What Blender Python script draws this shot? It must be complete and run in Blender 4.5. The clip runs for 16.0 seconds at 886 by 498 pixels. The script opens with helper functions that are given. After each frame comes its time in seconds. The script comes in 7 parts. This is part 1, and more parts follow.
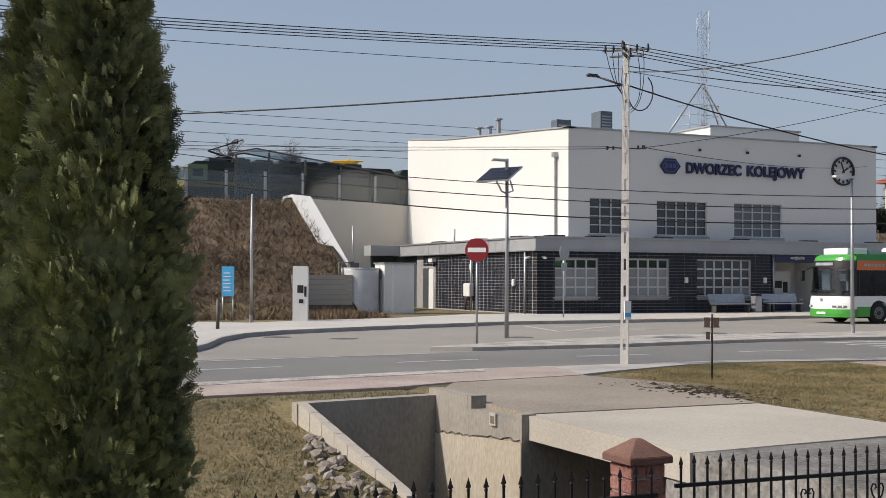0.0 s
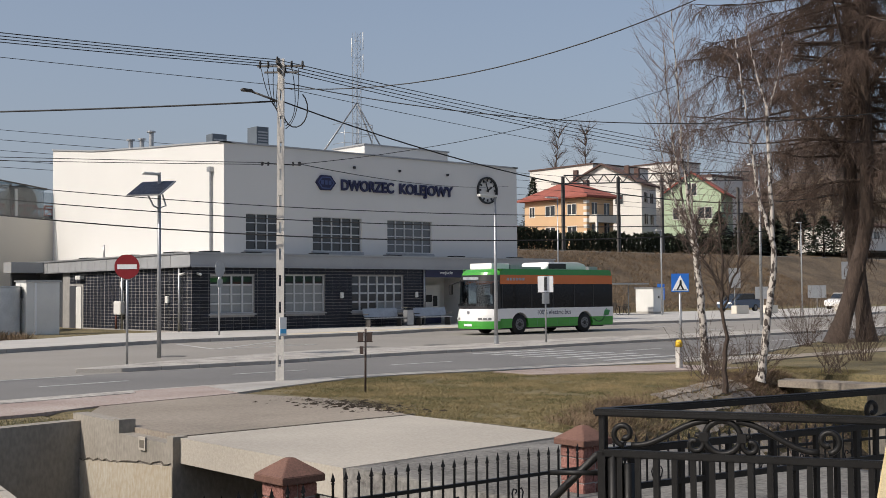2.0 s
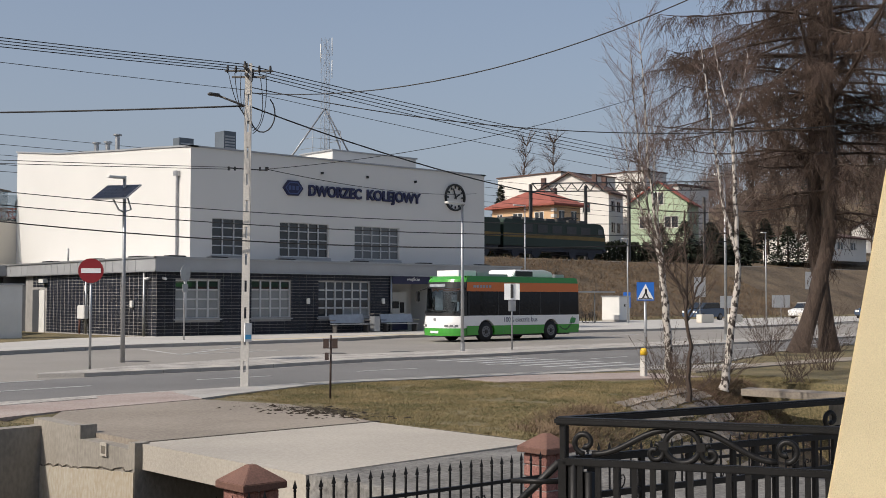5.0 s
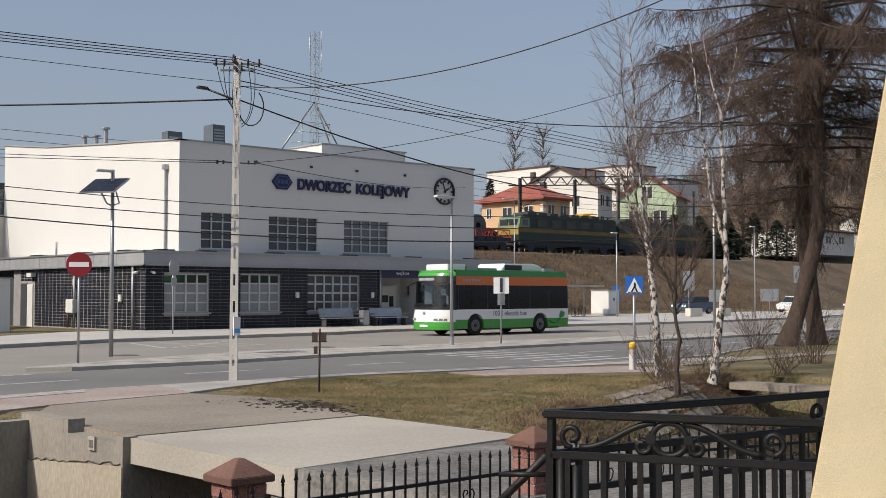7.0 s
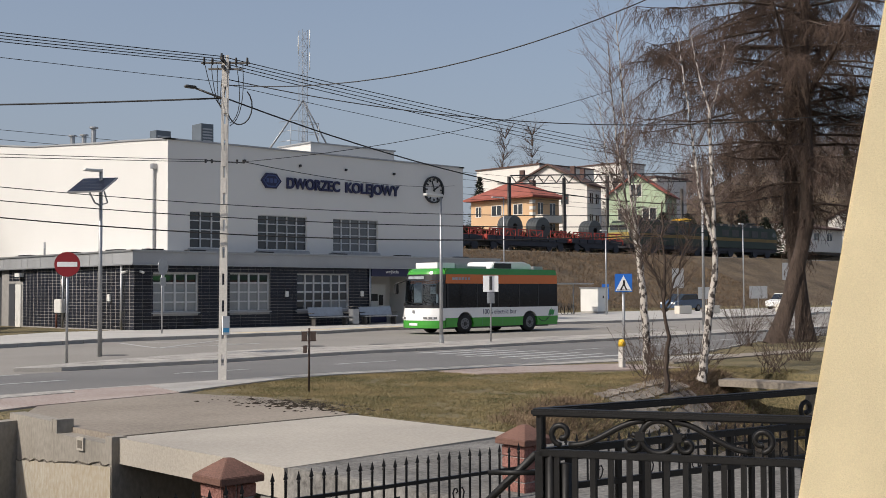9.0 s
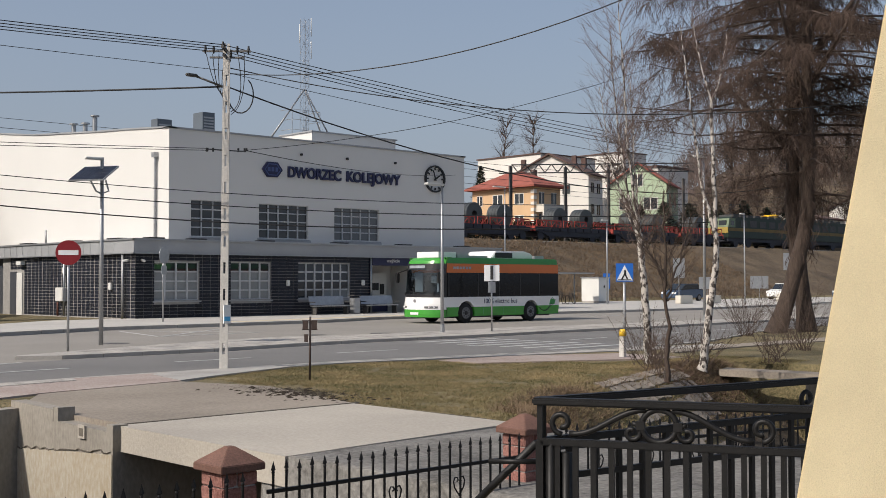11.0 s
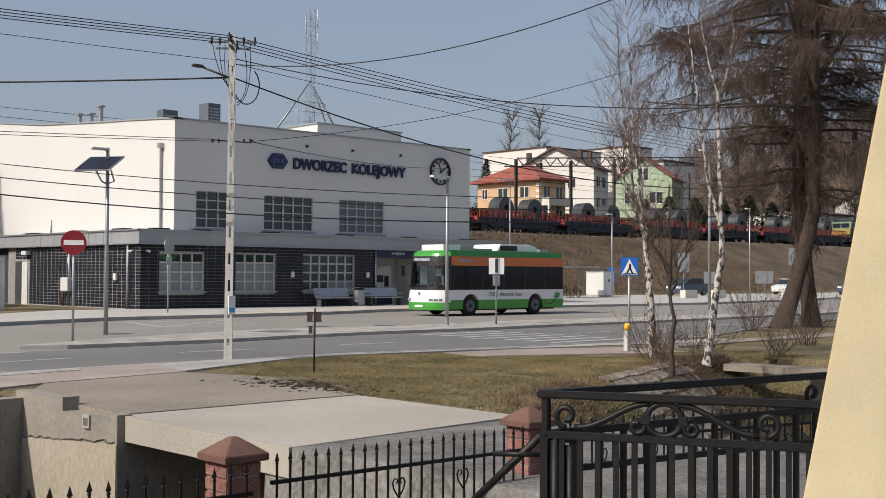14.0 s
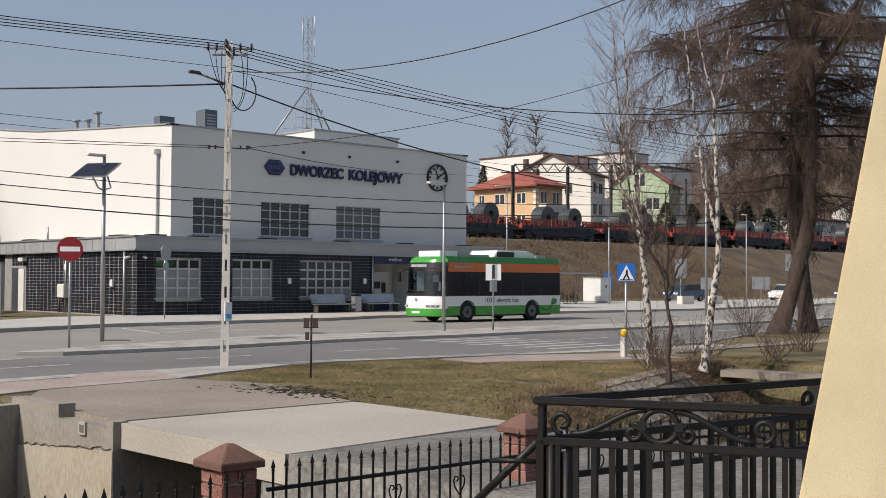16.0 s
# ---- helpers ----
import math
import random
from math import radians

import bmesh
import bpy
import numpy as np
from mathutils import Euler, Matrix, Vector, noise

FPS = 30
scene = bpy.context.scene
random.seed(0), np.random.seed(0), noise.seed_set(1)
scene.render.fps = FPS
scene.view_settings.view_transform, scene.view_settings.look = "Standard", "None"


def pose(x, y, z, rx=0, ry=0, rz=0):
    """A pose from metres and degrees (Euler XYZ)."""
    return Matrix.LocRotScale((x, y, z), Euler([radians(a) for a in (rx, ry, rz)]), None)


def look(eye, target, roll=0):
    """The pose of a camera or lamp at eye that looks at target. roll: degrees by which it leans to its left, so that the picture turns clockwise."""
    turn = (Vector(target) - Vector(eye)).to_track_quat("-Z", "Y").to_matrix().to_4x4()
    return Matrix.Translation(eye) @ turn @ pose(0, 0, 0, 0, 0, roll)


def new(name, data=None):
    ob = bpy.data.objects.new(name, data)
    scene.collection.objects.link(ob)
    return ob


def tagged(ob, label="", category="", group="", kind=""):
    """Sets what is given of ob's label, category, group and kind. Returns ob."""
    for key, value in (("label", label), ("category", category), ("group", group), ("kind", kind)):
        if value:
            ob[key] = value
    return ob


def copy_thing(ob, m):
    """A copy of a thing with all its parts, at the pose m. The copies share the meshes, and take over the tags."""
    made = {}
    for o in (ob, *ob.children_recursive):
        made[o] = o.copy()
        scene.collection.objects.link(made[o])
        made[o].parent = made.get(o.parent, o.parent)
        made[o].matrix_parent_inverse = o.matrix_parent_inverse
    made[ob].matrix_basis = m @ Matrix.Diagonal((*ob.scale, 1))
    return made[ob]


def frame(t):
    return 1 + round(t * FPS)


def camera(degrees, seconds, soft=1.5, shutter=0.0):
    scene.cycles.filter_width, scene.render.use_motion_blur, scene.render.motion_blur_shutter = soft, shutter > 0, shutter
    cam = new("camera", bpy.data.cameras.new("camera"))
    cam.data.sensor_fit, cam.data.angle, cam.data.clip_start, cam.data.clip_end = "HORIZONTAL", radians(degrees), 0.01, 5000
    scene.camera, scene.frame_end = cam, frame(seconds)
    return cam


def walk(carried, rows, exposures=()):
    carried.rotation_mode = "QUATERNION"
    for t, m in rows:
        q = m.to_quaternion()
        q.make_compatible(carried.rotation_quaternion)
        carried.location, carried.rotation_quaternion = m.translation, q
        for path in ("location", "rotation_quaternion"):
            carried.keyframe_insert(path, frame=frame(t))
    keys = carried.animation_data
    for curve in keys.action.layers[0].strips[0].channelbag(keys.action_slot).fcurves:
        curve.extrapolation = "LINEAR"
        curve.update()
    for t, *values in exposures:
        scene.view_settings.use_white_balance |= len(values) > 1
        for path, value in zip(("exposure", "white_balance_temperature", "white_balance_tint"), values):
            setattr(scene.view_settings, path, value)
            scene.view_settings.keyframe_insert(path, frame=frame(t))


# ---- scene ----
EXPO = [(0.0, -0.07), (1.0, -0.16), (2.0, -0.21), (16.0, -0.22)]
cam = camera(41.71, 16.0, soft=0.6)
walk(cam, [
    (0.0, pose(-0.1234, -0.0577, 1.7640, 91.491, -0.217, -24.018)),
    (0.5, pose(-0.0673, 0.0051, 1.7807, 91.436, 0.096, -29.682)),
    (1.0, pose(-0.0273, 0.0425, 1.7787, 92.022, 0.302, -34.158)),
    (1.5, pose(0.0131, 0.0628, 1.7873, 92.014, 0.476, -38.184)),
    (2.0, pose(-0.0279, 0.0152, 1.7777, 92.231, 0.453, -40.773)),
    (2.5, pose(-0.0274, 0.0109, 1.7873, 92.341, 0.528, -41.369)),
    (3.0, pose(-0.0289, 0.0076, 1.7910, 92.443, 0.560, -41.577)),
    (3.5, pose(-0.0234, 0.0019, 1.7881, 92.551, 0.545, -41.498)),
    (4.0, pose(-0.0171, 0.0014, 1.7857, 92.611, 0.320, -41.864)),
    (6.5, pose(-0.0079, -0.0045, 1.7808, 92.329, -0.033, -42.753)),
    (7.0, pose(0.0000, -0.0000, 1.7800, 92.254, -0.000, -42.905)),
    (7.5, pose(0.0062, 0.0006, 1.7797, 92.287, 0.057, -42.992)),
    (8.0, pose(0.0055, -0.0022, 1.7807, 92.389, 0.195, -43.313)),
    (8.5, pose(0.0073, 0.0006, 1.7806, 92.305, 0.268, -43.406)),
    (11.0, pose(0.0103, 0.0045, 1.7783, 91.647, 0.096, -43.363)),
    (11.5, pose(0.0122, 0.0037, 1.7806, 91.800, 0.258, -43.529)),
    (12.0, pose(0.0221, 0.0159, 1.7754, 91.962, 0.229, -43.455)),
    (12.5, pose(0.0165, 0.0113, 1.7750, 91.779, -0.106, -43.681)),
    (13.0, pose(0.0103, 0.0099, 1.7725, 91.679, -0.303, -43.283)),
    (13.5, pose(0.0209, 0.0161, 1.7726, 91.447, -0.271, -43.215)),
    (14.0, pose(0.0157, 0.0162, 1.7746, 91.292, -0.322, -43.138)),
    (14.5, pose(0.0126, 0.0069, 1.7767, 91.495, -0.085, -43.164)),
    (15.0, pose(0.0160, 0.0090, 1.7787, 91.616, -0.245, -43.328)),
    (15.5, pose(0.0126, 0.0110, 1.7768, 91.631, -0.211, -43.260)),
    (16.0, pose(0.0224, 0.0147, 1.7759, 91.595, -0.274, -43.283)),
], exposures=EXPO)


# ---- light ----
SUN_DIR = Vector((-0.95, 0.14, 0.84)).normalized()
world = bpy.data.worlds.new("world")
scene.world = world
world.use_nodes = True
wn, wl = world.node_tree.nodes, world.node_tree.links
sky = wn.new("ShaderNodeTexSky")
sky.sky_type, sky.sun_disc = "NISHITA", False
sky.sun_elevation = math.asin(SUN_DIR.z)
sky.sun_rotation = math.atan2(SUN_DIR.x, SUN_DIR.y)
sky.air_density, sky.dust_density, sky.ozone_density = 1.0, 3.0, 1.5
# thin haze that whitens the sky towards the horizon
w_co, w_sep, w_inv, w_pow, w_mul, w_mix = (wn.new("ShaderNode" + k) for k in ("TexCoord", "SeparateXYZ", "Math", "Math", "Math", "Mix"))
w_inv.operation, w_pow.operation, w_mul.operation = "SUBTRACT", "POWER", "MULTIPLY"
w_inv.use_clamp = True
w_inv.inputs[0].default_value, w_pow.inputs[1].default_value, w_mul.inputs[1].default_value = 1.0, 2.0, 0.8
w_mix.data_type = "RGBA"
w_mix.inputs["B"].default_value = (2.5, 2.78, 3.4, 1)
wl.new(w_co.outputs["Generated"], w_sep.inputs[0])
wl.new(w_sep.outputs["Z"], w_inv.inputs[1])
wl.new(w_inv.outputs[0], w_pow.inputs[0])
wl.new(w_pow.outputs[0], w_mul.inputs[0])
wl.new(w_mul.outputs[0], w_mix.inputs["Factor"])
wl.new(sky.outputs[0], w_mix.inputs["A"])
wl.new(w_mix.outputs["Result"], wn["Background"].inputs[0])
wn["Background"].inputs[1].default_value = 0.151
sun = new("sun", bpy.data.lights.new("sun", "SUN"))
sun.data.energy, sun.data.angle, sun.data.color = 4.7, radians(0.6), (1.0, 0.915, 0.82)
sun.matrix_world = look(SUN_DIR * 60, (0, 0, 0))


# ---- materials ----
def mat(name, base, rough=0.75, var=0.3, scale=2.0, fine=30.0, metal=0.0, bump=0.25, tint=None, gloss=0.5, stretch=(1, 1, 1), rand=0.0, bdist=0.02):
    """A surface with colour variation at two scales and a fine relief."""
    m = bpy.data.materials.new(name)
    m.use_nodes = True
    n, l = m.node_tree.nodes, m.node_tree.links
    b = n["Principled BSDF"]
    co = n.new("ShaderNodeTexCoord")
    mp = n.new("ShaderNodeMapping")
    mp.inputs["Scale"].default_value = stretch
    l.new(co.outputs["Object"], mp.inputs["Vector"])
    big, small = n.new("ShaderNodeTexNoise"), n.new("ShaderNodeTexNoise")
    big.inputs["Scale"].default_value, big.inputs["Detail"].default_value = scale, 4
    small.inputs["Scale"].default_value, small.inputs["Detail"].default_value = fine, 5
    for q in (big, small):
        l.new(mp.outputs[0], q.inputs["Vector"])
    add = n.new("ShaderNodeMath")
    add.operation = "ADD"
    l.new(big.outputs["Fac"], add.inputs[0])
    l.new(small.outputs["Fac"], add.inputs[1])
    ramp = n.new("ShaderNodeMapRange")
    ramp.inputs["From Min"].default_value, ramp.inputs["From Max"].default_value = 0.7, 1.3
    l.new(add.outputs[0], ramp.inputs["Value"])
    dark = tuple(c * (1 - var) for c in base)
    light = tint or tuple(min(1, c * (1 + var)) for c in base)
    mix = n.new("ShaderNodeMix")
    mix.data_type = "RGBA"
    mix.inputs["A"].default_value, mix.inputs["B"].default_value = (*dark, 1), (*light, 1)
    l.new(ramp.outputs[0], mix.inputs["Factor"])
    out = mix.outputs["Result"]
    if rand:
        info = n.new("ShaderNodeObjectInfo")
        hs = n.new("ShaderNodeHueSaturation")
        mr = n.new("ShaderNodeMapRange")
        mr.inputs["To Min"].default_value, mr.inputs["To Max"].default_value = 1 - rand, 1 + rand
        l.new(info.outputs["Random"], mr.inputs["Value"])
        l.new(mr.outputs[0], hs.inputs["Value"])
        l.new(out, hs.inputs["Color"])
        out = hs.outputs["Color"]
    l.new(out, b.inputs["Base Color"])
    b.inputs["Roughness"].default_value, b.inputs["Metallic"].default_value = rough, metal
    b.inputs["Specular IOR Level"].default_value = gloss
    if bump:
        bp = n.new("ShaderNodeBump")
        bp.inputs["Strength"].default_value, bp.inputs["Distance"].default_value = bump, bdist
        l.new(small.outputs["Fac"], bp.inputs["Height"])
        l.new(bp.outputs[0], b.inputs["Normal"])
    return m


def glass(name, tint, rough=0.03):
    m = bpy.data.materials.new(name)
    m.use_nodes = True
    b = m.node_tree.nodes["Principled BSDF"]
    b.inputs["Base Color"].default_value = (*tint, 1)
    b.inputs["Roughness"].default_value = rough
    b.inputs["Specular IOR Level"].default_value = 0.8
    return m


def clear(name, alpha):
    m = bpy.data.materials.new(name)
    m.use_nodes = True
    n, l = m.node_tree.nodes, m.node_tree.links
    tr, gl, mx = n.new("ShaderNodeBsdfTransparent"), n.new("ShaderNodeBsdfGlossy"), n.new("ShaderNodeMixShader")
    tr.inputs[0].default_value = (0.72, 0.76, 0.78, 1)
    gl.inputs["Roughness"].default_value = 0.1
    mx.inputs[0].default_value = alpha
    l.new(tr.outputs[0], mx.inputs[1])
    l.new(gl.outputs[0], mx.inputs[2])
    l.new(mx.outputs[0], n["Material Output"].inputs[0])
    return m


WHITE = mat("white_render", (0.625, 0.618, 0.594), 0.85, 0.035, 0.25, 40, bump=0.1)
CREAM = mat("cream_render", (0.62, 0.58, 0.50), 0.9, 0.06, 0.4, 40, bump=0.1)
UNIT_GREY = mat("slate_grey_louvred_sheet", (0.10, 0.12, 0.14), 0.5, 0.15, 1, 20, bump=0.05)
FASCIA = mat("grey_zinc_sheet", (0.32, 0.33, 0.34), 0.5, 0.12, 0.6, 20, metal=0.12, bump=0.05)
BRICK_DK = mat("dark_glazed_brick", (0.010, 0.012, 0.019), 0.4, 0.35, 3, 25, bump=0.15, rand=0.4, gloss=0.3)
MORTAR = mat("grey_mortar", (0.29, 0.282, 0.27), 0.95, 0.2, 2, 60, bump=0.3)
GREYWALL = mat("dark_grey_cladding", (0.06, 0.065, 0.075), 0.5, 0.15, 1, 20)
WINFRAME = mat("grey_window_bar", (0.46, 0.47, 0.48), 0.5, 0.08, 3, 30, bump=0.05)
BLIND = mat("pale_window_blind", (0.22, 0.235, 0.24), 0.5, 0.1, 1.5, 20, bump=0.03, gloss=0.7)
PANE = glass("dark_window_glass", (0.025, 0.03, 0.035))
PANE_GREY = glass("grey_window_glass", (0.10, 0.11, 0.12), 0.06)
NAVY = mat("navy_letter_paint", (0.012, 0.014, 0.06), 0.4, 0.1, 3, 30, bump=0.02)
PALE = mat("pale_sign_face", (0.75, 0.76, 0.76), 0.5, 0.05, 2, 30, bump=0.02)
BLACK = mat("black_paint", (0.012, 0.012, 0.013), 0.42, 0.3, 6, 60, bump=0.12)
IRON = mat("wrought_iron_black", (0.008, 0.008, 0.0085), 0.5, 0.35, 9, 70, bump=0.3, bdist=0.004, gloss=0.3)
SOIL = mat("dark_damp_soil", (0.035, 0.028, 0.021), 1.0, 0.4, 6, 40, bump=0.3, gloss=0.1)
GALV = mat("galvanised_steel", (0.36, 0.37, 0.38), 0.42, 0.15, 5, 40, metal=0.6, bump=0.05)
STEEL_DK = mat("dark_weathered_steel", (0.09, 0.085, 0.08), 0.6, 0.3, 4, 30, metal=0.3, bump=0.1)
CABLE = mat("black_cable", (0.012, 0.012, 0.013), 0.6, 0.1, 3, 20, bump=0)
ASPHALT = mat("worn_grey_asphalt", (0.238, 0.222, 0.198), 0.9, 0.13, 0.22, 45, bump=0.35)
ASPHALT_DK = mat("dark_road_asphalt", (0.15, 0.146, 0.14), 0.88, 0.16, 0.3, 50, bump=0.35)
PAVE = mat("pale_concrete_paving", (0.415, 0.40, 0.37), 0.9, 0.12, 0.5, 30, bump=0.25)
PAVE_TAN = mat("tan_tactile_paving", (0.50, 0.43, 0.31), 0.9, 0.12, 0.6, 30, bump=0.25)
PAVE_RED = mat("faded_red_pavers", (0.31, 0.225, 0.195), 0.92, 0.22, 0.7, 25, bump=0.4, tint=(0.385, 0.335, 0.30))
COBBLE = mat("grey_cobble", (0.35, 0.33, 0.30), 0.92, 0.45, 1.6, 12, bump=1.0, bdist=0.05)
KERB = mat("grey_kerb_concrete", (0.34, 0.325, 0.30), 0.9, 0.2, 1.2, 35, bump=0.3)
LINE = mat("worn_road_paint", (0.42, 0.42, 0.405), 0.8, 0.25, 2.5, 18, bump=0.2)
CONC_OLD = mat("stained_old_concrete", (0.24, 0.207, 0.168), 0.93, 0.24, 0.4, 22, bump=0.4)
CONC_SLAB = mat("pale_concrete_slab", (0.36, 0.33, 0.282), 0.92, 0.15, 0.45, 26, bump=0.3)
CONC_WALL = mat("grey_formed_concrete", (0.255, 0.233, 0.198), 0.9, 0.22, 1.0, 18, bump=0.3, stretch=(1.2, 1.2, 0.6))
CONC_YEL = mat("ochre_stained_concrete", (0.41, 0.345, 0.245), 0.92, 0.24, 1.0, 16, bump=0.35, tint=(0.42, 0.395, 0.34), stretch=(1.2, 1.2, 0.6))
GRASS = mat("spring_grass_ground", (0.115, 0.108, 0.045), 0.98, 0.45, 0.8, 22, bump=0.9, bdist=0.05, tint=(0.225, 0.175, 0.09))
SLOPE = mat("dry_brown_slope", (0.076, 0.056, 0.034), 0.98, 0.5, 0.3, 5, bump=1.0, bdist=0.15, tint=(0.155, 0.112, 0.068))
GRAVEL = mat("grey_gravel", (0.135, 0.128, 0.116), 0.98, 0.5, 1.6, 17, bump=1.0, bdist=0.03, tint=(0.225, 0.217, 0.20))
MUD = mat("dark_stream_mud", (0.06, 0.05, 0.038), 0.8, 0.4, 1.2, 10, bump=0.8, bdist=0.05)
BLADE = mat("grass_blade", (0.12, 0.132, 0.045), 0.9, 0.5, 0.7, 9, bump=0, tint=(0.31, 0.235, 0.12))
EMBLEM_BLUE = mat("dull_blue_emblem_line", (0.05, 0.075, 0.19), 0.5, 0.1, 3, 30, bump=0)
POST_BROWN = mat("dark_brown_paint", (0.05, 0.032, 0.026), 0.7, 0.3, 6, 40, bump=0.2)
LITTER = mat("russet_leaf_litter", (0.085, 0.05, 0.035), 0.95, 0.5, 3, 14, bump=0, tint=(0.17, 0.105, 0.075))
DEAD = mat("dead_brown_stalks", (0.15, 0.105, 0.065), 0.95, 0.55, 0.6, 7, bump=0)
STONE = mat("pale_pitching_stone", (0.23, 0.20, 0.165), 0.92, 0.25, 3, 20, bump=0.5, rand=0.25)
BARK = mat("brown_larch_bark", (0.06, 0.042, 0.032), 0.95, 0.35, 2, 18, bump=0.9, bdist=0.05, stretch=(1, 1, 0.35))
TWIG = mat("brown_twig", (0.088, 0.062, 0.048), 0.95, 0.3, 3, 20, bump=0)
TWIG_LARCH = mat("russet_larch_twig", (0.086, 0.057, 0.043), 0.95, 0.3, 2, 20, bump=0)
TWIG_BIRCH = mat("purple_birch_twig", (0.16, 0.115, 0.10), 0.9, 0.25, 3, 20, bump=0)
CLAY = mat("red_clay_tile", (0.26, 0.078, 0.056), 0.85, 0.25, 0.8, 12, bump=0.3)
CLAY_DK = mat("dark_brown_roofing", (0.10, 0.06, 0.05), 0.85, 0.25, 0.8, 12, bump=0.3)
ORANGE_R = mat("apricot_render", (0.58, 0.39, 0.23), 0.88, 0.08, 0.4, 25, bump=0.08)
GREEN_R = mat("pale_green_render", (0.40, 0.49, 0.34), 0.88, 0.08, 0.4, 25, bump=0.08)
HOUSE_W = mat("white_house_render", (0.67, 0.645, 0.60), 0.88, 0.06, 0.4, 25, bump=0.08)
# pale tint stands in for sunlit sprays, dark base for the shaded depths
CONIFER = mat("lit_and_shaded_conifer_leaf", (0.033, 0.055, 0.028), 0.7, 0.65, 2.6, 16, bump=0, tint=(0.25, 0.275, 0.11))
HEDGE_M = mat("green_hedge_leaf", (0.02, 0.028, 0.014), 0.9, 0.4, 0.8, 6, bump=0.6, bdist=0.1)
WOODS = mat("bare_wood_haze", (0.13, 0.10, 0.088), 0.98, 0.3, 0.08, 0.9, bump=0)
POLE_C = mat("pale_pole_concrete", (0.52, 0.50, 0.465), 0.9, 0.15, 1.5, 25, bump=0.3)
PILLAR = mat("red_split_block", (0.20, 0.072, 0.058), 0.88, 0.35, 5, 40, bump=0.9, bdist=0.012, rand=0.16, tint=(0.30, 0.15, 0.125))
CAP = mat("terracotta_cap", (0.135, 0.07, 0.052), 0.85, 0.3, 5, 50, bump=0.3, bdist=0.006)
B_GREEN = mat("bright_green_bus_paint", (0.055, 0.30, 0.04), 0.25, 0.04, 0.6, 10, bump=0, gloss=0.6)
# copy of the body green with the shade put into its colour
B_GREEN_DK = mat("shaded_green_roof_paint", (0.03, 0.26, 0.06), 0.3, 0.06, 0.6, 10, bump=0, gloss=0.6)
B_ORANGE = mat("orange_bus_paint", (0.60, 0.155, 0.035), 0.25, 0.04, 0.6, 10, bump=0, gloss=0.6)
B_WHITE = mat("white_bus_paint", (0.78, 0.78, 0.77), 0.25, 0.03, 0.6, 10, bump=0, gloss=0.6)
B_GLASS = mat("tinted_bus_glass", (0.010, 0.011, 0.013), 0.06, 0.2, 1.0, 6, bump=0, gloss=0.3)
WINDSCREEN = clear("clear_windscreen_glass", 0.06)
CAB_GREY = mat("pale_cab_lining", (0.30, 0.33, 0.36), 0.6, 0.3, 3, 20, bump=0.05)
CRACK = mat("crack_shadow_concrete", (0.12, 0.105, 0.085), 1.0, 0.3, 4, 30, bump=0.4)
RUBBER = mat("tyre_rubber", (0.02, 0.02, 0.02), 0.85, 0.2, 6, 40, bump=0.1)
RIM = mat("grey_wheel_rim", (0.17, 0.175, 0.18), 0.5, 0.2, 6, 40, metal=0.4, bump=0.05)
L_GREEN = mat("loco_dark_green", (0.013, 0.028, 0.019), 0.55, 0.3, 0.5, 6, bump=0.05)
L_YEL = mat("loco_dull_yellow", (0.16, 0.105, 0.025), 0.6, 0.3, 0.6, 6, bump=0.05)
L_CAB = mat("loco_cab_yellow", (0.34, 0.24, 0.05), 0.6, 0.25, 0.8, 6, bump=0.05)
L_PALE = mat("loco_pale_green", (0.15, 0.20, 0.12), 0.55, 0.12, 0.6, 6, bump=0.05)
L_ROOF = mat("loco_roof_grey", (0.05, 0.05, 0.05), 0.6, 0.3, 0.6, 6, bump=0.05)
W_RED = mat("red_cradle_paint", (0.36, 0.055, 0.04), 0.6, 0.2, 1.2, 10, bump=0.05)
W_BLUE = mat("blue_black_wagon_frame", (0.022, 0.025, 0.036), 0.65, 0.3, 1.0, 10, bump=0.05)
COIL = mat("dark_steel_coil", (0.085, 0.092, 0.092), 0.42, 0.25, 0.8, 20, metal=0.5, bump=0.1, stretch=(1, 8, 1))
STUCCO = mat("yellow_grain_stucco", (0.74, 0.635, 0.41), 0.92, 0.10, 6, 420, bump=0.55, bdist=0.004)
RED_SIGN = mat("red_sign_face", (0.2232, 0.0136, 0.0186), 0.4, 0.08, 4, 30, bump=0)
BLUE_SIGN = mat("blue_sign_face", (0.02, 0.13, 0.50), 0.4, 0.06, 4, 30, bump=0)
CYAN_SIGN = mat("cyan_board_face", (0.08, 0.42, 0.75), 0.4, 0.05, 4, 30, bump=0)
YELLOW_P = mat("yellow_paint", (0.72, 0.46, 0.03), 0.5, 0.1, 4, 30, bump=0.05)
CAB_W = mat("white_cabinet_paint", (0.66, 0.66, 0.63), 0.5, 0.06, 1.5, 25, bump=0.04)
SOLAR = mat("blue_black_solar_cell", (0.010, 0.012, 0.022), 0.35, 0.2, 6, 30, bump=0)
CAR_BLUE = mat("slate_blue_car_paint", (0.06, 0.09, 0.14), 0.25, 0.1, 1, 12, bump=0)
RUSTY = mat("rust_brown_paint", (0.12, 0.045, 0.03), 0.7, 0.3, 6, 40, bump=0.2)
SCREEN = clear("smoky_screen_glass", 0.07)
TANK_ZINC = mat("pale_zinc_sheet", (0.50, 0.52, 0.53), 0.5, 0.15, 2, 20, metal=0.15, bump=0.05)


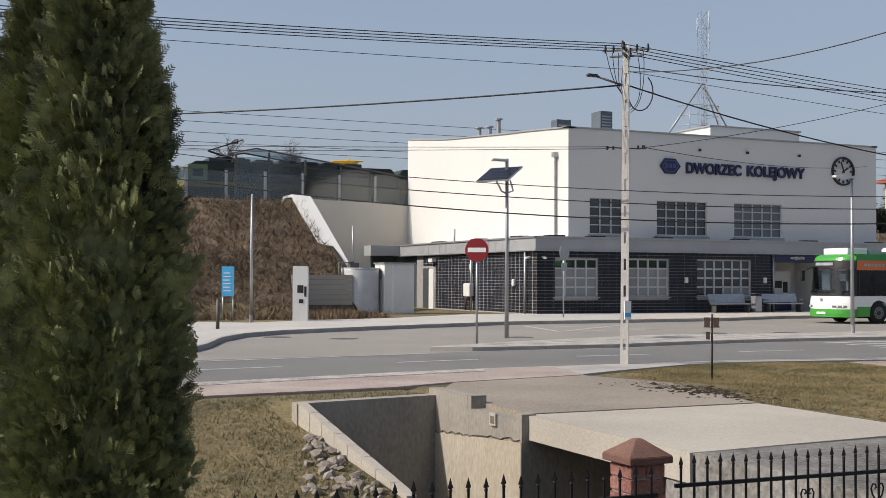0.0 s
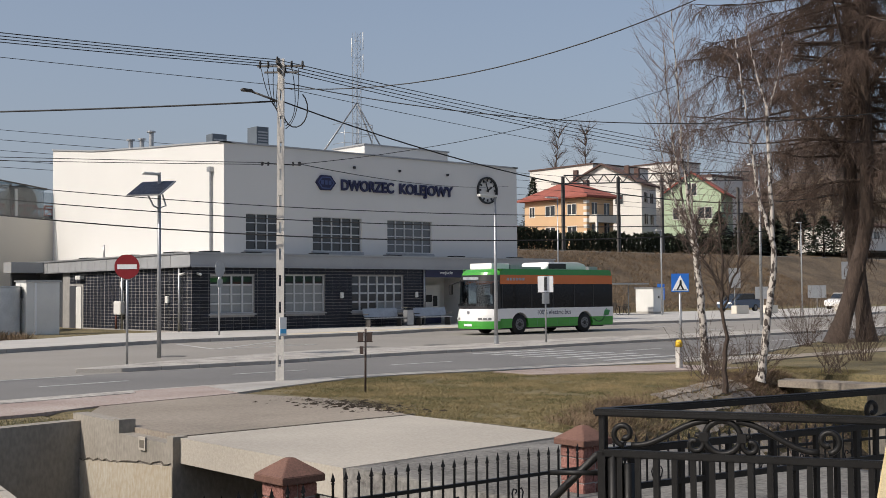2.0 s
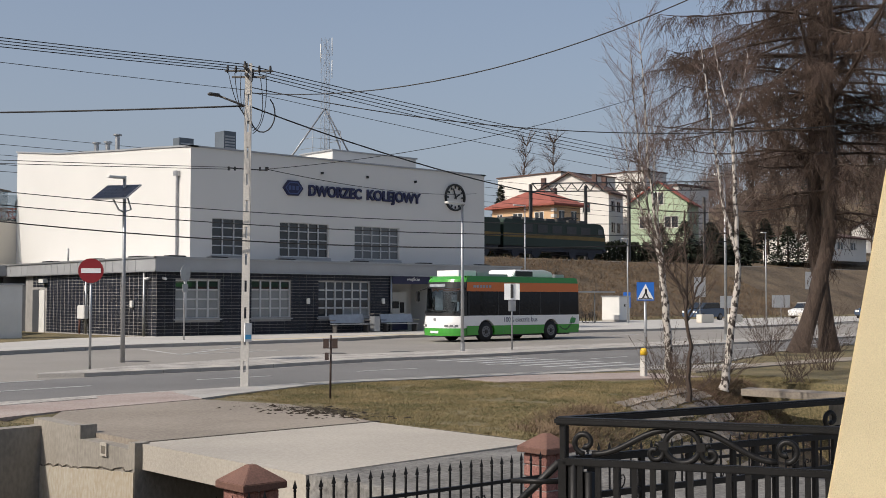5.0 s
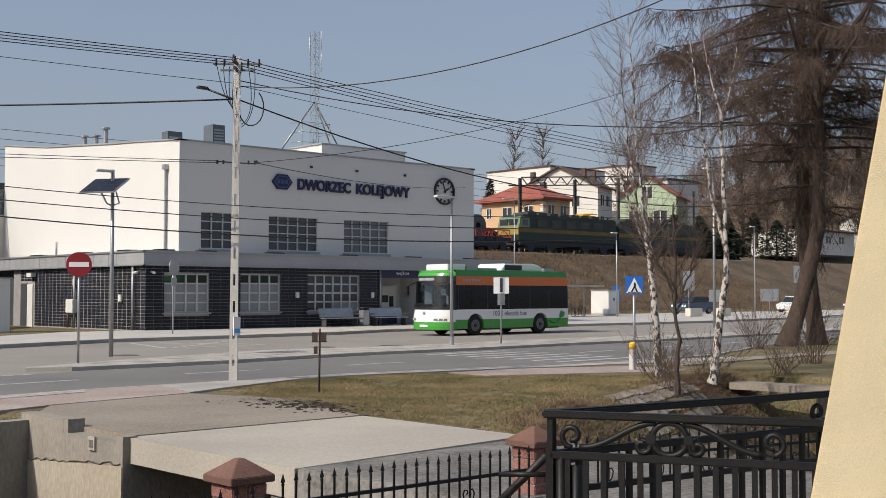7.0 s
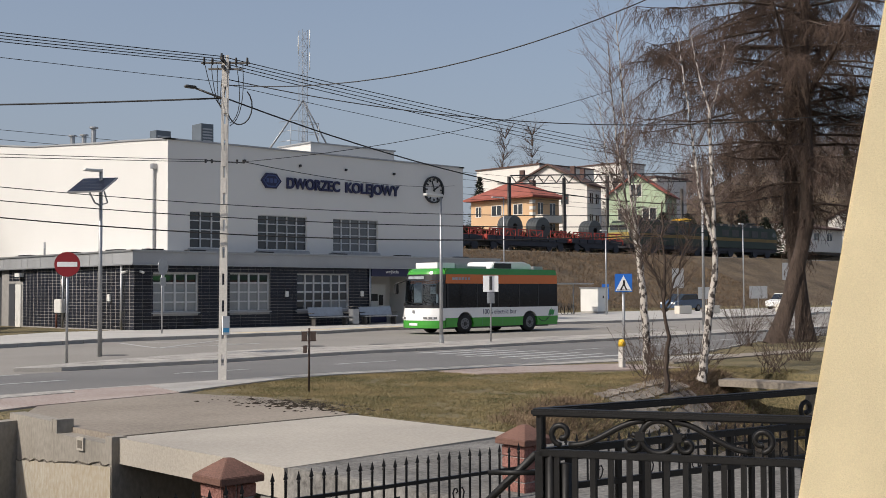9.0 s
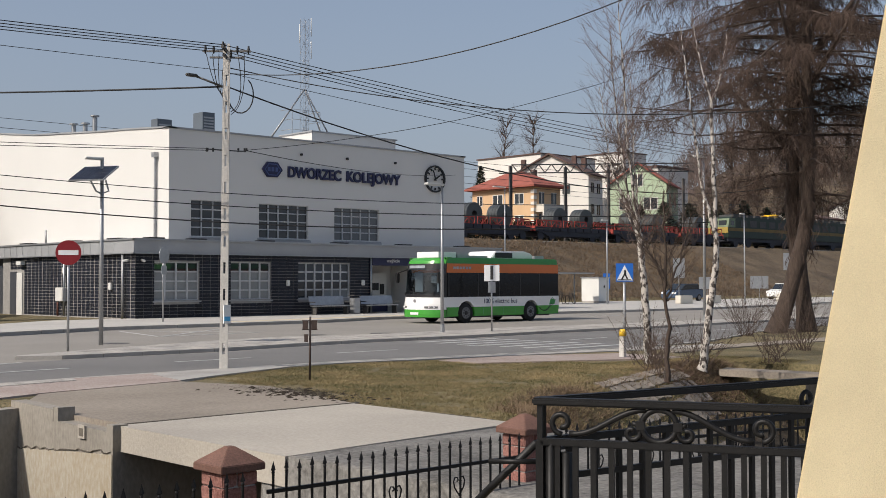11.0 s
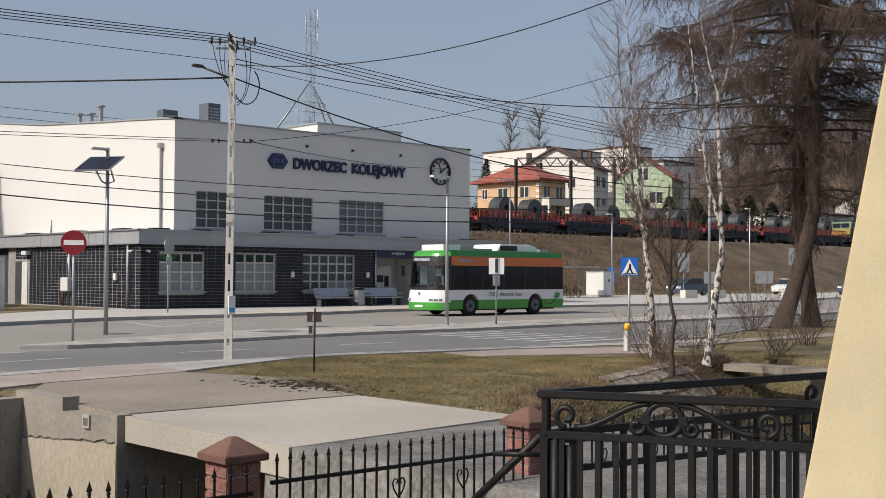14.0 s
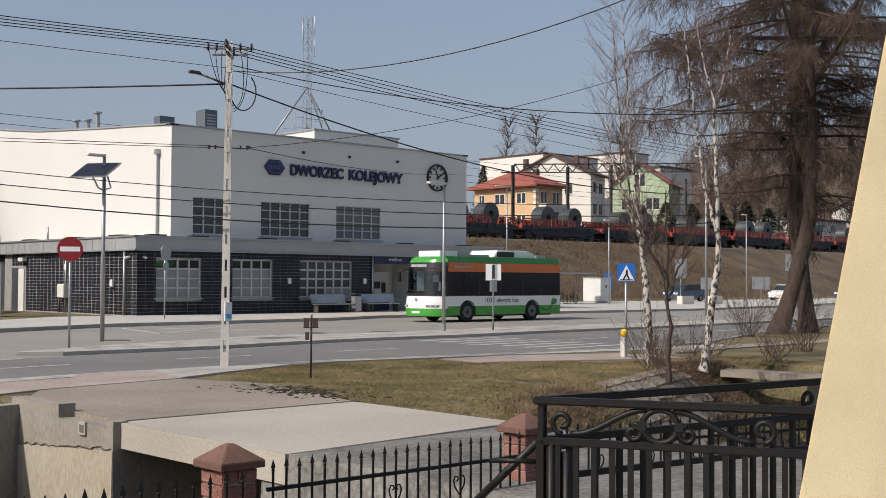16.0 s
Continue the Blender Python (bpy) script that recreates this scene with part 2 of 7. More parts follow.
def birch_mat():
    m = mat("white_birch_bark", (0.44, 0.405, 0.365), 0.85, 0.12, 3, 30, bump=0.3)
    n, l = m.node_tree.nodes, m.node_tree.links
    co, mp, no = n.new("ShaderNodeTexCoord"), n.new("ShaderNodeMapping"), n.new("ShaderNodeTexNoise")
    mp.inputs["Scale"].default_value = (13, 13, 8)
    no.inputs["Scale"].default_value, no.inputs["Detail"].default_value = 1.0, 3
    l.new(co.outputs["Object"], mp.inputs[0])
    l.new(mp.outputs[0], no.inputs["Vector"])
    mr, mx = n.new("ShaderNodeMapRange"), n.new("ShaderNodeMix")
    mr.inputs["From Min"].default_value, mr.inputs["From Max"].default_value = 0.47, 0.56
    l.new(no.outputs["Fac"], mr.inputs["Value"])
    mx.data_type = "RGBA"
    b = n["Principled BSDF"]
    l.new(b.inputs["Base Color"].links[0].from_socket, mx.inputs["A"])
    mx.inputs["B"].default_value = (0.045, 0.035, 0.03, 1)
    l.new(mr.outputs[0], mx.inputs["Factor"])
    l.new(mx.outputs["Result"], b.inputs["Base Color"])
    return m


BIRCH = birch_mat()


# ---- mesh helpers ----
def bx(bm, x0, x1, y0, y1, z0, z1):
    v = [bm.verts.new((x, y, z)) for x in (x0, x1) for y in (y0, y1) for z in (z0, z1)]
    for f in ((0, 1, 3, 2), (4, 6, 7, 5), (0, 4, 5, 1), (2, 3, 7, 6), (0, 2, 6, 4), (1, 5, 7, 3)):
        bm.faces.new([v[i] for i in f])
    return v


def tube(bm, pts, radii, n=6, cap=True):
    """A tube along a polyline, one radius or one per point."""
    pts = [Vector(p) for p in pts]
    if not isinstance(radii, (list, tuple)):
        radii = [radii] * len(pts)
    rings, ref = [], None
    for i, p in enumerate(pts):
        d = (pts[min(i + 1, len(pts) - 1)] - pts[max(i - 1, 0)])
        d = d.normalized() if d.length > 1e-9 else Vector((0, 0, 1))
        if ref is None:
            ref = d.orthogonal().normalized()
        ref = (ref - d * ref.dot(d))
        ref = ref.normalized() if ref.length > 1e-6 else d.orthogonal().normalized()
        s = d.cross(ref)
        rings.append([bm.verts.new(p + (ref * math.cos(a) + s * math.sin(a)) * radii[i]) for a in (2 * math.pi * k / n for k in range(n))])
    for a, b in zip(rings, rings[1:]):
        for k in range(n):
            bm.faces.new((a[k], a[(k + 1) % n], b[(k + 1) % n], b[k]))
    if cap:
        bm.faces.new(rings[0][::-1])
        bm.faces.new(rings[-1])


def prism(bm, poly, z0, z1, axis="z"):
    """A polygon pushed along an axis. axis z: (x, y); y: (x, z); x: (y, z)."""
    def at(p, w):
        return {"z": (p[0], p[1], w), "y": (p[0], w, p[1]), "x": (w, p[0], p[1])}[axis]
    a = [bm.verts.new(at(p, z0)) for p in poly]
    b = [bm.verts.new(at(p, z1)) for p in poly]
    k = len(poly)
    bm.faces.new(a[::-1])
    bm.faces.new(b)
    for i in range(k):
        bm.faces.new((a[i], a[(i + 1) % k], b[(i + 1) % k], b[i]))


def disc(cx, cz, r, n=24):
    return [(cx + r * math.cos(2 * math.pi * i / n), cz + r * math.sin(2 * math.pi * i / n)) for i in range(n)]


def part(name, bm, material, parent=None, label="", smooth=False, bevel=0.0, m=None):
    bmesh.ops.recalc_face_normals(bm, faces=bm.faces)
    if bevel:
        bmesh.ops.bevel(bm, geom=bm.edges[:], offset=bevel, segments=2, affect="EDGES", clamp_overlap=True)
    me = bpy.data.meshes.new(name)
    bm.to_mesh(me)
    bm.free()
    if smooth:
        for p in me.polygons:
            p.use_smooth = True
    me.materials.append(material)
    ob = new(name, me)
    if parent:
        ob.parent = parent
    if m is not None:
        ob.matrix_basis = m
    if label:
        ob["label"] = label
    return ob


def thing(name, label, category, m=None, group="", kind=""):
    ob = new(name)
    if m is not None:
        ob.matrix_basis = m
    return tagged(ob, label, category, group, kind)


def boxes(name, rows, material, parent=None, label="", bevel=0.0):
    bm = bmesh.new()
    for r in rows:
        bx(bm, *r)
    return part(name, bm, material, parent, label, bevel=bevel)


def tubes(name, lines, r, material, parent=None, label="", n=6, smooth=True):
    bm = bmesh.new()
    for pts in lines:
        tube(bm, pts, r, n)
    return part(name, bm, material, parent, label, smooth)


def writing(name, text, size, extrude, material, m, parent=None, label="", width=None, bold=0.0):
    cu = bpy.data.curves.new(name, "FONT")
    cu.body, cu.size, cu.extrude, cu.offset = text, size, extrude, bold
    tmp = new(name, cu)
    bpy.context.view_layer.update()
    me = bpy.data.meshes.new_from_object(tmp.evaluated_get(bpy.context.evaluated_depsgraph_get()))
    bpy.data.objects.remove(tmp)
    bpy.data.curves.remove(cu)
    xs = [v.co.x for v in me.vertices]
    if width:
        k, x0 = width / (max(xs) - min(xs)), min(xs)
        for v in me.vertices:
            v.co.x = (v.co.x - x0) * k
    me.materials.clear()
    me.materials.append(material)
    ob = new(name, me)
    ob.parent = parent
    ob.matrix_basis = m
    if label:
        ob["label"] = label
    return ob


def structure(name, bm, material, label="", smooth=False):
    return tagged(part(name, bm, material, None, label, smooth), kind="structure")


def smoothstep(a, b, v):
    t = min(1.0, max(0.0, (v - a) / (b - a)))
    return t * t * (3 - 2 * t)


def lerp_line(pts, x):
    for (x0, y0), (x1, y1) in zip(pts, pts[1:]):
        if x <= x1 or (x1, y1) == pts[-1]:
            return y0 + (y1 - y0) * (x - x0) / (x1 - x0)


# ---- the ground, one sheet ----
NEAR_EDGE = [(-160, 8), (-20, 16.5), (4, 19.4), (10, 20.4), (16, 20.5), (20.2, 19.9), (25, 19.45), (28.8, 19.75), (31, 20.4), (36, 22.3), (45, 24.3), (70, 27), (300, 45)]
FAR_EDGE = [(-160, 22), (-20, 25), (5.4, 27), (6.4, 29.1), (7.4, 31.9), (8.6, 34.1), (10.3, 35.7), (13.8, 37.5), (17.7, 39.1), (20.7, 40.3), (26, 40.6), (31.8, 41.1), (36, 42.6), (50, 43), (62, 42.6), (77, 45), (300, 62)]
RAIL_Z, TRACK_Y = 6.2, 83.0


def bank_y(x):
    return lerp_line([(-50, 17), (10.8, 10.3), (14.2, 12.2), (20.5, 14.4), (60, 19)], x)


def height(x, y):
    ne, fe = lerp_line(NEAR_EDGE, x), lerp_line(FAR_EDGE, x)
    n = 0.05 * noise.noise((x * 0.6, y * 0.6, 0))
    if y > fe + 1.5:
        z = 0.06
        if x < 19:
            z += 0 if x > 15.4 and y < 52.7 else max(0, min(5.95, (y - 49.6) * 0.52)) + (0.14 * noise.noise((x * 0.5, y * 0.5, 3)) if y > 50 else 0)
        elif x < 50:
            z += 6.0 * smoothstep(72, 73, y)
        else:
            t = min(1, max(0, (y - 63.5) / 15.5))
            z += 5.95 * t + (0.2 * noise.noise((x * 0.35, y * 0.35, 3)) if t > 0 else 0)
        if y > 92:
            z += min(y - 92, 70) * 0.09 * smoothstep(20, 90, x) + 30 * smoothstep(150, 340, x) * smoothstep(1.05, 1.7, x / y)
        return z
    if y > ne - 0.02:
        return -0.07
    z = n * 0.3
    if y < 17.6:
        if x < 4.7:
            z += -0.165 * (17.2 - max(y, 7)) if y < 17.2 else 0
        elif x < 6.95:
            z = -0.02
            if y < 15.68 + (x - 4.62) * 0.175:
                cx = 4.69 + (15.58 - y) * 0.1
                z = -0.165 * (17.2 - max(y, 7)) - 2.6 * smoothstep(cx + 0.1, cx + 0.45, x)
        elif x < 10.85:
            z = -0.06 if y > 13 else (0.006 if y < 9.95 else -0.012)
            if 10.3 <= y < 13.3:
                z = -2.3
        else:
            yb = bank_y(x)
            z += -1.9 * smoothstep(yb + 0.2, yb - 2.6, y) * (x < 22.7) + 1.75 * smoothstep(yb - 3.4, yb - 5.4, y) * (x < 22.7)
        if y < 8.2 and x < 6.95:
            z = max(z, -0.4) if y < 7.2 else z
    return z


def spaced(spans):
    out = []
    for a, b, step in spans:
        k = max(1, round((b - a) / step))
        out += [a + (b - a) * i / k for i in range(k)]
    return out + [spans[-1][1]]


def build_ground():
    xs = spaced([(-2500, -300, 550), (-300, -60, 40), (-60, -8, 6), (-8, 4, 0.5), (4, 11.2, 0.16), (11.2, 24, 0.35), (24, 42, 0.6), (42, 60, 1.5), (60, 200, 3), (200, 600, 25), (600, 3500, 580)])
    ys = spaced([(-1500, -200, 400), (-200, -10, 30), (-10, 5, 2.5), (5, 18, 0.2), (18, 25, 0.35), (25, 46, 1.0), (46, 98, 0.8), (98, 300, 6), (300, 700, 40), (700, 4000, 660)])
    verts = [(x, y, height(x, y)) for y in ys for x in xs]
    w = len(xs)
    faces, slots = [], []
    for j in range(len(ys) - 1):
        for i in range(w - 1):
            faces.append((j * w + i, j * w + i + 1, (j + 1) * w + i + 1, (j + 1) * w + i))
            x, y = (xs[i] + xs[i + 1]) / 2, (ys[j] + ys[j + 1]) / 2
            z = height(x, y)
            if y > 46.5 and (x < 19.5 or x > 49):
                s = 1 if z > 0.5 else 0
                if x > 50 and y < 64:
                    s = 2
            elif y < 18.5 and z < -1.25:
                s = 3
            elif y < 10.5 and x > 6.0:
                s = 2
            else:
                s = 0
            slots.append(s)
    me = bpy.data.meshes.new("ground")
    me.from_pydata(verts, [], faces)
    for m in (GRASS, SLOPE, GRAVEL, MUD):
        me.materials.append(m)
    me.polygons.foreach_set("material_index", slots)
    me.polygons.foreach_set("use_smooth", [True] * len(faces))
    tagged(new("ground", me), "grassy ground with brown railway embankment and stream bed", "ground", kind="structure")


build_ground()


def slab_between(name, lower, upper, z0, z1, material, label):
    bm = bmesh.new()
    prism(bm, lower + upper[::-1], z0, z1)
    return structure(name, bm, material, label)


# main road and bus lane
slab_between("road", NEAR_EDGE, FAR_EDGE, -0.06, 0.0, ASPHALT, "worn grey asphalt road and bus lane")
ISL_N = [(11.3, 26.3), (12.2, 25.8), (16.3, 25.8), (19, 26.3), (22, 26.6), (26, 26.5), (31, 26.9), (36, 26.9), (45, 27.5), (70, 29.5), (160, 37)]
ISL_F = [(11.5, 26.7), (15.3, 28.4), (18.9, 29.6), (21.5, 30.1), (24.5, 29.4), (28, 29.7), (32, 30.2), (36, 30.0), (48, 29.8), (70, 31.5), (160, 40)]
# darker carriageway laid over
slab_between("carriageway", [(x, y + 0.12) for x, y in NEAR_EDGE], [(-160, 14), (-20, 21.5), (4, 24.9)] + [(x, y - 0.25) for x, y in ISL_N[1:]] + [(300, 52)], 0.0, 0.004, ASPHALT_DK, "dark asphalt carriageway")
slab_between("traffic_island", [(x, y + 0.06) for x, y in ISL_N], ISL_F, 0.0, 0.085, COBBLE, "cobbled traffic island with grey kerb")


def kerb_line(name, pts, w, z1, label):
    bm = bmesh.new()
    for (x0, y0), (x1, y1) in zip(pts, pts[1:]):
        d = Vector((x1 - x0, y1 - y0))
        k = max(1, int(d.length / 1.0))
        k = min(k, 40)
        nrm = Vector((-d.y, d.x)).normalized() * w
        for i in range(k):
            a, b = Vector((x0, y0)) + d * (i / k), Vector((x0, y0)) + d * ((i + 0.985) / k)
            prism(bm, [a, b, b + nrm, a + nrm], -0.03, z1)
    return tagged(part(name, bm, KERB, None, label), kind="structure")


kerb_line("island_kerb", ISL_N[:-1], 0.15, 0.095, "grey concrete kerb stones")
kerb_line("station_kerb", FAR_EDGE[1:-1], 0.16, 0.135, "grey concrete kerb stones")
kerb_line("road_kerb", [(x, y - 0.13) for x, y in NEAR_EDGE[1:-1]], 0.14, 0.03, "flush pale concrete kerb")
# pavements
slab_between("station_pavement", [(x, y + 0.06) for x, y in FAR_EDGE[1:-1]],
             [(-20, 40), (8.9, 44.3), (11, 42.6), (14.2, 44.4), (18.1, 45.9), (22.9, 49.5), (26.65, 49.5), (50, 49.5), (62, 58), (72, 63.2), (120, 64), (160, 66)], 0.0, 0.12, PAVE, "pale concrete pavement before the station")
slab_between("tactile_strip", [(27.5, 41.6), (36, 43.4), (50, 43.8)], [(27.5, 42.5), (36, 44.3), (50, 44.7)], 0.12, 0.125, PAVE_TAN, "tan tactile paving strip")
slab_between("near_pavement", [(-40, 13.6), (3.5, 17.1), (6.8, 17.4), (8.1, 17.9), (10.9, 18.4), (11.9, 19.2)], [(-40, 15.2), (4, 19.3), (8, 20.1), (10.2, 20.3), (11.6, 20.3), (12.6, 20.3)], -0.35, 0.028, PAVE_RED, "faded reddish paving along the road")
slab_between("cobble_strip", [(-20, 14.9), (3.8, 18.75), (8, 19.5), (9.6, 19.75)], [(-20, 15.7), (4, 19.3), (8, 20.1), (9.8, 20.3)], 0.0, 0.036, COBBLE, "rough cobbled strip at the road edge")
slab_between("verge_strip", [(11.6, 19.3), (13, 19.9), (16, 20.05), (20.2, 19.3), (25, 18.4), (27.9, 17.6)], [(11.6, 20.3), (13, 20.37), (16, 20.37), (20.2, 19.75), (25, 19.25), (28.6, 18.75)], -0.05, 0.024, KERB, "grey concrete verge strip")
slab_between("verge_corner", [(10.95, 18.45), (11.9, 18.9), (14.3, 19.82)], [(11.3, 20.15), (12.4, 20.34), (14.3, 20.34)], -0.05, 0.034, KERB, "pale concrete corner beside the driveway")
slab_between("footpath", [(18, 17.9), (21.5, 16.3), (22.8, 15.9)], [(18, 19.2), (20.2, 19.1), (22.9, 17.9)], -0.04, 0.03, PAVE_RED, "faded reddish footpath")
slab_between("side_path", [(24.2, 17.2), (29, 17.5), (34, 17.2)], [(24.6, 17.9), (29, 18.3), (34, 18.4)], -0.04, 0.03, CONC_OLD, "worn path in the verge")
# driveway and culvert slab
slab_between("driveway", [(7.12, 13.36), (10.78, 13.36)], [(7.12, 16.4), (8.2, 18.1), (10.9, 18.5), (11.5, 16.5), (11.15, 14.9)], -0.08, 0.018, CONC_OLD, "old stained concrete driveway")
bm = bmesh.new()
prism(bm, [(7.0, 9.75), (10.78, 10.05), (10.78, 13.33), (7.0, 13.33)], -0.30, 0.012)
structure("culvert_slab", bm, CONC_SLAB, "pale concrete culvert slab over the stream")
# culvert and wing walls
boxes("culvert_back", [(7.115, 10.75, 13.203, 13.29, -2.4, -0.31), (7.15, 10.75, 9.6, 9.85, -2.4, -0.31)], CONC_WALL)["kind"] = "structure"
bm = bmesh.new()
prism(bm, [(15.05, -2.4), (16.2, -2.4), (16.2, 0.12), (14.85, 0.10), (14.85, -0.05), (13.2, -0.06), (13.2, -2.4)], 6.9, 7.12, "x")
structure("parapet_wall", bm, CONC_WALL, "cracked concrete parapet wall of the culvert")
bm = bmesh.new()
prism(bm, [(15.1, -2.4), (16.1, -2.4), (16.1, -0.53), (14.4, -0.41), (13.205, -0.33), (13.205, -2.4)], 6.885, 6.9, "x")
structure("parapet_face", bm, CONC_YEL, "ochre stained lower concrete")
bm = bmesh.new()
prism(bm, [(4.62, 15.55), (6.9, 15.95), (6.9, 16.2), (4.62, 15.8)], -2.4, 0.03)
structure("wing_wall", bm, CONC_WALL, "grey concrete wing wall of the culvert")
bm = bmesh.new()
for k in range(8):
    a = Vector((4.64, 15.56, 0.04)).lerp(Vector((4.99, 12.41, -0.74)), k / 8)
    b = Vector((4.64, 15.56, 0.04)).lerp(Vector((4.99, 12.41, -0.74)), (k + 0.97) / 8)
    v = [bm.verts.new(p) for p in (a, b, b + Vector((0.13, 0, 0)), a + Vector((0.13, 0, 0)), a - Vector((0, 0, 1.6)), b - Vector((0, 0, 1.6)), b + Vector((0.13, 0, -1.6)), a + Vector((0.13, 0, -1.6)))]
    for f in ((0, 1, 2, 3), (4, 7, 6, 5), (0, 4, 5, 1), (3, 2, 6, 7), (0, 3, 7, 4), (1, 5, 6, 2)):
        bm.faces.new([v[i] for i in f])
structure("wing_coping", bm, CONC_SLAB, "sloping concrete coping")
bm = bmesh.new()
rng_c = random.Random(4)
yy, zz = 15.95, -0.50
while yy > 13.3:
    y2 = yy - rng_c.uniform(0.05, 0.16)
    z2 = -0.47 - (y2 - 15.6) * 0.075 + rng_c.uniform(-0.03, 0.03)
    w1 = rng_c.uniform(0.003, 0.013)
    prism(bm, [(yy, zz), (y2, z2), (y2, z2 - w1), (yy, zz - w1)], 6.879, 6.902, "x")
    yy, zz = y2, z2
structure("parapet_crack", bm, CRACK, "ragged crack between two pours of concrete")
bm = bmesh.new()
prism(bm, [(7.12, 13.322), (10.9, 13.322), (10.9, 13.372), (7.12, 13.372)], -0.05, 0.021)
structure("driveway_joint", bm, CRACK, "dark joint line across the driveway")
wall_box = boxes("outlet_box", [(6.87, 6.9, 13.9, 14.08, -0.20, -0.03)], CONC_SLAB)
wall_box["kind"] = "structure"
# dark plate in place of the shade inside the opening
boxes("outlet_hole_shade", [(6.866, 6.87, 13.93, 14.05, -0.17, -0.07)], CRACK, wall_box)
boxes("parapet_pier", [(6.904, 7.14, 14.72, 14.88, -0.3, 0.13), (6.897, 7.1, 13.197, 13.36, -0.4, 0.03)], CONC_WALL)["kind"] = "structure"


# ---- the station ----
def grid_window(parent, x0, x1, z0, z1, y, cols, rows_, pane, sill=True, dark=(), bar=0.035):
    """A barred window in a wall that faces -Y, with its reveal."""
    win = boxes("window", [(x0, x1, y + 0.16, y + 0.19, z0, z1)], pane, parent)
    b = []
    for i in range(cols + 1):
        x = x0 + (x1 - x0) * i / cols
        b.append((x - bar, x + bar, y + 0.08, y + 0.16, z0, z1))
    for j in range(rows_ + 1):
        z = z0 + (z1 - z0) * j / rows_
        b.append((x0, x1, y + 0.085, y + 0.155, z - bar, z + bar))
    boxes("window_frame", b, WINFRAME, win)
    for k, (i, j) in enumerate(dark):
        w, h = (x1 - x0) / cols, (z1 - z0) / rows_
        boxes("pane", [(x0 + i * w + 0.05, x0 + (i + 1) * w - 0.05, y + 0.14, y + 0.157, z0 + j * h + 0.05, z0 + (j + 1) * h - 0.05)], PANE, win)
    if sill:
        boxes("window_sill", [(x0 - 0.1, x1 + 0.1, y - 0.06, y + 0.16, z0 - 0.09, z0 - 0.03)], FASCIA, win)
    return win


def wall_with_holes(bm, x0, x1, z0, z1, y0, y1, holes):
    """Wall along X with rectangular holes (xa, xb, za, zb)."""
    xs = sorted({x0, x1, *[h[0] for h in holes], *[h[1] for h in holes]})
    zs = sorted({z0, z1, *[h[2] for h in holes], *[h[3] for h in holes]})
    for xa, xb in zip(xs, xs[1:]):
        for za, zb in zip(zs, zs[1:]):
            if not any(h[0] <= xa and xb <= h[1] and h[2] <= za and zb <= h[3] for h in holes):
                bx(bm, xa, xb, y0, y1, za, zb)
    bmesh.ops.remove_doubles(bm, verts=bm.verts, dist=0.0005)


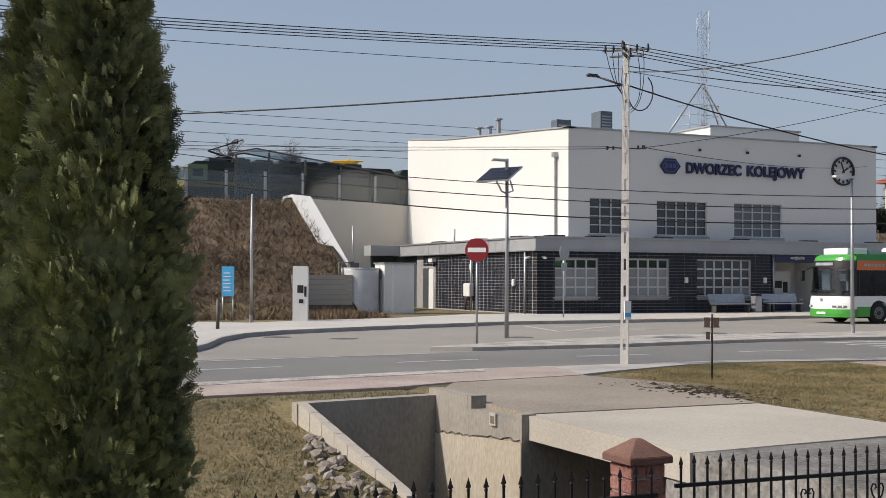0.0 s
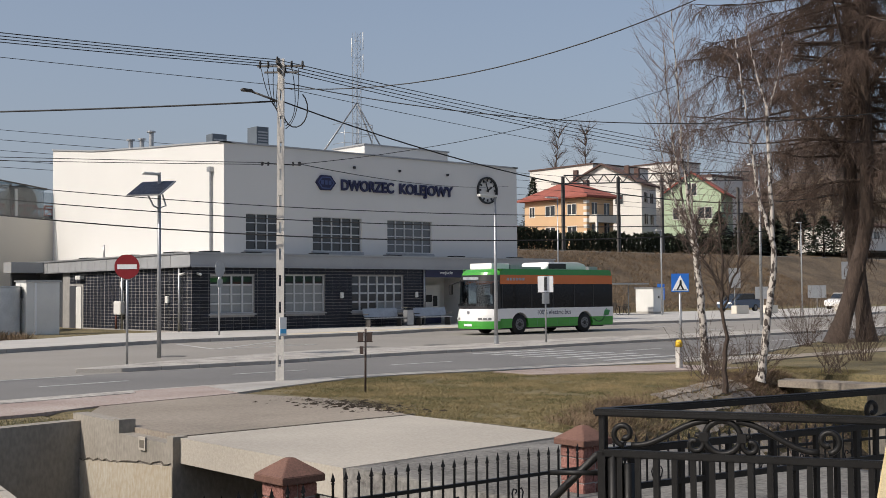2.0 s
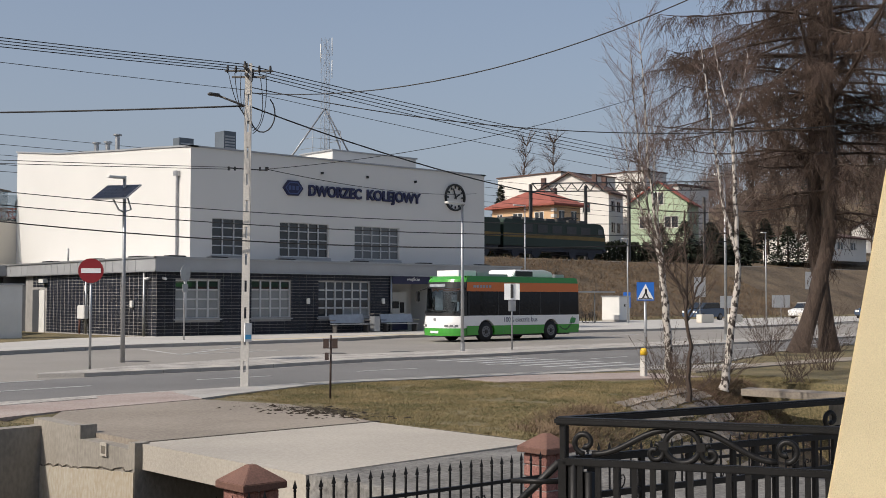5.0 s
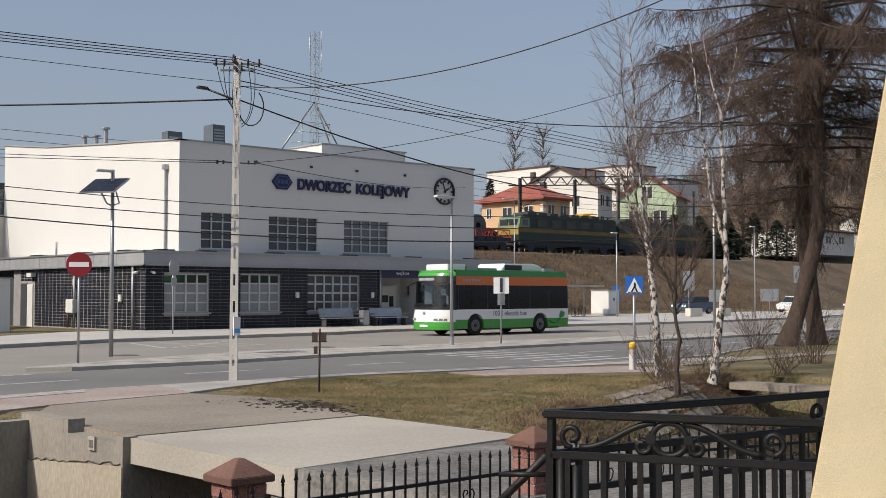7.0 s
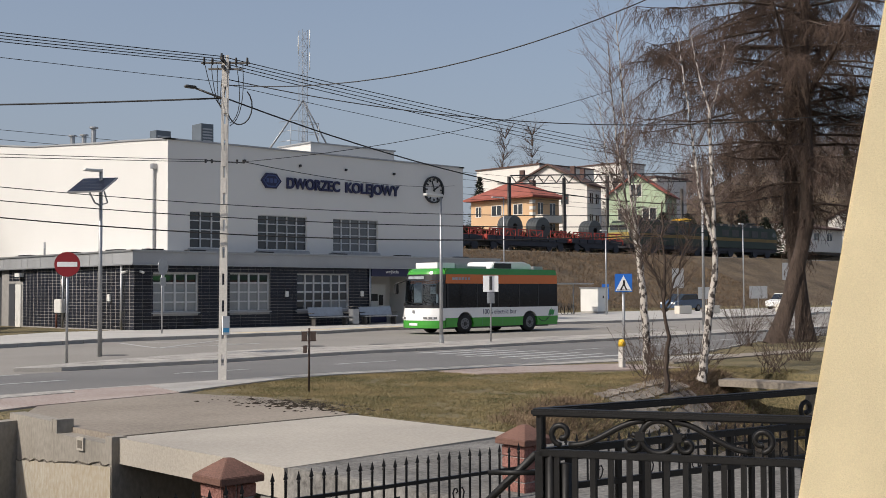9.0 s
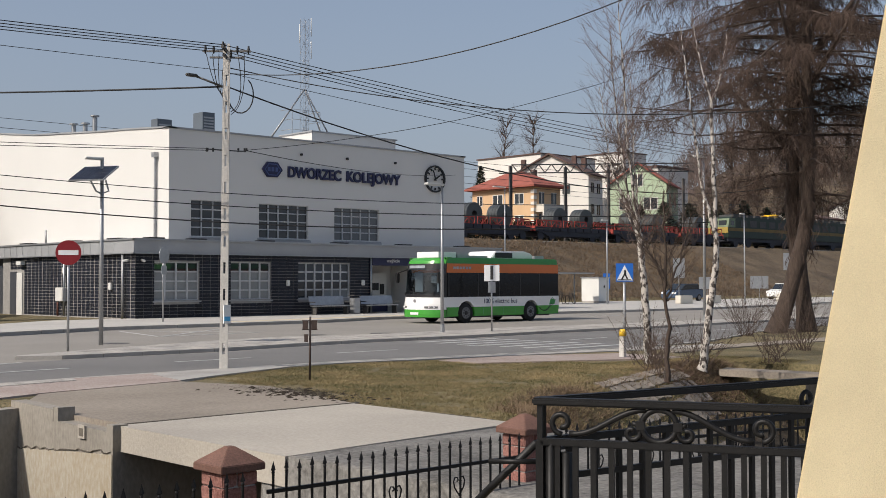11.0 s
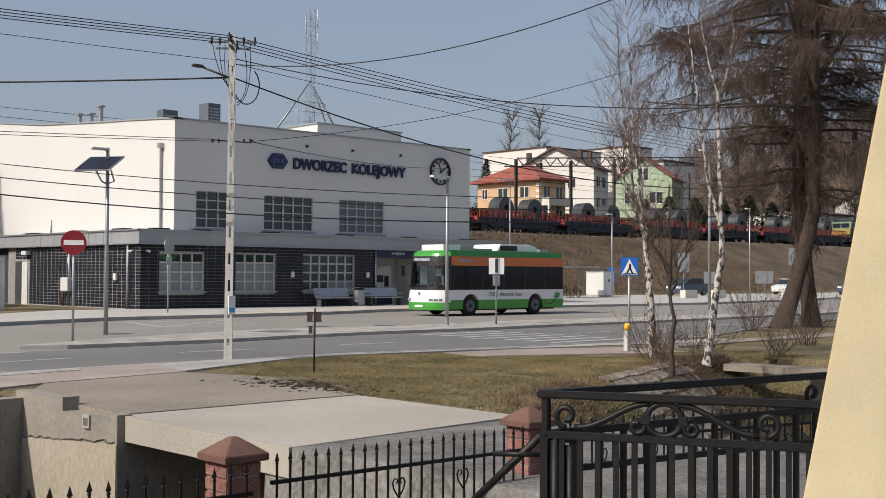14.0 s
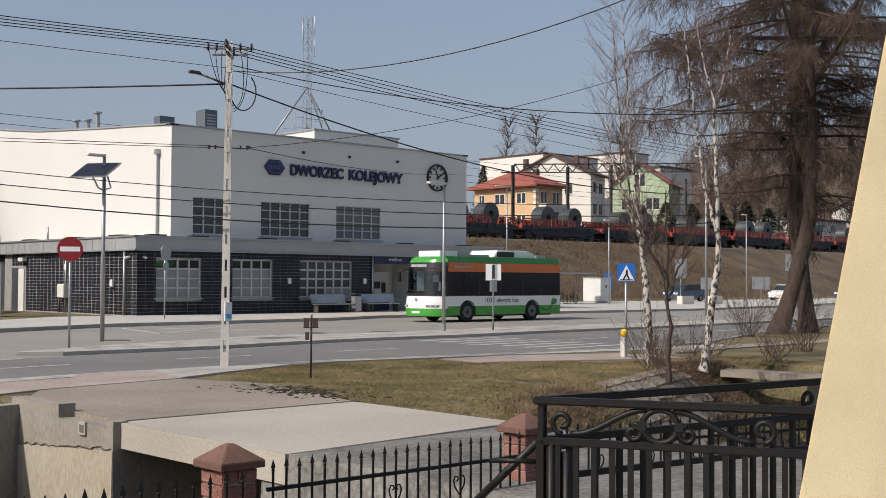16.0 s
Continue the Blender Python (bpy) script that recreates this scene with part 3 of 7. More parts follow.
def station():
    st = thing("station_building", "white rendered railway station with dark brick ground floor", "station building")
    up = [(30.2, 32.15, 4.08, 5.87), (34.2, 37.35, 4.09, 5.85), (39.1, 42.3, 4.09, 5.86)]
    bm = bmesh.new()
    wall_with_holes(bm, 28.97, 49.0, 3.7, 9.3, 50.0, 50.4, up)
    part("front_wall", bm, WHITE, st)
    prof = [(50.4, 3.7), (71.0, 3.7), (71.0, 10.98), (65, 10.32), (60, 9.97), (57, 9.76), (54.5, 9.62), (52, 9.45), (50.4, 9.3)]
    bm = bmesh.new()
    prism(bm, prof, 28.97, 29.3, "x")
    part("side_wall", bm, WHITE, st)
    bm = bmesh.new()
    prism(bm, prof, 48.7, 49.0, "x")
    part("side_wall", bm, WHITE, st)
    boxes("back_wall", [(29.3, 48.7, 70.7, 71.0, 3.7, 10.9)], WHITE, st)
    bm = bmesh.new()
    top = [(p[0], p[1] - 0.35) for p in prof[2:]]
    prism(bm, top + [(p[0], p[1] - 0.3) for p in top[::-1]], 29.3, 48.7, "x")
    part("roof", bm, FASCIA, st)
    edge = [(71.06, 10.98)] + prof[3:8] + [(49.94, 9.3)]
    bm = bmesh.new()
    for x0, x1 in ((28.91, 29.36), (48.64, 49.06)):
        prism(bm, edge + [(a, b + 0.08) for a, b in edge[::-1]], x0, x1, "x")
    bx(bm, 28.91, 49.06, 49.94, 50.46, 9.3, 9.385)
    part("parapet_flashing", bm, FASCIA, st, "grey metal parapet flashing")
    for k, (a, b, c, d) in enumerate(up):
        grid_window(st, a, b, c, d, 50.0, 3 if k == 0 else 5, 4, PANE if k < 2 else PANE_GREY, bar=0.026)
        boxes("window_sill", [(a - 0.12, b + 0.12, 49.93, 50.2, c - 0.2, c - 0.1)], FASCIA, st)
    # canopy fascia round the ground floor
    bm = bmesh.new()
    bx(bm, 26.5, 51.0, 48.85, 50.0, 3.18, 3.82)
    part("canopy", bm, FASCIA, st, "grey zinc canopy fascia")
    y = 50.0
    while y < 68.0:
        boxes("canopy_panel", [(26.5, 29.0, y, y + 0.76, 3.19, 3.81)], FASCIA, st)
        y += 0.785
    boxes("canopy_end", [(24.6, 26.49, 66.2, 67.4, 3.19, 3.81)], FASCIA, st)
    # dark grey wall stands in for the shade under the canopy end
    boxes("shaded_recess_wall", [(25.0, 26.69, 67.2, 67.4, 0.0, 3.19)], GREYWALL, st, "dark grey recessed wall")
    boxes("canopy_trim", [(26.44, 51.05, 48.79, 48.86, 3.78, 3.86), (26.44, 26.51, 48.79, 68.3, 3.78, 3.86), (26.44, 51.05, 48.80, 48.86, 3.14, 3.2), (26.45, 26.51, 48.8, 68.3, 3.14, 3.2)], GALV, st)
    for x in (27.3, 29.6, 33.6, 38.4, 43.0, 47.6):
        boxes("roof_light", [(x, x + 0.9, 49.0, 49.5, 3.86, 3.93)], BLACK, st)
    for y in (50.6, 55.2, 60.5):
        boxes("roof_light", [(26.6, 27.1, y, y + 1.1, 3.86, 3.93)], BLACK, st)
    tubes("vent_pipe", [[(27.8, 61.0, 3.8), (27.8, 61.0, 4.65)]], 0.06, GALV, st, n=8)
    # ground floor
    low = [(27.68, 30.1, 0.95, 2.77), (31.9, 34.27, 0.95, 2.8), (36.0, 39.43, 0.95, 2.8)]
    door = (41.0, 44.4, 0.0, 3.18)
    bm = bmesh.new()
    wall_with_holes(bm, 26.7, 50.0, 0.0, 3.18, 49.06, 49.4, low + [door])
    part("ground_floor_wall", bm, MORTAR, st)
    boxes("ground_floor_side", [(26.71, 27.0, 49.4, 64.0, 0.0, 3.18)], MORTAR, st)
    boxes("ground_floor_side", [(27.0, 27.3, 64.0, 71.0, 0.0, 3.18)], GREYWALL, st, "dark grey recessed wall")
    for k, (a, b, c, d) in enumerate(low):
        dk = [(i, 3) for i in range(4)] if k < 2 else [(i, j) for i in range(6) for j in range(4) if j > 0 or i < 3]
        grid_window(st, a, b, c, d, 49.06, 4 if k < 2 else 6, 4, BLIND, True, dk)
    # entrance recess
    boxes("entrance_wall", [(41.0, 44.4, 51.4, 51.6, 0.0, 3.18), (41.0, 41.05, 49.4, 51.4, 0, 3.18), (44.35, 44.4, 49.4, 51.4, 0, 3.18)], WHITE, st, "white entrance recess walls")
    boxes("entrance_header", [(41.0, 44.4, 49.02, 49.3, 2.72, 3.18)], NAVY, st, "navy header above the entrance")
    writing("entrance_lettering", "wejście", 0.26, 0.006, PALE, pose(42.0, 49.0, 2.9, 90), st, "white lettering", 0.95)
    boxes("ticket_machine", [(42.3, 43.6, 50.9, 51.4, 0.12, 2.3)], CAB_W, st, "pale ticket machine")
    boxes("machine_screen", [(42.55, 43.0, 50.87, 50.9, 1.35, 1.75), (43.1, 43.4, 50.87, 50.9, 1.1, 1.7)], BLACK, st)
    boxes("machine_base", [(42.25, 43.65, 50.85, 50.9, 0.12, 0.85)], NAVY, st)
    # left side door and small fittings
    boxes("door", [(26.66, 26.7, 61.4, 62.1, 0.05, 2.35)], CAB_W, st, "white steel side door")
    boxes("door_frame", [(26.64, 26.7, 62.1, 62.9, 0.05, 2.4)], GREYWALL, st)
    for y, z in ((56.1, 2.25), (51.2, 1.45)):
        boxes("wall_fitting", [(26.55, 26.68, y, y + 0.24, z, z + 0.34)], CAB_W, st, bevel=0.02)
    boxes("wall_lamp", [(26.4, 26.66, 61.0, 61.6, 2.75, 2.95)], CAB_W, st)
    for x in (35.2, 40.2):
        boxes("wall_fitting", [(x, x + 0.17, 48.9, 49.04, 1.62, 1.92)], CAB_W, st, bevel=0.02)
    for y, z in ((49.7, 2.85), ):
        tubes("security_camera", [[(26.7, y, z), (26.4, y, z - 0.05)]], 0.06, CAB_W, st, n=10)
        tubes("security_camera", [[(27.0, 49.05, z), (27.0, 48.75, z - 0.05)]], 0.06, CAB_W, st, n=10)
    boxes("meter_box", [(26.4, 26.66, 56.0, 56.8, 0.85, 1.55)], CAB_W, st, "white meter box", bevel=0.03)
    tubes("meter_pipe", [[(26.5, 56.7, 0.1), (26.5, 56.7, 0.85)]], 0.05, RUSTY, st)
    for x, y in ((26.55, 56.1), (26.55, 50.0), (40.85, 48.98)):
        tubes("downpipe", [[(x, y, 0.1), (x, y, 3.2)]], 0.06, GALV, st)
    bm = bmesh.new()
    tube(bm, [(28.87, 51.15, 3.8), (28.87, 51.15, 8.2)], 0.065, 8)
    bx(bm, 28.74, 28.96, 51.0, 51.3, 7.95, 8.2)
    part("downpipe", bm, GALV, st, "grey downpipe with hopper head")
    # bricks
    def brick_mesh(x0, x1, z0, z1):
        brick = bmesh.new()
        bx(brick, x0, x1, -0.014, 0, z0, z1)
        me = bpy.data.meshes.new("brick")
        brick.to_mesh(me)
        brick.free()
        me.materials.append(BRICK_DK)
        return me
    me_side, me_front = brick_mesh(0.03, 0.42, 0.012, 0.148), brick_mesh(0.009, 0.441, 0.008, 0.152)
    rest = []
    count = 0
    for j in range(19):
        z = 0.12 + j * 0.16
        for i in range(31):
            y = 49.06 + i * 0.45
            if 61.3 < y + 0.2 < 63.0 and z < 2.4:
                continue
            if i < 8 and count < 300:
                ob = new("brick", me_side)
                ob.parent = st
                ob.matrix_basis = pose(26.71, y + 0.45, z, 0, 0, -90)
                count += 1
            else:
                rest.append((26.696, 26.71, y + 0.03, y + 0.42, z + 0.012, z + 0.148))
        for i in range(52):
            x = 26.68 + i * 0.45
            if x > 49.5:
                continue
            spans = [(x + 0.009, x + 0.441)]
            for h in low + [door]:
                if h[2] - 0.12 < z + 0.148 and z + 0.012 < h[3]:
                    spans = [q for p in spans for q in ((p[0], min(p[1], h[0] - 0.01)), (max(p[0], h[1] + 0.01), p[1])) if q[1] - q[0] > 0.04]
            if i < 8 and count < 300 and spans == [(x + 0.009, x + 0.441)]:
                ob = new("brick", me_front)
                ob.parent = st
                ob.matrix_basis = pose(x, 49.06, z)
                count += 1
            else:
                rest += [(p[0], p[1], 49.046, 49.06, z + 0.008, z + 0.152) for p in spans]
    tagged(boxes("brick_cladding", rest, BRICK_DK, st), kind="stuff")
    # the sign
    bm = bmesh.new()
    hexa = [(34.35, 7.66), (34.66, 8.05), (35.3, 8.05), (35.62, 7.66), (35.3, 7.27), (34.66, 7.27)]
    prism(bm, hexa, 49.9, 50.0, "y")
    part("emblem", bm, NAVY, st, "navy hexagonal emblem")
    inn = [(34.99 + (x - 34.985) * 0.82, 7.66 + (z - 7.66) * 0.8) for x, z in hexa]
    inm = [(34.99 + (x - 34.985) * 0.72, 7.66 + (z - 7.66) * 0.66) for x, z in hexa]
    bm = bmesh.new()
    for k in range(6):
        prism(bm, [inn[k], inn[(k + 1) % 6], inm[(k + 1) % 6], inm[k]], 49.885, 49.9, "y")
    for x in (34.66, 34.9, 35.14):
        bx(bm, x, x + 0.17, 49.885, 49.9, 7.56, 7.78)
    part("emblem_line", bm, EMBLEM_BLUE, st, "dull blue emblem outline and bars")
    writing("sign_lettering", "DWORZEC", 0.78, 0.05, NAVY, pose(35.97, 49.93, 7.34, 90), st, "raised navy capital letters", 3.54, 0.024)
    writing("sign_lettering", "KOLEJOWY", 0.78, 0.05, NAVY, pose(39.9, 49.93, 7.34, 90), st, "raised navy capital letters", 3.92, 0.024)
    for x in (33.3, 36.8, 39.9, 43.4, 46.6):
        boxes("facade_lamp", [(x, x + 0.10, 49.87, 50.0, 8.52, 8.64)], BLACK, st)
    # the wall clock
    bm = bmesh.new()
    ro, ri = disc(46.54, 7.86, 0.80, 40), disc(46.54, 7.86, 0.71, 40)
    for k in range(40):
        prism(bm, [ro[k], ro[(k + 1) % 40], ri[(k + 1) % 40], ri[k]], 49.88, 50.0, "y")
    for k in range(12):
        a = math.pi * k / 6
        d, s = Vector((math.sin(a), math.cos(a))), Vector((math.cos(a), -math.sin(a))) * 0.045
        c = Vector((46.54, 7.86))
        prism(bm, [c + d * 0.52 + s, c + d * 0.66 + s, c + d * 0.66 - s, c + d * 0.52 - s], 49.9, 49.95, "y")
    for a, ln, w in ((math.radians(-20), 0.55, 0.035), (math.radians(58), 0.38, 0.045)):
        d, s = Vector((math.sin(a), math.cos(a))), Vector((math.cos(a), -math.sin(a))) * w
        c = Vector((46.54, 7.86))
        prism(bm, [c - d * 0.12 + s, c + d * ln + s, c + d * ln - s, c - d * 0.12 - s], 49.87, 49.9, "y")
    part("wall_clock", bm, BLACK, st, "black wall clock with dash hour marks")
    # on the roof
    for x0, x1, y1, z1 in ((30.6, 31.45, 54.65, 10.33), (33.3, 34.05, 54.95, 10.95)):
        b = boxes("roof_unit", [(x0, x1, 54.0, y1, 9.0, z1)], UNIT_GREY, st, "grey ventilation unit")
        boxes("louvre", [(x0 + 0.08, x1 - 0.08, 53.97, 54.0, 9.5 + 0.16 * k, 9.58 + 0.16 * k) for k in range(int((z1 - 9.6) / 0.16))], GALV, b)
    for y, z in ((62.1, 10.75), (60.7, 10.65), (59.55, 10.95)):
        bm = bmesh.new()
        tube(bm, [(29.9, y, 9.4), (29.9, y, z)], 0.13, 10)
        tube(bm, [(29.9, y, z - 0.02), (29.9, y, z + 0.06)], 0.24, 10)
        part("roof_vent", bm, GALV, st)
    boxes("roof_block", [(42.84, 49.6, 57.0, 60.3, 9.4, 11.0)], WHITE, st, "white raised roof block")
    boxes("roof_block_cap", [(42.76, 49.7, 56.92, 60.38, 11.0, 11.08)], FASCIA, st)
    return st


station()


def lattice_mast():
    m = thing("lattice_mast", "galvanised lattice antenna mast with braced foot on the roof", "antenna mast")
    bm = bmesh.new()
    c = Vector((48.95, 66, 0))
    top, foot, w = 20.4, 12.0, 0.22
    for sx, sy in ((-1, -1), (1, -1), (1, 1), (-1, 1)):
        tube(bm, [c + Vector((sx * w, sy * w, 11.0)), c + Vector((sx * w, sy * w, top))], 0.017, 4)
    z, k = foot, 0
    while z < top - 0.5:
        for (ax, ay), (ex, ey) in (((-1, -1), (1, -1)), ((1, -1), (1, 1)), ((-1, -1), (-1, 1))):
            a, b = (z, z + 0.6) if k % 2 else (z + 0.6, z)
            tube(bm, [c + Vector((ax * w, ay * w, a)), c + Vector((ex * w, ey * w, b))], 0.012, 4)
            tube(bm, [c + Vector((ax * w, ay * w, z)), c + Vector((ex * w, ey * w, z))], 0.010, 4)
        z, k = z + 0.6, k + 1
    part("lattice", bm, GALV, m)
    for dx, dy in ((-3.3, 0), (3.0, 0), (-2.9, 0.6), (2.2, 0.2)):
        tubes("brace", [[c + Vector((dx, dy, 11.2)), c + Vector((0, 0, 15.4))]], 0.055, GALV, m)
    for z in (12.4, 13.1, 13.8):
        for a, b in (((-1.5, -0.6), (0.9, -0.6)), ((-1.5, -0.6), (-1.5, 0.8)), ((0.9, -0.6), (0.9, 0.8))):
            tubes("platform_rail", [[c + Vector((*a, z)), c + Vector((*b, z))]], 0.022, GALV, m, n=4)
    for x in (-1.5, -0.3, 0.9):
        tubes("rail_post", [[c + Vector((x, -0.6, 11.2)), c + Vector((x, -0.6, 13.8))]], 0.025, GALV, m, n=4)
    for x, z in ((-0.5, 18.6), (0.5, 19.2), (0.5, 17.6)):
        tubes("antenna", [[c + Vector((x, -0.1, z)), c + Vector((x, -0.1, z + 1.3))]], 0.032, CAB_W, m)


lattice_mast()

# retaining wall beside the station
bm = bmesh.new()
v = [bm.verts.new(p) for p in ((20.4, 70.6, 0), (28.96, 70.95, 0), (28.96, 71.4, 0), (20.4, 71.05, 0), (20.4, 70.6, 6.87), (28.96, 70.95, 6.67), (28.96, 71.4, 6.67), (20.4, 71.05, 6.87))]
for f in ((0, 3, 2, 1), (4, 5, 6, 7), (0, 1, 5, 4), (1, 2, 6, 5), (2, 3, 7, 6), (3, 0, 4, 7)):
    bm.faces.new([v[i] for i in f])
structure("retaining_wall", bm, CREAM, "cream rendered retaining wall")
bm = bmesh.new()
prism(bm, [(54.6, 0.0), (62.5, 0.0), (62.9, 6.2), (61.3, 6.2), (54.6, 2.35)], 18.7, 19.0, "x")
structure("wing_retaining_wall", bm, CREAM, "cream wing wall along the slope")
bm = bmesh.new()
prism(bm, [(54.5, 2.3), (61.25, 6.22), (62.9, 6.22), (62.9, 6.36), (61.2, 6.36), (54.5, 2.46)], 18.1, 19.15, "x")
structure("wing_wall_coping", bm, WHITE, "broad white sloping coping")
for k in range(8):
    boxes("gabion_board", [(15.6, 18.6, 52.6, 52.7, 0.05 + 0.24 * k, 0.27 + 0.24 * k)], CONC_SLAB)["kind"] = "structure"


# ---- noise screens and platform shelter above the slope ----
def screens():
    fence = thing("glass_screen_fence", "grey posts with smoky glass screens on the embankment", "screen fence")
    x = -2.6
    while x < 24.0:
        # beyond the wing wall the fence stands on the retaining wall
        k, y = (1.144, 70.98) if x > 18.6 else (1.0, 61.9)
        lift = lambda z: 1.78 + (z - 1.78) * k
        boxes("post", [(x * k - 0.07, x * k + 0.07, y, y + 0.14, lift(5.7), lift(7.62))], GALV, fence)
        boxes("pane", [((x + 0.08) * k, (x + 2.08) * k, y + 0.05, y + 0.07, lift(6.0), lift(7.5))], SCREEN, fence)
        x += 2.16
    sh = thing("platform_shelter", "long glazed platform shelter with grey roof", "shelter")
    bm = bmesh.new()
    prism(bm, [(17.3, 9.62), (18.7, 9.92), (28.6, 8.55), (28.6, 8.47), (18.7, 9.84), (17.3, 9.54)], 71.0, 74.0, "y")
    part("roof", bm, SCREEN, sh, "smoky glass roof")
    for y in (71.0, 74.0):
        tubes("roof_edge", [[(17.3, y, 9.58), (18.7, y, 9.9), (28.6, y, 8.53)]], 0.06, STEEL_DK, sh, n=4)
    for x in (17.5, 19.6, 22, 24.4, 26.4):
        z = 9.0 + (x - 14.4) * 0.2 if x < 18.7 else 9.9 - (x - 18.7) * 0.138
        boxes("post", [(x - 0.06, x + 0.06, 71.2, 71.32, 6.0, z - 0.1)], STEEL_DK, sh)
        boxes("pane", [(x + 0.08, x + 2.1, 71.25, 71.27, 6.3, z - 0.25)], SCREEN, sh)


screens()


# ---- the bus ----
def bus():
    b = thing("electric_bus", "green white and orange electric city bus standing at the stop", "bus", pose(34.0, 36.45, 0))
    L, W = 8.0, 2.4

    def side(poly, y0, y1, name, material, label="", bevel=0.0):
        bm = bmesh.new()
        prism(bm, poly, y0, y1, "y")
        return part(name, bm, material, b, label, bevel=bevel)

    def nose(face, name, material, label="", inset=0.0, depth=None, y0=0.0, y1=W, dip=0.0):
        """A piece of the rounded front: the profile swept along a bowed plan."""
        bm, rings, n = bmesh.new(), [], 18
        for k in range(n + 1):
            y = y0 + (y1 - y0) * k / n
            s = abs(2 * y / W - 1)
            o = 0.52 * s ** 3.2 + inset
            back = [(x + depth + o, z) for x, z in face[::-1]] if depth else [(0.66, face[-1][1]), (0.66, face[0][1])]
            rings.append([bm.verts.new((x + (o if i < len(face) and not depth else 0) + (o if depth and i < len(face) else 0), y, z + (dip * s ** 2 if i == 0 else 0))) for i, (x, z) in enumerate(list(face) + back)])
        m = len(rings[0])
        for p, q in zip(rings, rings[1:]):
            for i in range(m):
                bm.faces.new((p[i], p[(i + 1) % m], q[(i + 1) % m], q[i]))
        bm.faces.new(rings[0])
        bm.faces.new(rings[-1][::-1])
        bmesh.ops.recalc_face_normals(bm, faces=bm.faces[:])
        return part(name, bm, material, b, label)
    arch = lambda cx: [(cx + 0.52 * math.cos(a), 0.44 + 0.52 * math.sin(a)) for a in (math.pi * k / 10 for k in range(11))]
    # green skirt panels between the wheel arches
    for x0, x1, first, last in ((0.62, 1.85, False, True), (1.85, 6.05, True, True), (6.05, L, True, False)):
        low = ([(x0 + 0.45, 0.70), (x0 + 0.52, 0.44), (x0 + 0.50, 0.30)] if first else [(x0, 0.70), (x0, 0.30)]) + ([(x1 - 0.50, 0.30), (x1 - 0.52, 0.44), (x1 - 0.45, 0.70)] if last else [(x1 - 0.05, 0.30), (x1, 0.70)])
        side(low, 0.0, W, "lower_body", B_GREEN, "bright green lower panels")
    over = lambda cx: [(cx - 0.45, 0.70)] + [(x, z) for x, z in arch(cx)[::-1] if z > 0.72] + [(cx + 0.45, 0.70)]
    side([(0.62, 0.70)] + over(1.85) + over(6.05) + [(L, 0.70), (L, 1.14), (0.62, 1.14)], 0.003, W - 0.003, "white_band", B_WHITE, "white waist band rising over the wheels")
    side([(0.72, 1.14), (L - 0.02, 1.14), (L - 0.04, 2.20), (0.72, 2.20)], 0.012, W - 0.012, "window_band", B_GLASS, "dark tinted window band")
    side([(0.66, 2.20), (L - 0.04, 2.20), (L - 0.06, 2.60), (0.66, 2.60)], 0.004, W - 0.004, "orange_band", B_ORANGE, "orange band over the windows")
    side([(0.66, 2.60), (L - 0.06, 2.60), (L - 0.12, 2.82), (L - 0.3, 2.86), (0.66, 2.86)], 0.03, W - 0.03, "roof", B_GREEN_DK, "green roof edge")
    for x in (0.75, 2.55, 3.9, 5.3, 6.6):
        boxes("window_post", [(x, x + 0.07, 0.004, 0.012, 1.17, 2.18)], BLACK, b)
    # rounded front
    nose([(-0.13, 0.27), (-0.15, 0.42), (-0.14, 0.60)], "bumper", B_GREEN, "green front bumper")
    nose([(-0.135, 0.60), (-0.13, 0.86), (-0.07, 1.13)], "front_panel", B_WHITE, "white front panel")
    nose([(-0.075, 1.13), (-0.06, 1.26)], "wiper_panel", BLACK)
    nose([(-0.055, 1.26), (0.0, 1.9), (0.06, 2.34)], "windscreen", WINDSCREEN, "clear bowed windscreen", 0.0, 0.012)
    nose([(0.06, 2.34), (0.10, 2.60)], "display_housing", BLACK)
    nose([(0.10, 2.60), (0.15, 2.72), (0.34, 2.84), (0.5, 2.87)], "front_dome", B_GREEN, "bright green roof dome")
    boxes("destination_display", [(0.06, 0.075, 0.75, 1.75, 2.40, 2.52)], CAB_GREY, b, "unlit grey destination display")
    for y in (0.02, W - 0.12):
        boxes("pillar", [(0.46, 0.70, y, y + 0.1, 1.2, 2.4)], BLACK, b)
    boxes("dashboard", [(0.12, 0.6, 0.25, W - 0.25, 1.2, 1.36)], BLACK, b, bevel=0.02)
    boxes("cab_partition", [(0.66, 0.70, 1.55, 2.05, 1.3, 2.25)], CAB_GREY, b, "pale grey cab lining")
    boxes("cab_partition", [(0.66, 0.70, 0.3, 1.0, 1.75, 2.05)], CAB_GREY, b, "pale grey cab lining")
    boxes("cab_partition", [(0.66, 0.70, 0.5, 0.62, 1.3, 1.75)], CAB_GREY, b, "pale grey cab lining")
    tubes("wiper", [[(-0.085, 0.9, 1.28), (-0.05, 1.75, 1.42)]], 0.015, BLACK, b, n=4)
    tubes("wiper", [[(-0.08, 1.1, 1.28), (-0.06, 0.5, 1.40)]], 0.015, BLACK, b, n=4)
    for y0, y1 in ((0.12, 0.62), (W - 0.62, W - 0.12)):
        hl = nose([(-0.15, 0.66), (-0.15, 0.75)], "headlight", RIM, "slim grey headlight unit", -0.006, None, y0, y1)
        for q in (0.12, 0.3):
            yq = y0 + q if y0 < 1 else y1 - q
            xq = -0.165 + 0.52 * abs(2 * yq / W - 1) ** 3.2
            tubes("lens", [[(xq, yq, 0.7), (xq + 0.06, yq, 0.7)]], 0.04, PALE, hl, n=12)
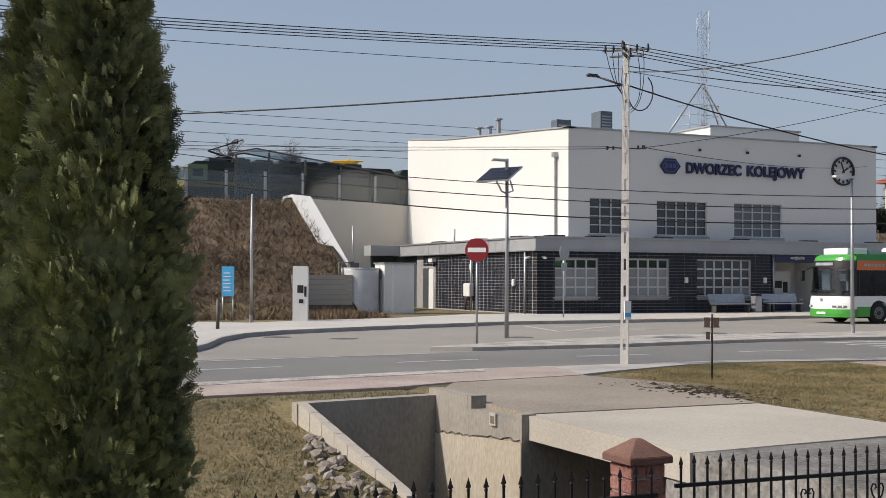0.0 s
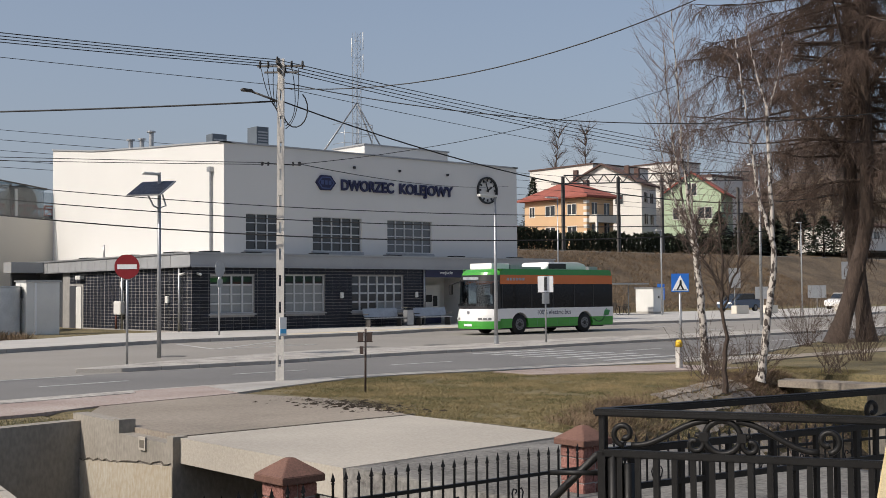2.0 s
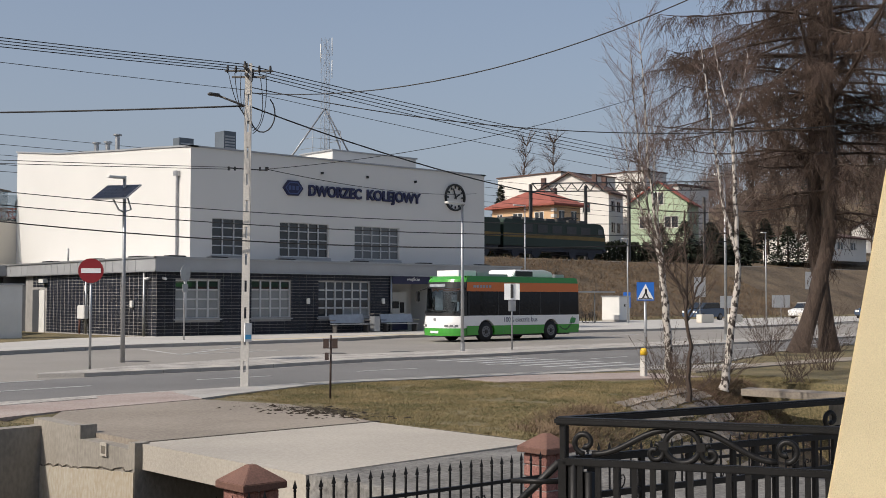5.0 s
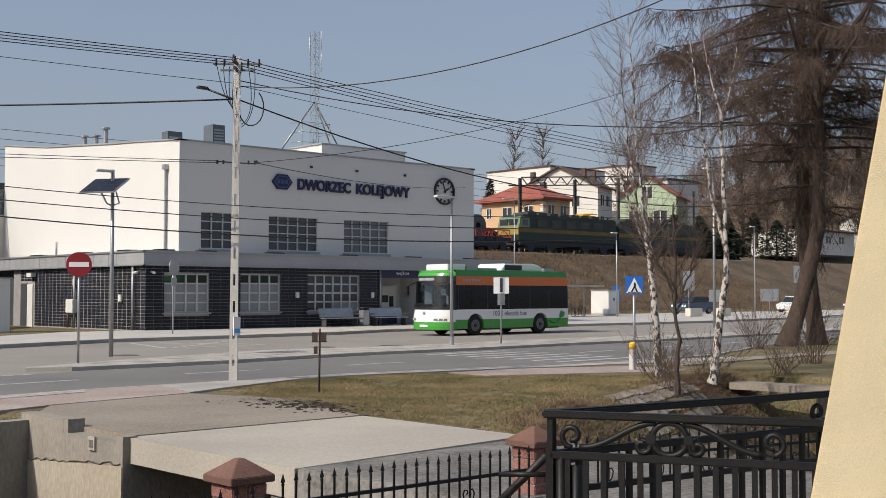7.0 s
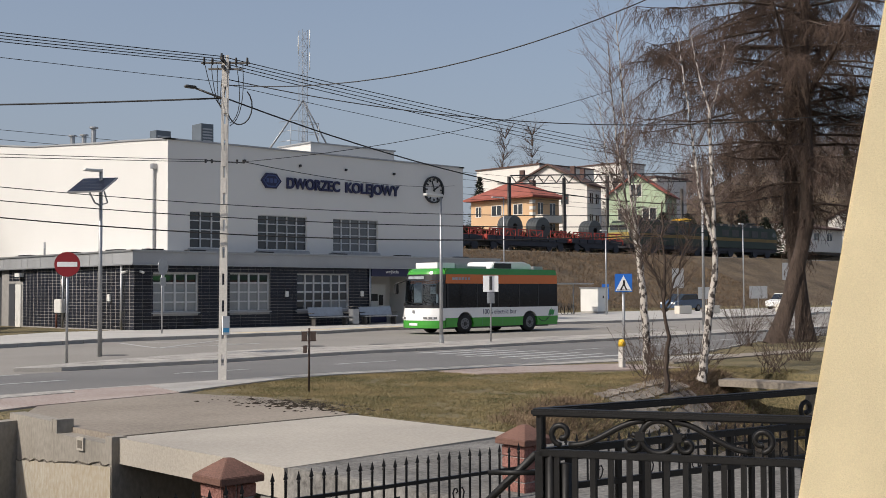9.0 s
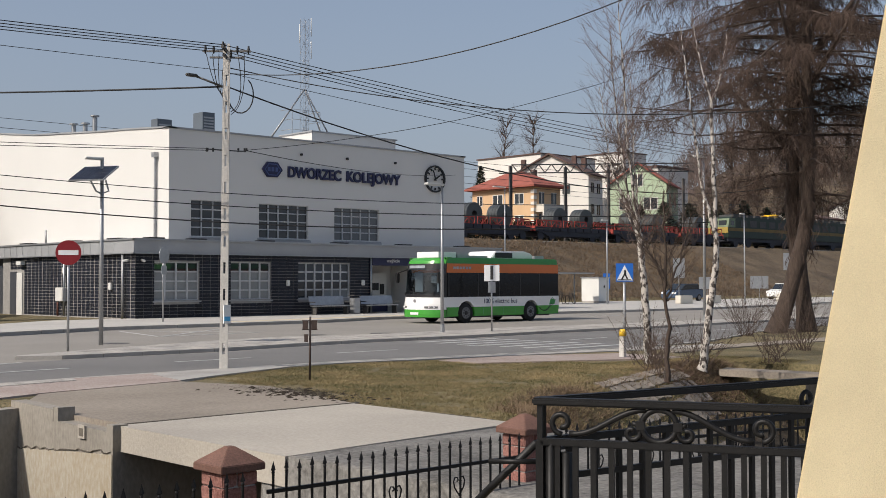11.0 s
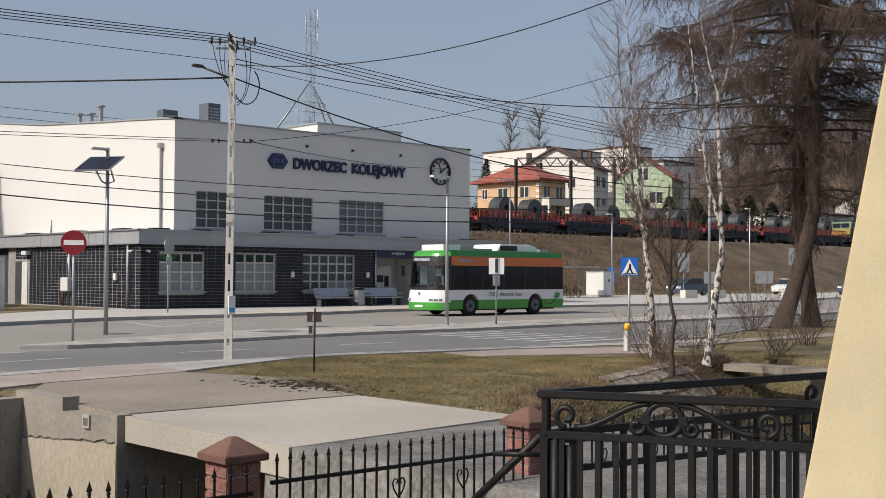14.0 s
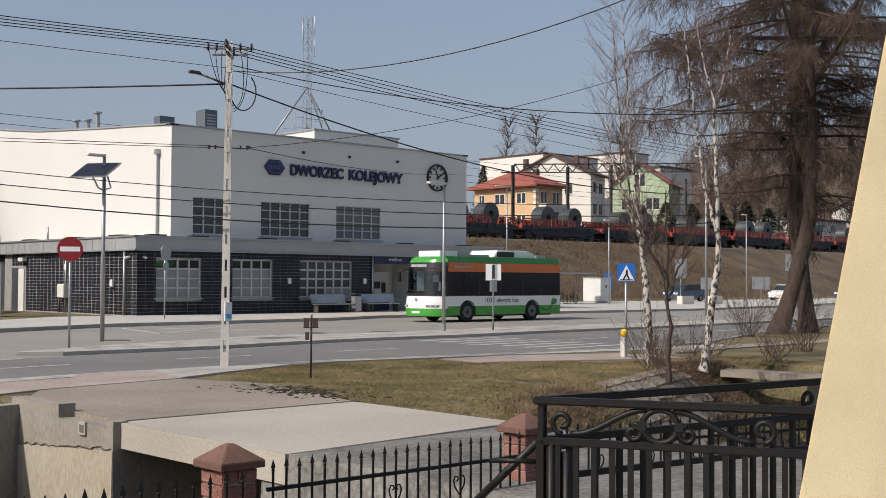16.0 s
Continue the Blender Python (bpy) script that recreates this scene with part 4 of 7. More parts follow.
    boxes("number_plate", [(-0.165, -0.148, 0.95, 1.45, 0.38, 0.48)], PALE, b)
    for y, s in ((-0.22, -1), (W + 0.05, 1)):
        mr = boxes("mirror", [(-0.02, 0.12, y, y + 0.17, 1.75, 2.2)], BLACK, b, bevel=0.03)
        tubes("mirror_arm", [[(0.55, 0.0 if s < 0 else W, 2.35), (0.05, y + 0.08, 2.2)]], 0.025, BLACK, mr)
    bm = bmesh.new()
    prism(bm, disc(1.2, 0.98, 0.075, 16), -0.16, -0.12, "x")
    part("emblem", bm, GALV, b)
    # wheels
    for x in (1.85, 6.05):
        for y in (0.02, W - 0.3):
            bm = bmesh.new()
            tube(bm, [(x, y + 0.02, 0.44), (x, y + 0.28, 0.44)], 0.44, 28)
            wh = part("wheel", bm, RUBBER, b, "black tyre", True, 0.02)
            bm = bmesh.new()
            prism(bm, disc(x, 0.44, 0.25), y + 0.008, y + 0.29, "y")
            rim = part("rim", bm, RIM, wh)
            bm = bmesh.new()
            tube(bm, [(x, y - 0.03, 0.44), (x, y + 0.02, 0.44)], [0.075, 0.11], 14)
            part("hub", bm, BLACK, wh)
            for k in range(8):
                a = math.pi * k / 4
                bm = bmesh.new()
                prism(bm, disc(x + 0.175 * math.cos(a), 0.44 + 0.175 * math.sin(a), 0.03, 8), y + 0.003, y + 0.008, "y")
                part("rim_hole", bm, BLACK, wh)
            boxes("wheel_well", [(x - 0.5, x + 0.5, min(y + 0.3, W - 0.9), min(y + 0.36, W - 0.84), 0.3, 0.95)], BLACK, b)
    boxes("underbody", [(0.4, L - 0.3, 0.35, W - 0.35, 0.22, 0.9)], BLACK, b)
    # roof pods
    bm = bmesh.new()
    prism(bm, [(3.75, 2.86), (4.05, 3.2), (6.0, 3.22), (6.5, 3.1), (6.6, 2.86)], 0.35, W - 0.35, "y")
    pod = part("roof_pod", bm, B_WHITE, b, "white rounded roof pod", bevel=0.04)
    boxes("pod_grille", [(4.02, 5.15, 0.335, 0.36, 2.90, 3.13)], BLACK, pod)
    boxes("roof_box", [(1.75, 2.5, 0.5, W - 0.4, 2.86, 3.08)], GALV, b, "grey roof equipment box", bevel=0.02)
    boxes("roof_box", [(2.5, 3.7, 0.5, W - 0.4, 2.86, 2.98)], FASCIA, b, "low grey roof equipment box", bevel=0.02)
    boxes("roof_box", [(6.75, 7.4, 0.4, W - 0.5, 2.86, 3.02)], GALV, b, "grey roof equipment box", bevel=0.02)
    boxes("roof_box", [(0.62, 1.7, 0.5, W - 0.5, 2.86, 3.12)], B_WHITE, b, "white roof box", bevel=0.02)
    writing("side_lettering", "100% electric bus", 0.3, 0.003, NAVY, pose(2.95, -0.002, 0.85, 90), b, "dark side lettering", 2.15)
    for k in range(6):
        boxes("header_bar", [(1.05 + 0.19 * k, 1.19 + 0.19 * k, -0.002, 0.004, 2.36, 2.47)], CAB_GREY, b)
    tubes("plug_drawing", [[(6.62, -0.002, 0.62), (6.8, -0.002, 0.5), (7.05, -0.002, 0.45), (7.25, -0.002, 0.55), (7.4, -0.002, 0.7), (7.5, -0.002, 0.8)]], 0.018, BLACK, b)
    for k in range(3):
        bm = bmesh.new()
        prism(bm, [(7.3 + 0.12 * k, 0.72), (7.43 + 0.13 * k, 0.76), (7.57 + 0.1 * k, 1.08 - 0.05 * k), (7.4 + 0.12 * k, 0.97)], -0.004, 0.0, "y")
        part("leaf_drawing", bm, B_GREEN_DK, b)
    for y in (0.05, W - 0.2):
        boxes("rear_light", [(L - 0.01, L + 0.02, y, y + 0.15, 0.7, 1.2)], RED_SIGN, b)
    for dx in (0.9, 2.2, 3.0):
        boxes("door_line", [(2.0 + dx, 2.02 + dx, -0.003, 0.004, 0.36, 0.68)], B_GREEN_DK, b)


bus()


# ---- the train ----
def locomotive():
    lo = thing("locomotive", "dark green two-section electric locomotive with yellow band", "locomotive")

    def section(x0, x1, cab_at_start):
        L = x1 - x0
        e0, e1 = (x0 + 0.0, x1 - 0.15)
        prof = [(x0 + 0.1, 1.15), (x1 - 0.1, 1.15), (x1 - 0.1, 3.55), (x1 - 0.35, 3.85), (x0 + 0.8, 3.85), (x0 + 0.3, 3.5), (x0, 2.4)] if cab_at_start else [(x0 + 0.1, 1.15), (x1 - 0.1, 1.15), (x1, 2.4), (x1 - 0.3, 3.5), (x1 - 0.8, 3.85), (x0 + 0.35, 3.85), (x0 + 0.1, 3.55)]
        bm = bmesh.new()
        prism(bm, prof, -1.5, 1.5, "y")
        part("body", bm, L_GREEN, lo, bevel=0.05)
        boxes("stripe", [(x0 + 0.12, x1 - 0.12, -1.515, 1.515, 2.02, 2.42)], L_YEL, lo, "dull yellow band")
        c0, c1 = (x0 - 0.03, x0 + 0.9) if cab_at_start else (x1 - 0.9, x1 + 0.03)
        boxes("cab_band", [(c0, c1, -1.45, 1.45, 1.75, 2.5)], L_CAB if cab_at_start else L_YEL, lo, "yellow cab front")
        if cab_at_start:
            bm = bmesh.new()
            prism(bm, [(x0 - 0.03, 2.5), (x0 + 0.24, 3.6), (x0 + 1.6, 3.6), (x0 + 1.6, 2.5)], -1.525, 1.525, "y")
            part("cab", bm, L_PALE, lo, "pale green cab")
            boxes("cab_window", [(x0 - 0.02, x0 + 0.12, -1.2, -0.1, 2.75, 3.35), (x0 - 0.02, x0 + 0.12, 0.1, 1.2, 2.75, 3.35), (x0 + 0.55, x0 + 1.3, -1.535, -1.5, 2.75, 3.3)], PANE, lo)
        else:
            boxes("cab_window", [(x1 - 0.12, x1 + 0.0, -1.2, -0.1, 2.75, 3.3), (x1 - 0.12, x1, 0.1, 1.2, 2.75, 3.3), (x1 - 1.3, x1 - 0.55, -1.535, -1.5, 2.75, 3.3)], PANE, lo)
        for k in range(5):
            x = x0 + 2.8 + k * (L - 5.5) / 4.6
            boxes("grille", [(x, x + 1.5, -1.53, -1.5, 2.6, 3.4)], L_ROOF, lo)
        for k in range(7):
            x = x0 + 1.8 + k * (L - 4) / 7
            boxes("roof_hatch", [(x, x + 1.3, -1.1, 1.1, 3.84, 4.15)], L_ROOF, lo, bevel=0.05)
        for bxx in (x0 + 3.6, x1 - 3.6):
            bg = boxes("bogie", [(bxx - 2.4, bxx + 2.4, -1.15, 1.15, 0.45, 1.05)], W_BLUE, lo, bevel=0.05)
            for dx in (-1.5, 1.5):
                for y in (-1.25, 1.12):
                    tubes("wheel", [[(bxx + dx, y, 0.6), (bxx + dx, y + 0.13, 0.6)]], 0.6, W_BLUE, bg, n=20, smooth=False)
        boxes("underframe", [(x0 + 0.3, x1 - 0.3, -1.3, 1.3, 0.7, 1.2)], W_BLUE, lo)
        xb = x0 if cab_at_start else x1
        s = -1 if cab_at_start else 1
        for y in (-0.9, 0.9):
            tubes("buffer", [[(xb, y, 1.05), (xb + 0.5 * s, y, 1.05)]], 0.22, W_BLUE, lo, n=12)
    section(0.0, 15.9, True)
    section(16.1, 32.0, False)
    boxes("gangway", [(15.7, 16.3, -0.8, 0.8, 1.2, 3.4)], BLACK, lo)

    def panto(x, raised, material):
        bm = bmesh.new()
        if raised:
            tube(bm, [(x + 1.2, -0.3, 4.2), (x - 0.6, -0.2, 4.75), (x + 1.5, 0.0, 5.5)], 0.06, 6)
            tube(bm, [(x + 1.2, 0.3, 4.2), (x - 0.6, 0.2, 4.75)], 0.05, 6)
            tube(bm, [(x + 1.3, -0.9, 5.45), (x + 1.3, -0.6, 5.58), (x + 1.3, 0.6, 5.58), (x + 1.3, 0.9, 5.45)], 0.05, 6)
            tube(bm, [(x + 1.7, -0.9, 5.45), (x + 1.7, -0.6, 5.58), (x + 1.7, 0.6, 5.58), (x + 1.7, 0.9, 5.45)], 0.05, 6)
        else:
            tube(bm, [(x, -0.5, 4.35), (x + 2.4, -0.5, 4.45)], 0.06, 6)
            tube(bm, [(x, 0.5, 4.35), (x + 2.4, 0.5, 4.45)], 0.06, 6)
            tube(bm, [(x + 1.2, -0.9, 4.5), (x + 1.2, 0.9, 4.5)], 0.05, 6)
        bx(bm, x - 0.2, x + 1.9, -0.7, 0.7, 4.12, 4.25)
        part("pantograph", bm, material, lo, "raised pantograph" if raised else "folded yellow pantograph")
    panto(2.6, True, BLACK)
    panto(11.2, False, YELLOW_P)
    panto(26.2, False, BLACK)
    return lo


def wagon(L, cradles):
    w = thing("coil_wagon", "dark flat wagon with red cradles carrying steel coils", "freight wagon", group="coil wagons of the train")
    bm = bmesh.new()
    prism(bm, [(0, 0.95), (1.2, 0.85), (2.2, 0.45), (L - 2.2, 0.45), (L - 1.2, 0.85), (L, 0.95), (L, 1.35), (0, 1.35)], -1.3, 1.3, "y")
    part("underframe", bm, W_BLUE, w)
    for k in range(int(L / 1.3)):
        boxes("sill_panel", [(0.1 + k * 1.3, 1.2 + k * 1.3, -1.42, -1.3, 1.0, 1.42)], W_BLUE, w)
    for bxx in (2.0, L - 2.0):
        bg = boxes("bogie", [(bxx - 1.4, bxx + 1.4, -1.1, 1.1, 0.4, 0.85)], BLACK, w, bevel=0.04)
        for dx in (-0.9, 0.9):
            for y in (-1.2, 1.07):
                tubes("wheel", [[(bxx + dx, y, 0.46), (bxx + dx, y + 0.13, 0.46)]], 0.46, W_BLUE, bg, n=18, smooth=False)
    for c0, c1 in cradles:
        for y in (-1.35, 1.3):
            bm = bmesh.new()
            bx(bm, c0, c1, y, y + 0.06, 2.05, 2.18)
            bx(bm, c0, c1, y, y + 0.06, 1.38, 1.48)
            k = int((c1 - c0) / 0.68)
            for i in range(k + 1):
                x = c0 + (c1 - c0) * i / k
                tube(bm, [(x, y + 0.03, 1.4), (x, y + 0.03, 2.1)], 0.045, 4)
                if i < k:
                    xn = c0 + (c1 - c0) * (i + 1) / k
                    tube(bm, [(x, y + 0.03, 1.4 if i % 2 else 2.1), (xn, y + 0.03, 2.1 if i % 2 else 1.4)], 0.04, 4)
            part("cradle", bm, W_RED, w, "red lattice cradle")
    for x in (0.0, L - 0.05):
        boxes("end_beam", [(x - 0.05, x + 0.1, -1.35, 1.35, 0.95, 1.5)], W_RED, w)
    for y in (-0.9, 0.9):
        for x in (-0.4, L):
            tubes("buffer", [[(x, y, 1.05), (x + 0.4, y, 1.05)]], 0.2, BLACK, w)
    return w


def coil():
    bm = bmesh.new()
    n = 40
    for r0, r1 in ((1.15, 0.34),):
        ring = []
        for y, r in ((-0.75, r1), (-0.75, r0 - 0.02), (-0.73, r0), (0.73, r0), (0.75, r0 - 0.02), (0.75, r1)):
            ring.append([bm.verts.new((r * math.cos(2 * math.pi * i / n), y, r * math.sin(2 * math.pi * i / n))) for i in range(n)])
        for a, b in zip(ring, ring[1:] + ring[:1]):
            for i in range(n):
                bm.faces.new((a[i], a[(i + 1) % n], b[(i + 1) % n], b[i]))
    ob = part("steel_coil", bm, COIL, None, smooth=False)
    for s in (-0.45, 0.0, 0.45):
        bm = bmesh.new()
        ro, ri = disc(0, 0, 1.162, 40), disc(0, 0, 1.14, 40)
        for k in range(40):
            prism(bm, [ro[k], ro[(k + 1) % 40], ri[(k + 1) % 40], ri[k]], s - 0.02, s + 0.02, "y")
        part("strap", bm, BLACK, ob)
    return tagged(ob, "dark banded coil of sheet steel in a wagon cradle", "steel coil", "coils on the wagons")


LOCO = locomotive()
LEAD = wagon(9.0, ((0.3, 3.4), (3.9, 5.7), (6.2, 8.7)))
WAGON = wagon(12.5, ((0.3, 4.2), (4.6, 6.0), (6.4, 8.4), (9.6, 12.2)))
COIL_OB = coil()
# things of the train with the distance of their origin behind the locomotive's tail
WAGONS = [(LEAD, 9.9), (WAGON, 22.9)] + [(copy_thing(WAGON, Matrix()), 22.9 + 13.05 * k) for k in range(1, 11)]
COILS = [(COIL_OB, 5.1)]
for k in range(11):
    for o in (13.8, 18.15):
        COILS.append((copy_thing(COIL_OB, Matrix()), o + 13.05 * k))


def track():
    bm = bmesh.new()
    for y in (-0.75, 0.75):
        bx(bm, -300, 500, TRACK_Y + y - 0.035, TRACK_Y + y + 0.035, RAIL_Z - 0.15, RAIL_Z)
        bx(bm, -300, 500, TRACK_Y + 4.5 + y - 0.035, TRACK_Y + 4.5 + y + 0.035, RAIL_Z - 0.15, RAIL_Z)
    structure("rails", bm, STEEL_DK, "steel rails of two tracks")
    bm = bmesh.new()
    prism(bm, [(79.6, 5.95), (80.6, 6.08), (90.2, 6.08), (91.5, 5.95)], -300, 500, "x")
    structure("ballast", bm, GRAVEL, "grey track ballast")


track()


# ---- poles, wires, signs and lamps ----
def utility_pole():
    p = thing("utility_pole", "pale concrete utility pole with insulators and lamp arm", "utility pole", pose(13.12, 20.43, 0, 0.25, 0.27))
    bm = bmesh.new()
    H = 6.7
    for s in (-1, 1):
        v = []
        for z, w, d in ((0, 0.056, 0.08), (H, 0.04, 0.055)):
            v += [(s * w - 0.028, -d, z), (s * w + 0.028, -d, z), (s * w + 0.028, d, z), (s * w - 0.028, d, z)]
        q = [bm.verts.new(c) for c in v]
        for f in ((0, 3, 2, 1), (4, 5, 6, 7), (0, 1, 5, 4), (1, 2, 6, 5), (2, 3, 7, 6), (3, 0, 4, 7)):
            bm.faces.new([q[i] for i in f])
    z = 0.0
    while z < H - 0.2:
        w = 0.056 - 0.016 * z / H
        bx(bm, -w, w, 0.012 * z / H - 0.077, 0.077 - 0.012 * z / H, z, z + 0.32)
        z += 0.55
    part("post", bm, POLE_C, p, m=pose(0, 0, 0, 0, 0, -36))
    r, u = Vector((0.73, -0.68, 0)), Vector((0.68, 0.73, 0))
    for zz, w in ((6.55, 0.5), (6.42, 0.35)):
        bm = bmesh.new()
        tube(bm, [u * -w + Vector((0, 0, zz)), u * w + Vector((0, 0, zz))], 0.035, 4)
        tube(bm, [r * -w + Vector((0, 0, zz)), r * w + Vector((0, 0, zz))], 0.024, 4)
        part("crossarm", bm, STEEL_DK, p)
    for dx in (-0.44, -0.27, 0.22, 0.45):
        for d in (r, u):
            bm = bmesh.new()
            tube(bm, [d * dx + Vector((0, 0, 6.5)), d * dx + Vector((0, 0, 6.56)), d * dx + Vector((0, 0, 6.66))], [0.014, 0.03, 0.02], 8)
            part("insulator", bm, BLACK, p)
    for k in range(7):
        a = r * (-0.42 + 0.13 * k) + Vector((0, 0, 6.5))
        e = r * (0.05 if k < 4 else 0.1) + Vector((0, 0, 5.6 - 0.06 * k))
        mid = (a + e) / 2 + r * (0.05 - 0.05 * k + (0.45 if k > 4 else -0.1)) - Vector((0, 0, 0.45))
        pts = [a * (1 - t) ** 2 + mid * 2 * t * (1 - t) + e * t * t for t in (i / 8 for i in range(9))]
        tubes("jumper_wire", [pts], 0.008, CABLE, p, n=4)
    loop = [r * 0.12 + r * (0.26 * math.sin(a) + 0.18) + Vector((0, 0, 5.65 + 0.38 * math.cos(a))) for a in (math.pi * (0.2 + 1.3 * i / 12) for i in range(13))]
    tubes("cable_loop", [loop], 0.014, CABLE, p, n=5)
    arm = boxes("luminaire", [(-0.78, -0.52, 0.22, 0.34, 5.98, 6.04)], STEEL_DK, p, "dark lamp head", bevel=0.02)
    tubes("lamp_arm", [[(-0.05, 0.0, 5.8), (-0.55, 0.28, 6.0)]], 0.022, STEEL_DK, p)
    bm = bmesh.new()
    tube(bm, [(0, 0, 4.5), (-0.3, 0.2, 4.52)], 0.014, 5)
    tube(bm, [(0, 0, 4.5), (0.3, -0.3, 4.48)], 0.014, 5)
    for x in (-0.3, -0.2, 0.2, 0.3):
        tube(bm, [(x, -x * 0.8, 4.47), (x, -x * 0.8, 4.55)], 0.022, 6)
    part("lower_bracket", bm, BLACK, p)
    boxes("notice", [(-0.085, 0.075, -0.13, -0.10, 0.95, 1.33)], PALE, p, "white and blue paper notice")
    boxes("notice_band", [(-0.075, 0.065, -0.134, -0.13, 1.0, 1.09)], CYAN_SIGN, p)


utility_pole()


def cable(p, q, sag, r=0.012, n=28):
    p, q = Vector(p), Vector(q)
    pts = [p.lerp(q, i / n) - Vector((0, 0, sag * 4 * (i / n) * (1 - i / n))) for i in range(n + 1)]
    c = tubes("overhead_cable", [pts], r, CABLE, None, n=4)
    return tagged(c, "black overhead cable strung from the concrete pole", "cable", "overhead cables")


TOP = Vector((13.12, 20.43, 0))
for k in range(4):
    o = Vector((0.25, 0.28, 0)) * (k - 1.5) * 0.6
    cable(TOP + o + Vector((0, 0, 6.62 - 0.01 * k)), (-28, 20.2 + 0.15 * k, 6.93 - 0.012 * k), 0.6 + 0.012 * k, 0.010)
    cable(TOP + o + Vector((0, 0, 6.62 - 0.03 * k)), (58, 27.0 + 0.2 * k, 7.5 - 0.05 * k), 0.55 + 0.04 * k, 0.010)
cable(TOP + Vector((0, 0, 6.15)), (-28, 24, 7.0), 0.35, 0.007)
cable(TOP + Vector((0, 0, 6.12)), (62, 30, 7.0), 0.5, 0.007)
cable(TOP + Vector((0, 0, 5.82)), (-0.85, 33.75, 5.95), 0.2, 0.020)
cable(TOP + Vector((0.1, -0.05, 5.8)), (38.63, 22.03, 5.38), 1.1, 0.017)
cable(TOP + Vector((0.1, 0, 6.1)), (19, 4, 11.1), 1.86, 0.012)
cable(TOP + Vector((0.1, 0, 6.22)), (23.04, 11.08, 5.54), 0.6, 0.011)
# low wires from the bracket
for dz in (0.0, 0.13):
    cable((0.1, 28.3, 4.68 + dz), TOP + Vector((-0.25, 0.2, 4.50 + dz * 0.3)), 0.05, 0.008)
cable(TOP + Vector((0.3, -0.3, 4.5)), (31.26, 32.36, 5.94), 0.2, 0.009)
cable(TOP + Vector((0.3, -0.3, 4.5)), (21.14, 15.81, 6.54), 0.27, 0.008)
# three wires that pass before the station
cable((-0.36, 28.15, 5.35), (22.41, 14.78, 3.54), 0.7, 0.010)
cable((-0.36, 28.15, 5.06), (22.41, 14.78, 3.30), 0.7, 0.012)
cable((-0.36, 28.15, 4.95), (22.41, 14.78, 3.13), 0.9, 0.016)


def lamp_post(x, y, h, arm=0.0, r=0.055):
    p = thing("street_lamp", "slim galvanised street lamp post beside the road", "street lamp", pose(x, y, 0), "street lamps")
    bm = bmesh.new()
    tube(bm, [(0, 0, 0), (0, 0, h)], [r * 1.25, r * 0.75], 10)
    part("post", bm, GALV, p, smooth=True)
    bm = bmesh.new()
    tube(bm, [(0, 0, 0), (0, 0, 0.35)], r * 1.5, 10)
    part("base_sleeve", bm, GALV, p)
    if arm:
        boxes("luminaire", [(-arm, 0.05, -0.1, 0.1, h - 0.02, h + 0.06)], CAB_W, p, "flat white lamp head", bevel=0.02)
    return p


lamp_post(27.12, 28.75, 5.08, 0.75)
lamp_post(11.3, 43.6, 5.0)
lamp_post(42.9, 28.9, 7.2, 0.7)
lamp_post(68.9, 55.0, 6.4, 0.6)
lamp_post(84.5, 53.0, 7.4, 0.6)
lamp_post(66.0, 62.8, 9.2, 1.3)
lamp_post(86, 40.0, 6.8, 0.6)


def solar_lamp():
    p = thing("solar_street_lamp", "galvanised solar street lamp with tilted panel", "solar lamp", pose(14.97, 29.37, 0.1))
    bm = bmesh.new()
    tube(bm, [(0, 0, 0), (0, 0, 5.1)], [0.062, 0.046], 12)
    part("post", bm, GALV, p, smooth=True)
    rr, ff = Vector((0.732, -0.681, 0)), Vector((0.681, 0.732, 0))
    ax = (rr - ff * 0.25).normalized()
    ay = (rr * 0.33 + ff * 0.80 - Vector((0, 0, 0.0)) + Vector((0, 0, 0.45)))
    ay = (ay - ax * ay.dot(ax)).normalized()
    m = Matrix.Translation((-0.27, -0.06, 4.64)) @ Matrix((ax, ay, ax.cross(ay))).transposed().to_4x4()
    bm = bmesh.new()
    bx(bm, -0.52, 0.52, -0.47, 0.47, -0.02, 0.02)
    pan = part("panel_frame", bm, GALV, p, m=m)
    for i in range(9):
        for j in range(4):
            boxes("solar_cell", [(-0.502 + i * 0.1125, -0.403 + i * 0.1125, -0.45 + j * 0.2285, -0.24 + j * 0.2285, 0.02, 0.026)], SOLAR, pan)
    tubes("bracket", [[(0, 0, 4.1), (-0.3, -0.25, 4.15), (-0.5, -0.3, 4.45)], [(0, 0, 4.12), (0.25, 0.1, 4.2), (0.1, 0.0, 4.5)]], 0.025, GALV, p)
    boxes("luminaire", [(-0.5, 0.02, -0.08, 0.08, 5.02, 5.09)], CAB_W, p, "flat lamp head", bevel=0.02)


solar_lamp()


def road_sign(name, label, x, y, h, plate, material, turn=0.0, pole_r=0.032):
    s = thing(name, label, "road sign", pose(x, y, 0.0, 0, 0, turn))
    tubes("post", [[(0, 0, 0), (0, 0, h)]], pole_r, GALV, s, n=8)
    bm = bmesh.new()
    prism(bm, plate, -0.05, -0.038, "y")
    part("plate", bm, material, s)
    return s


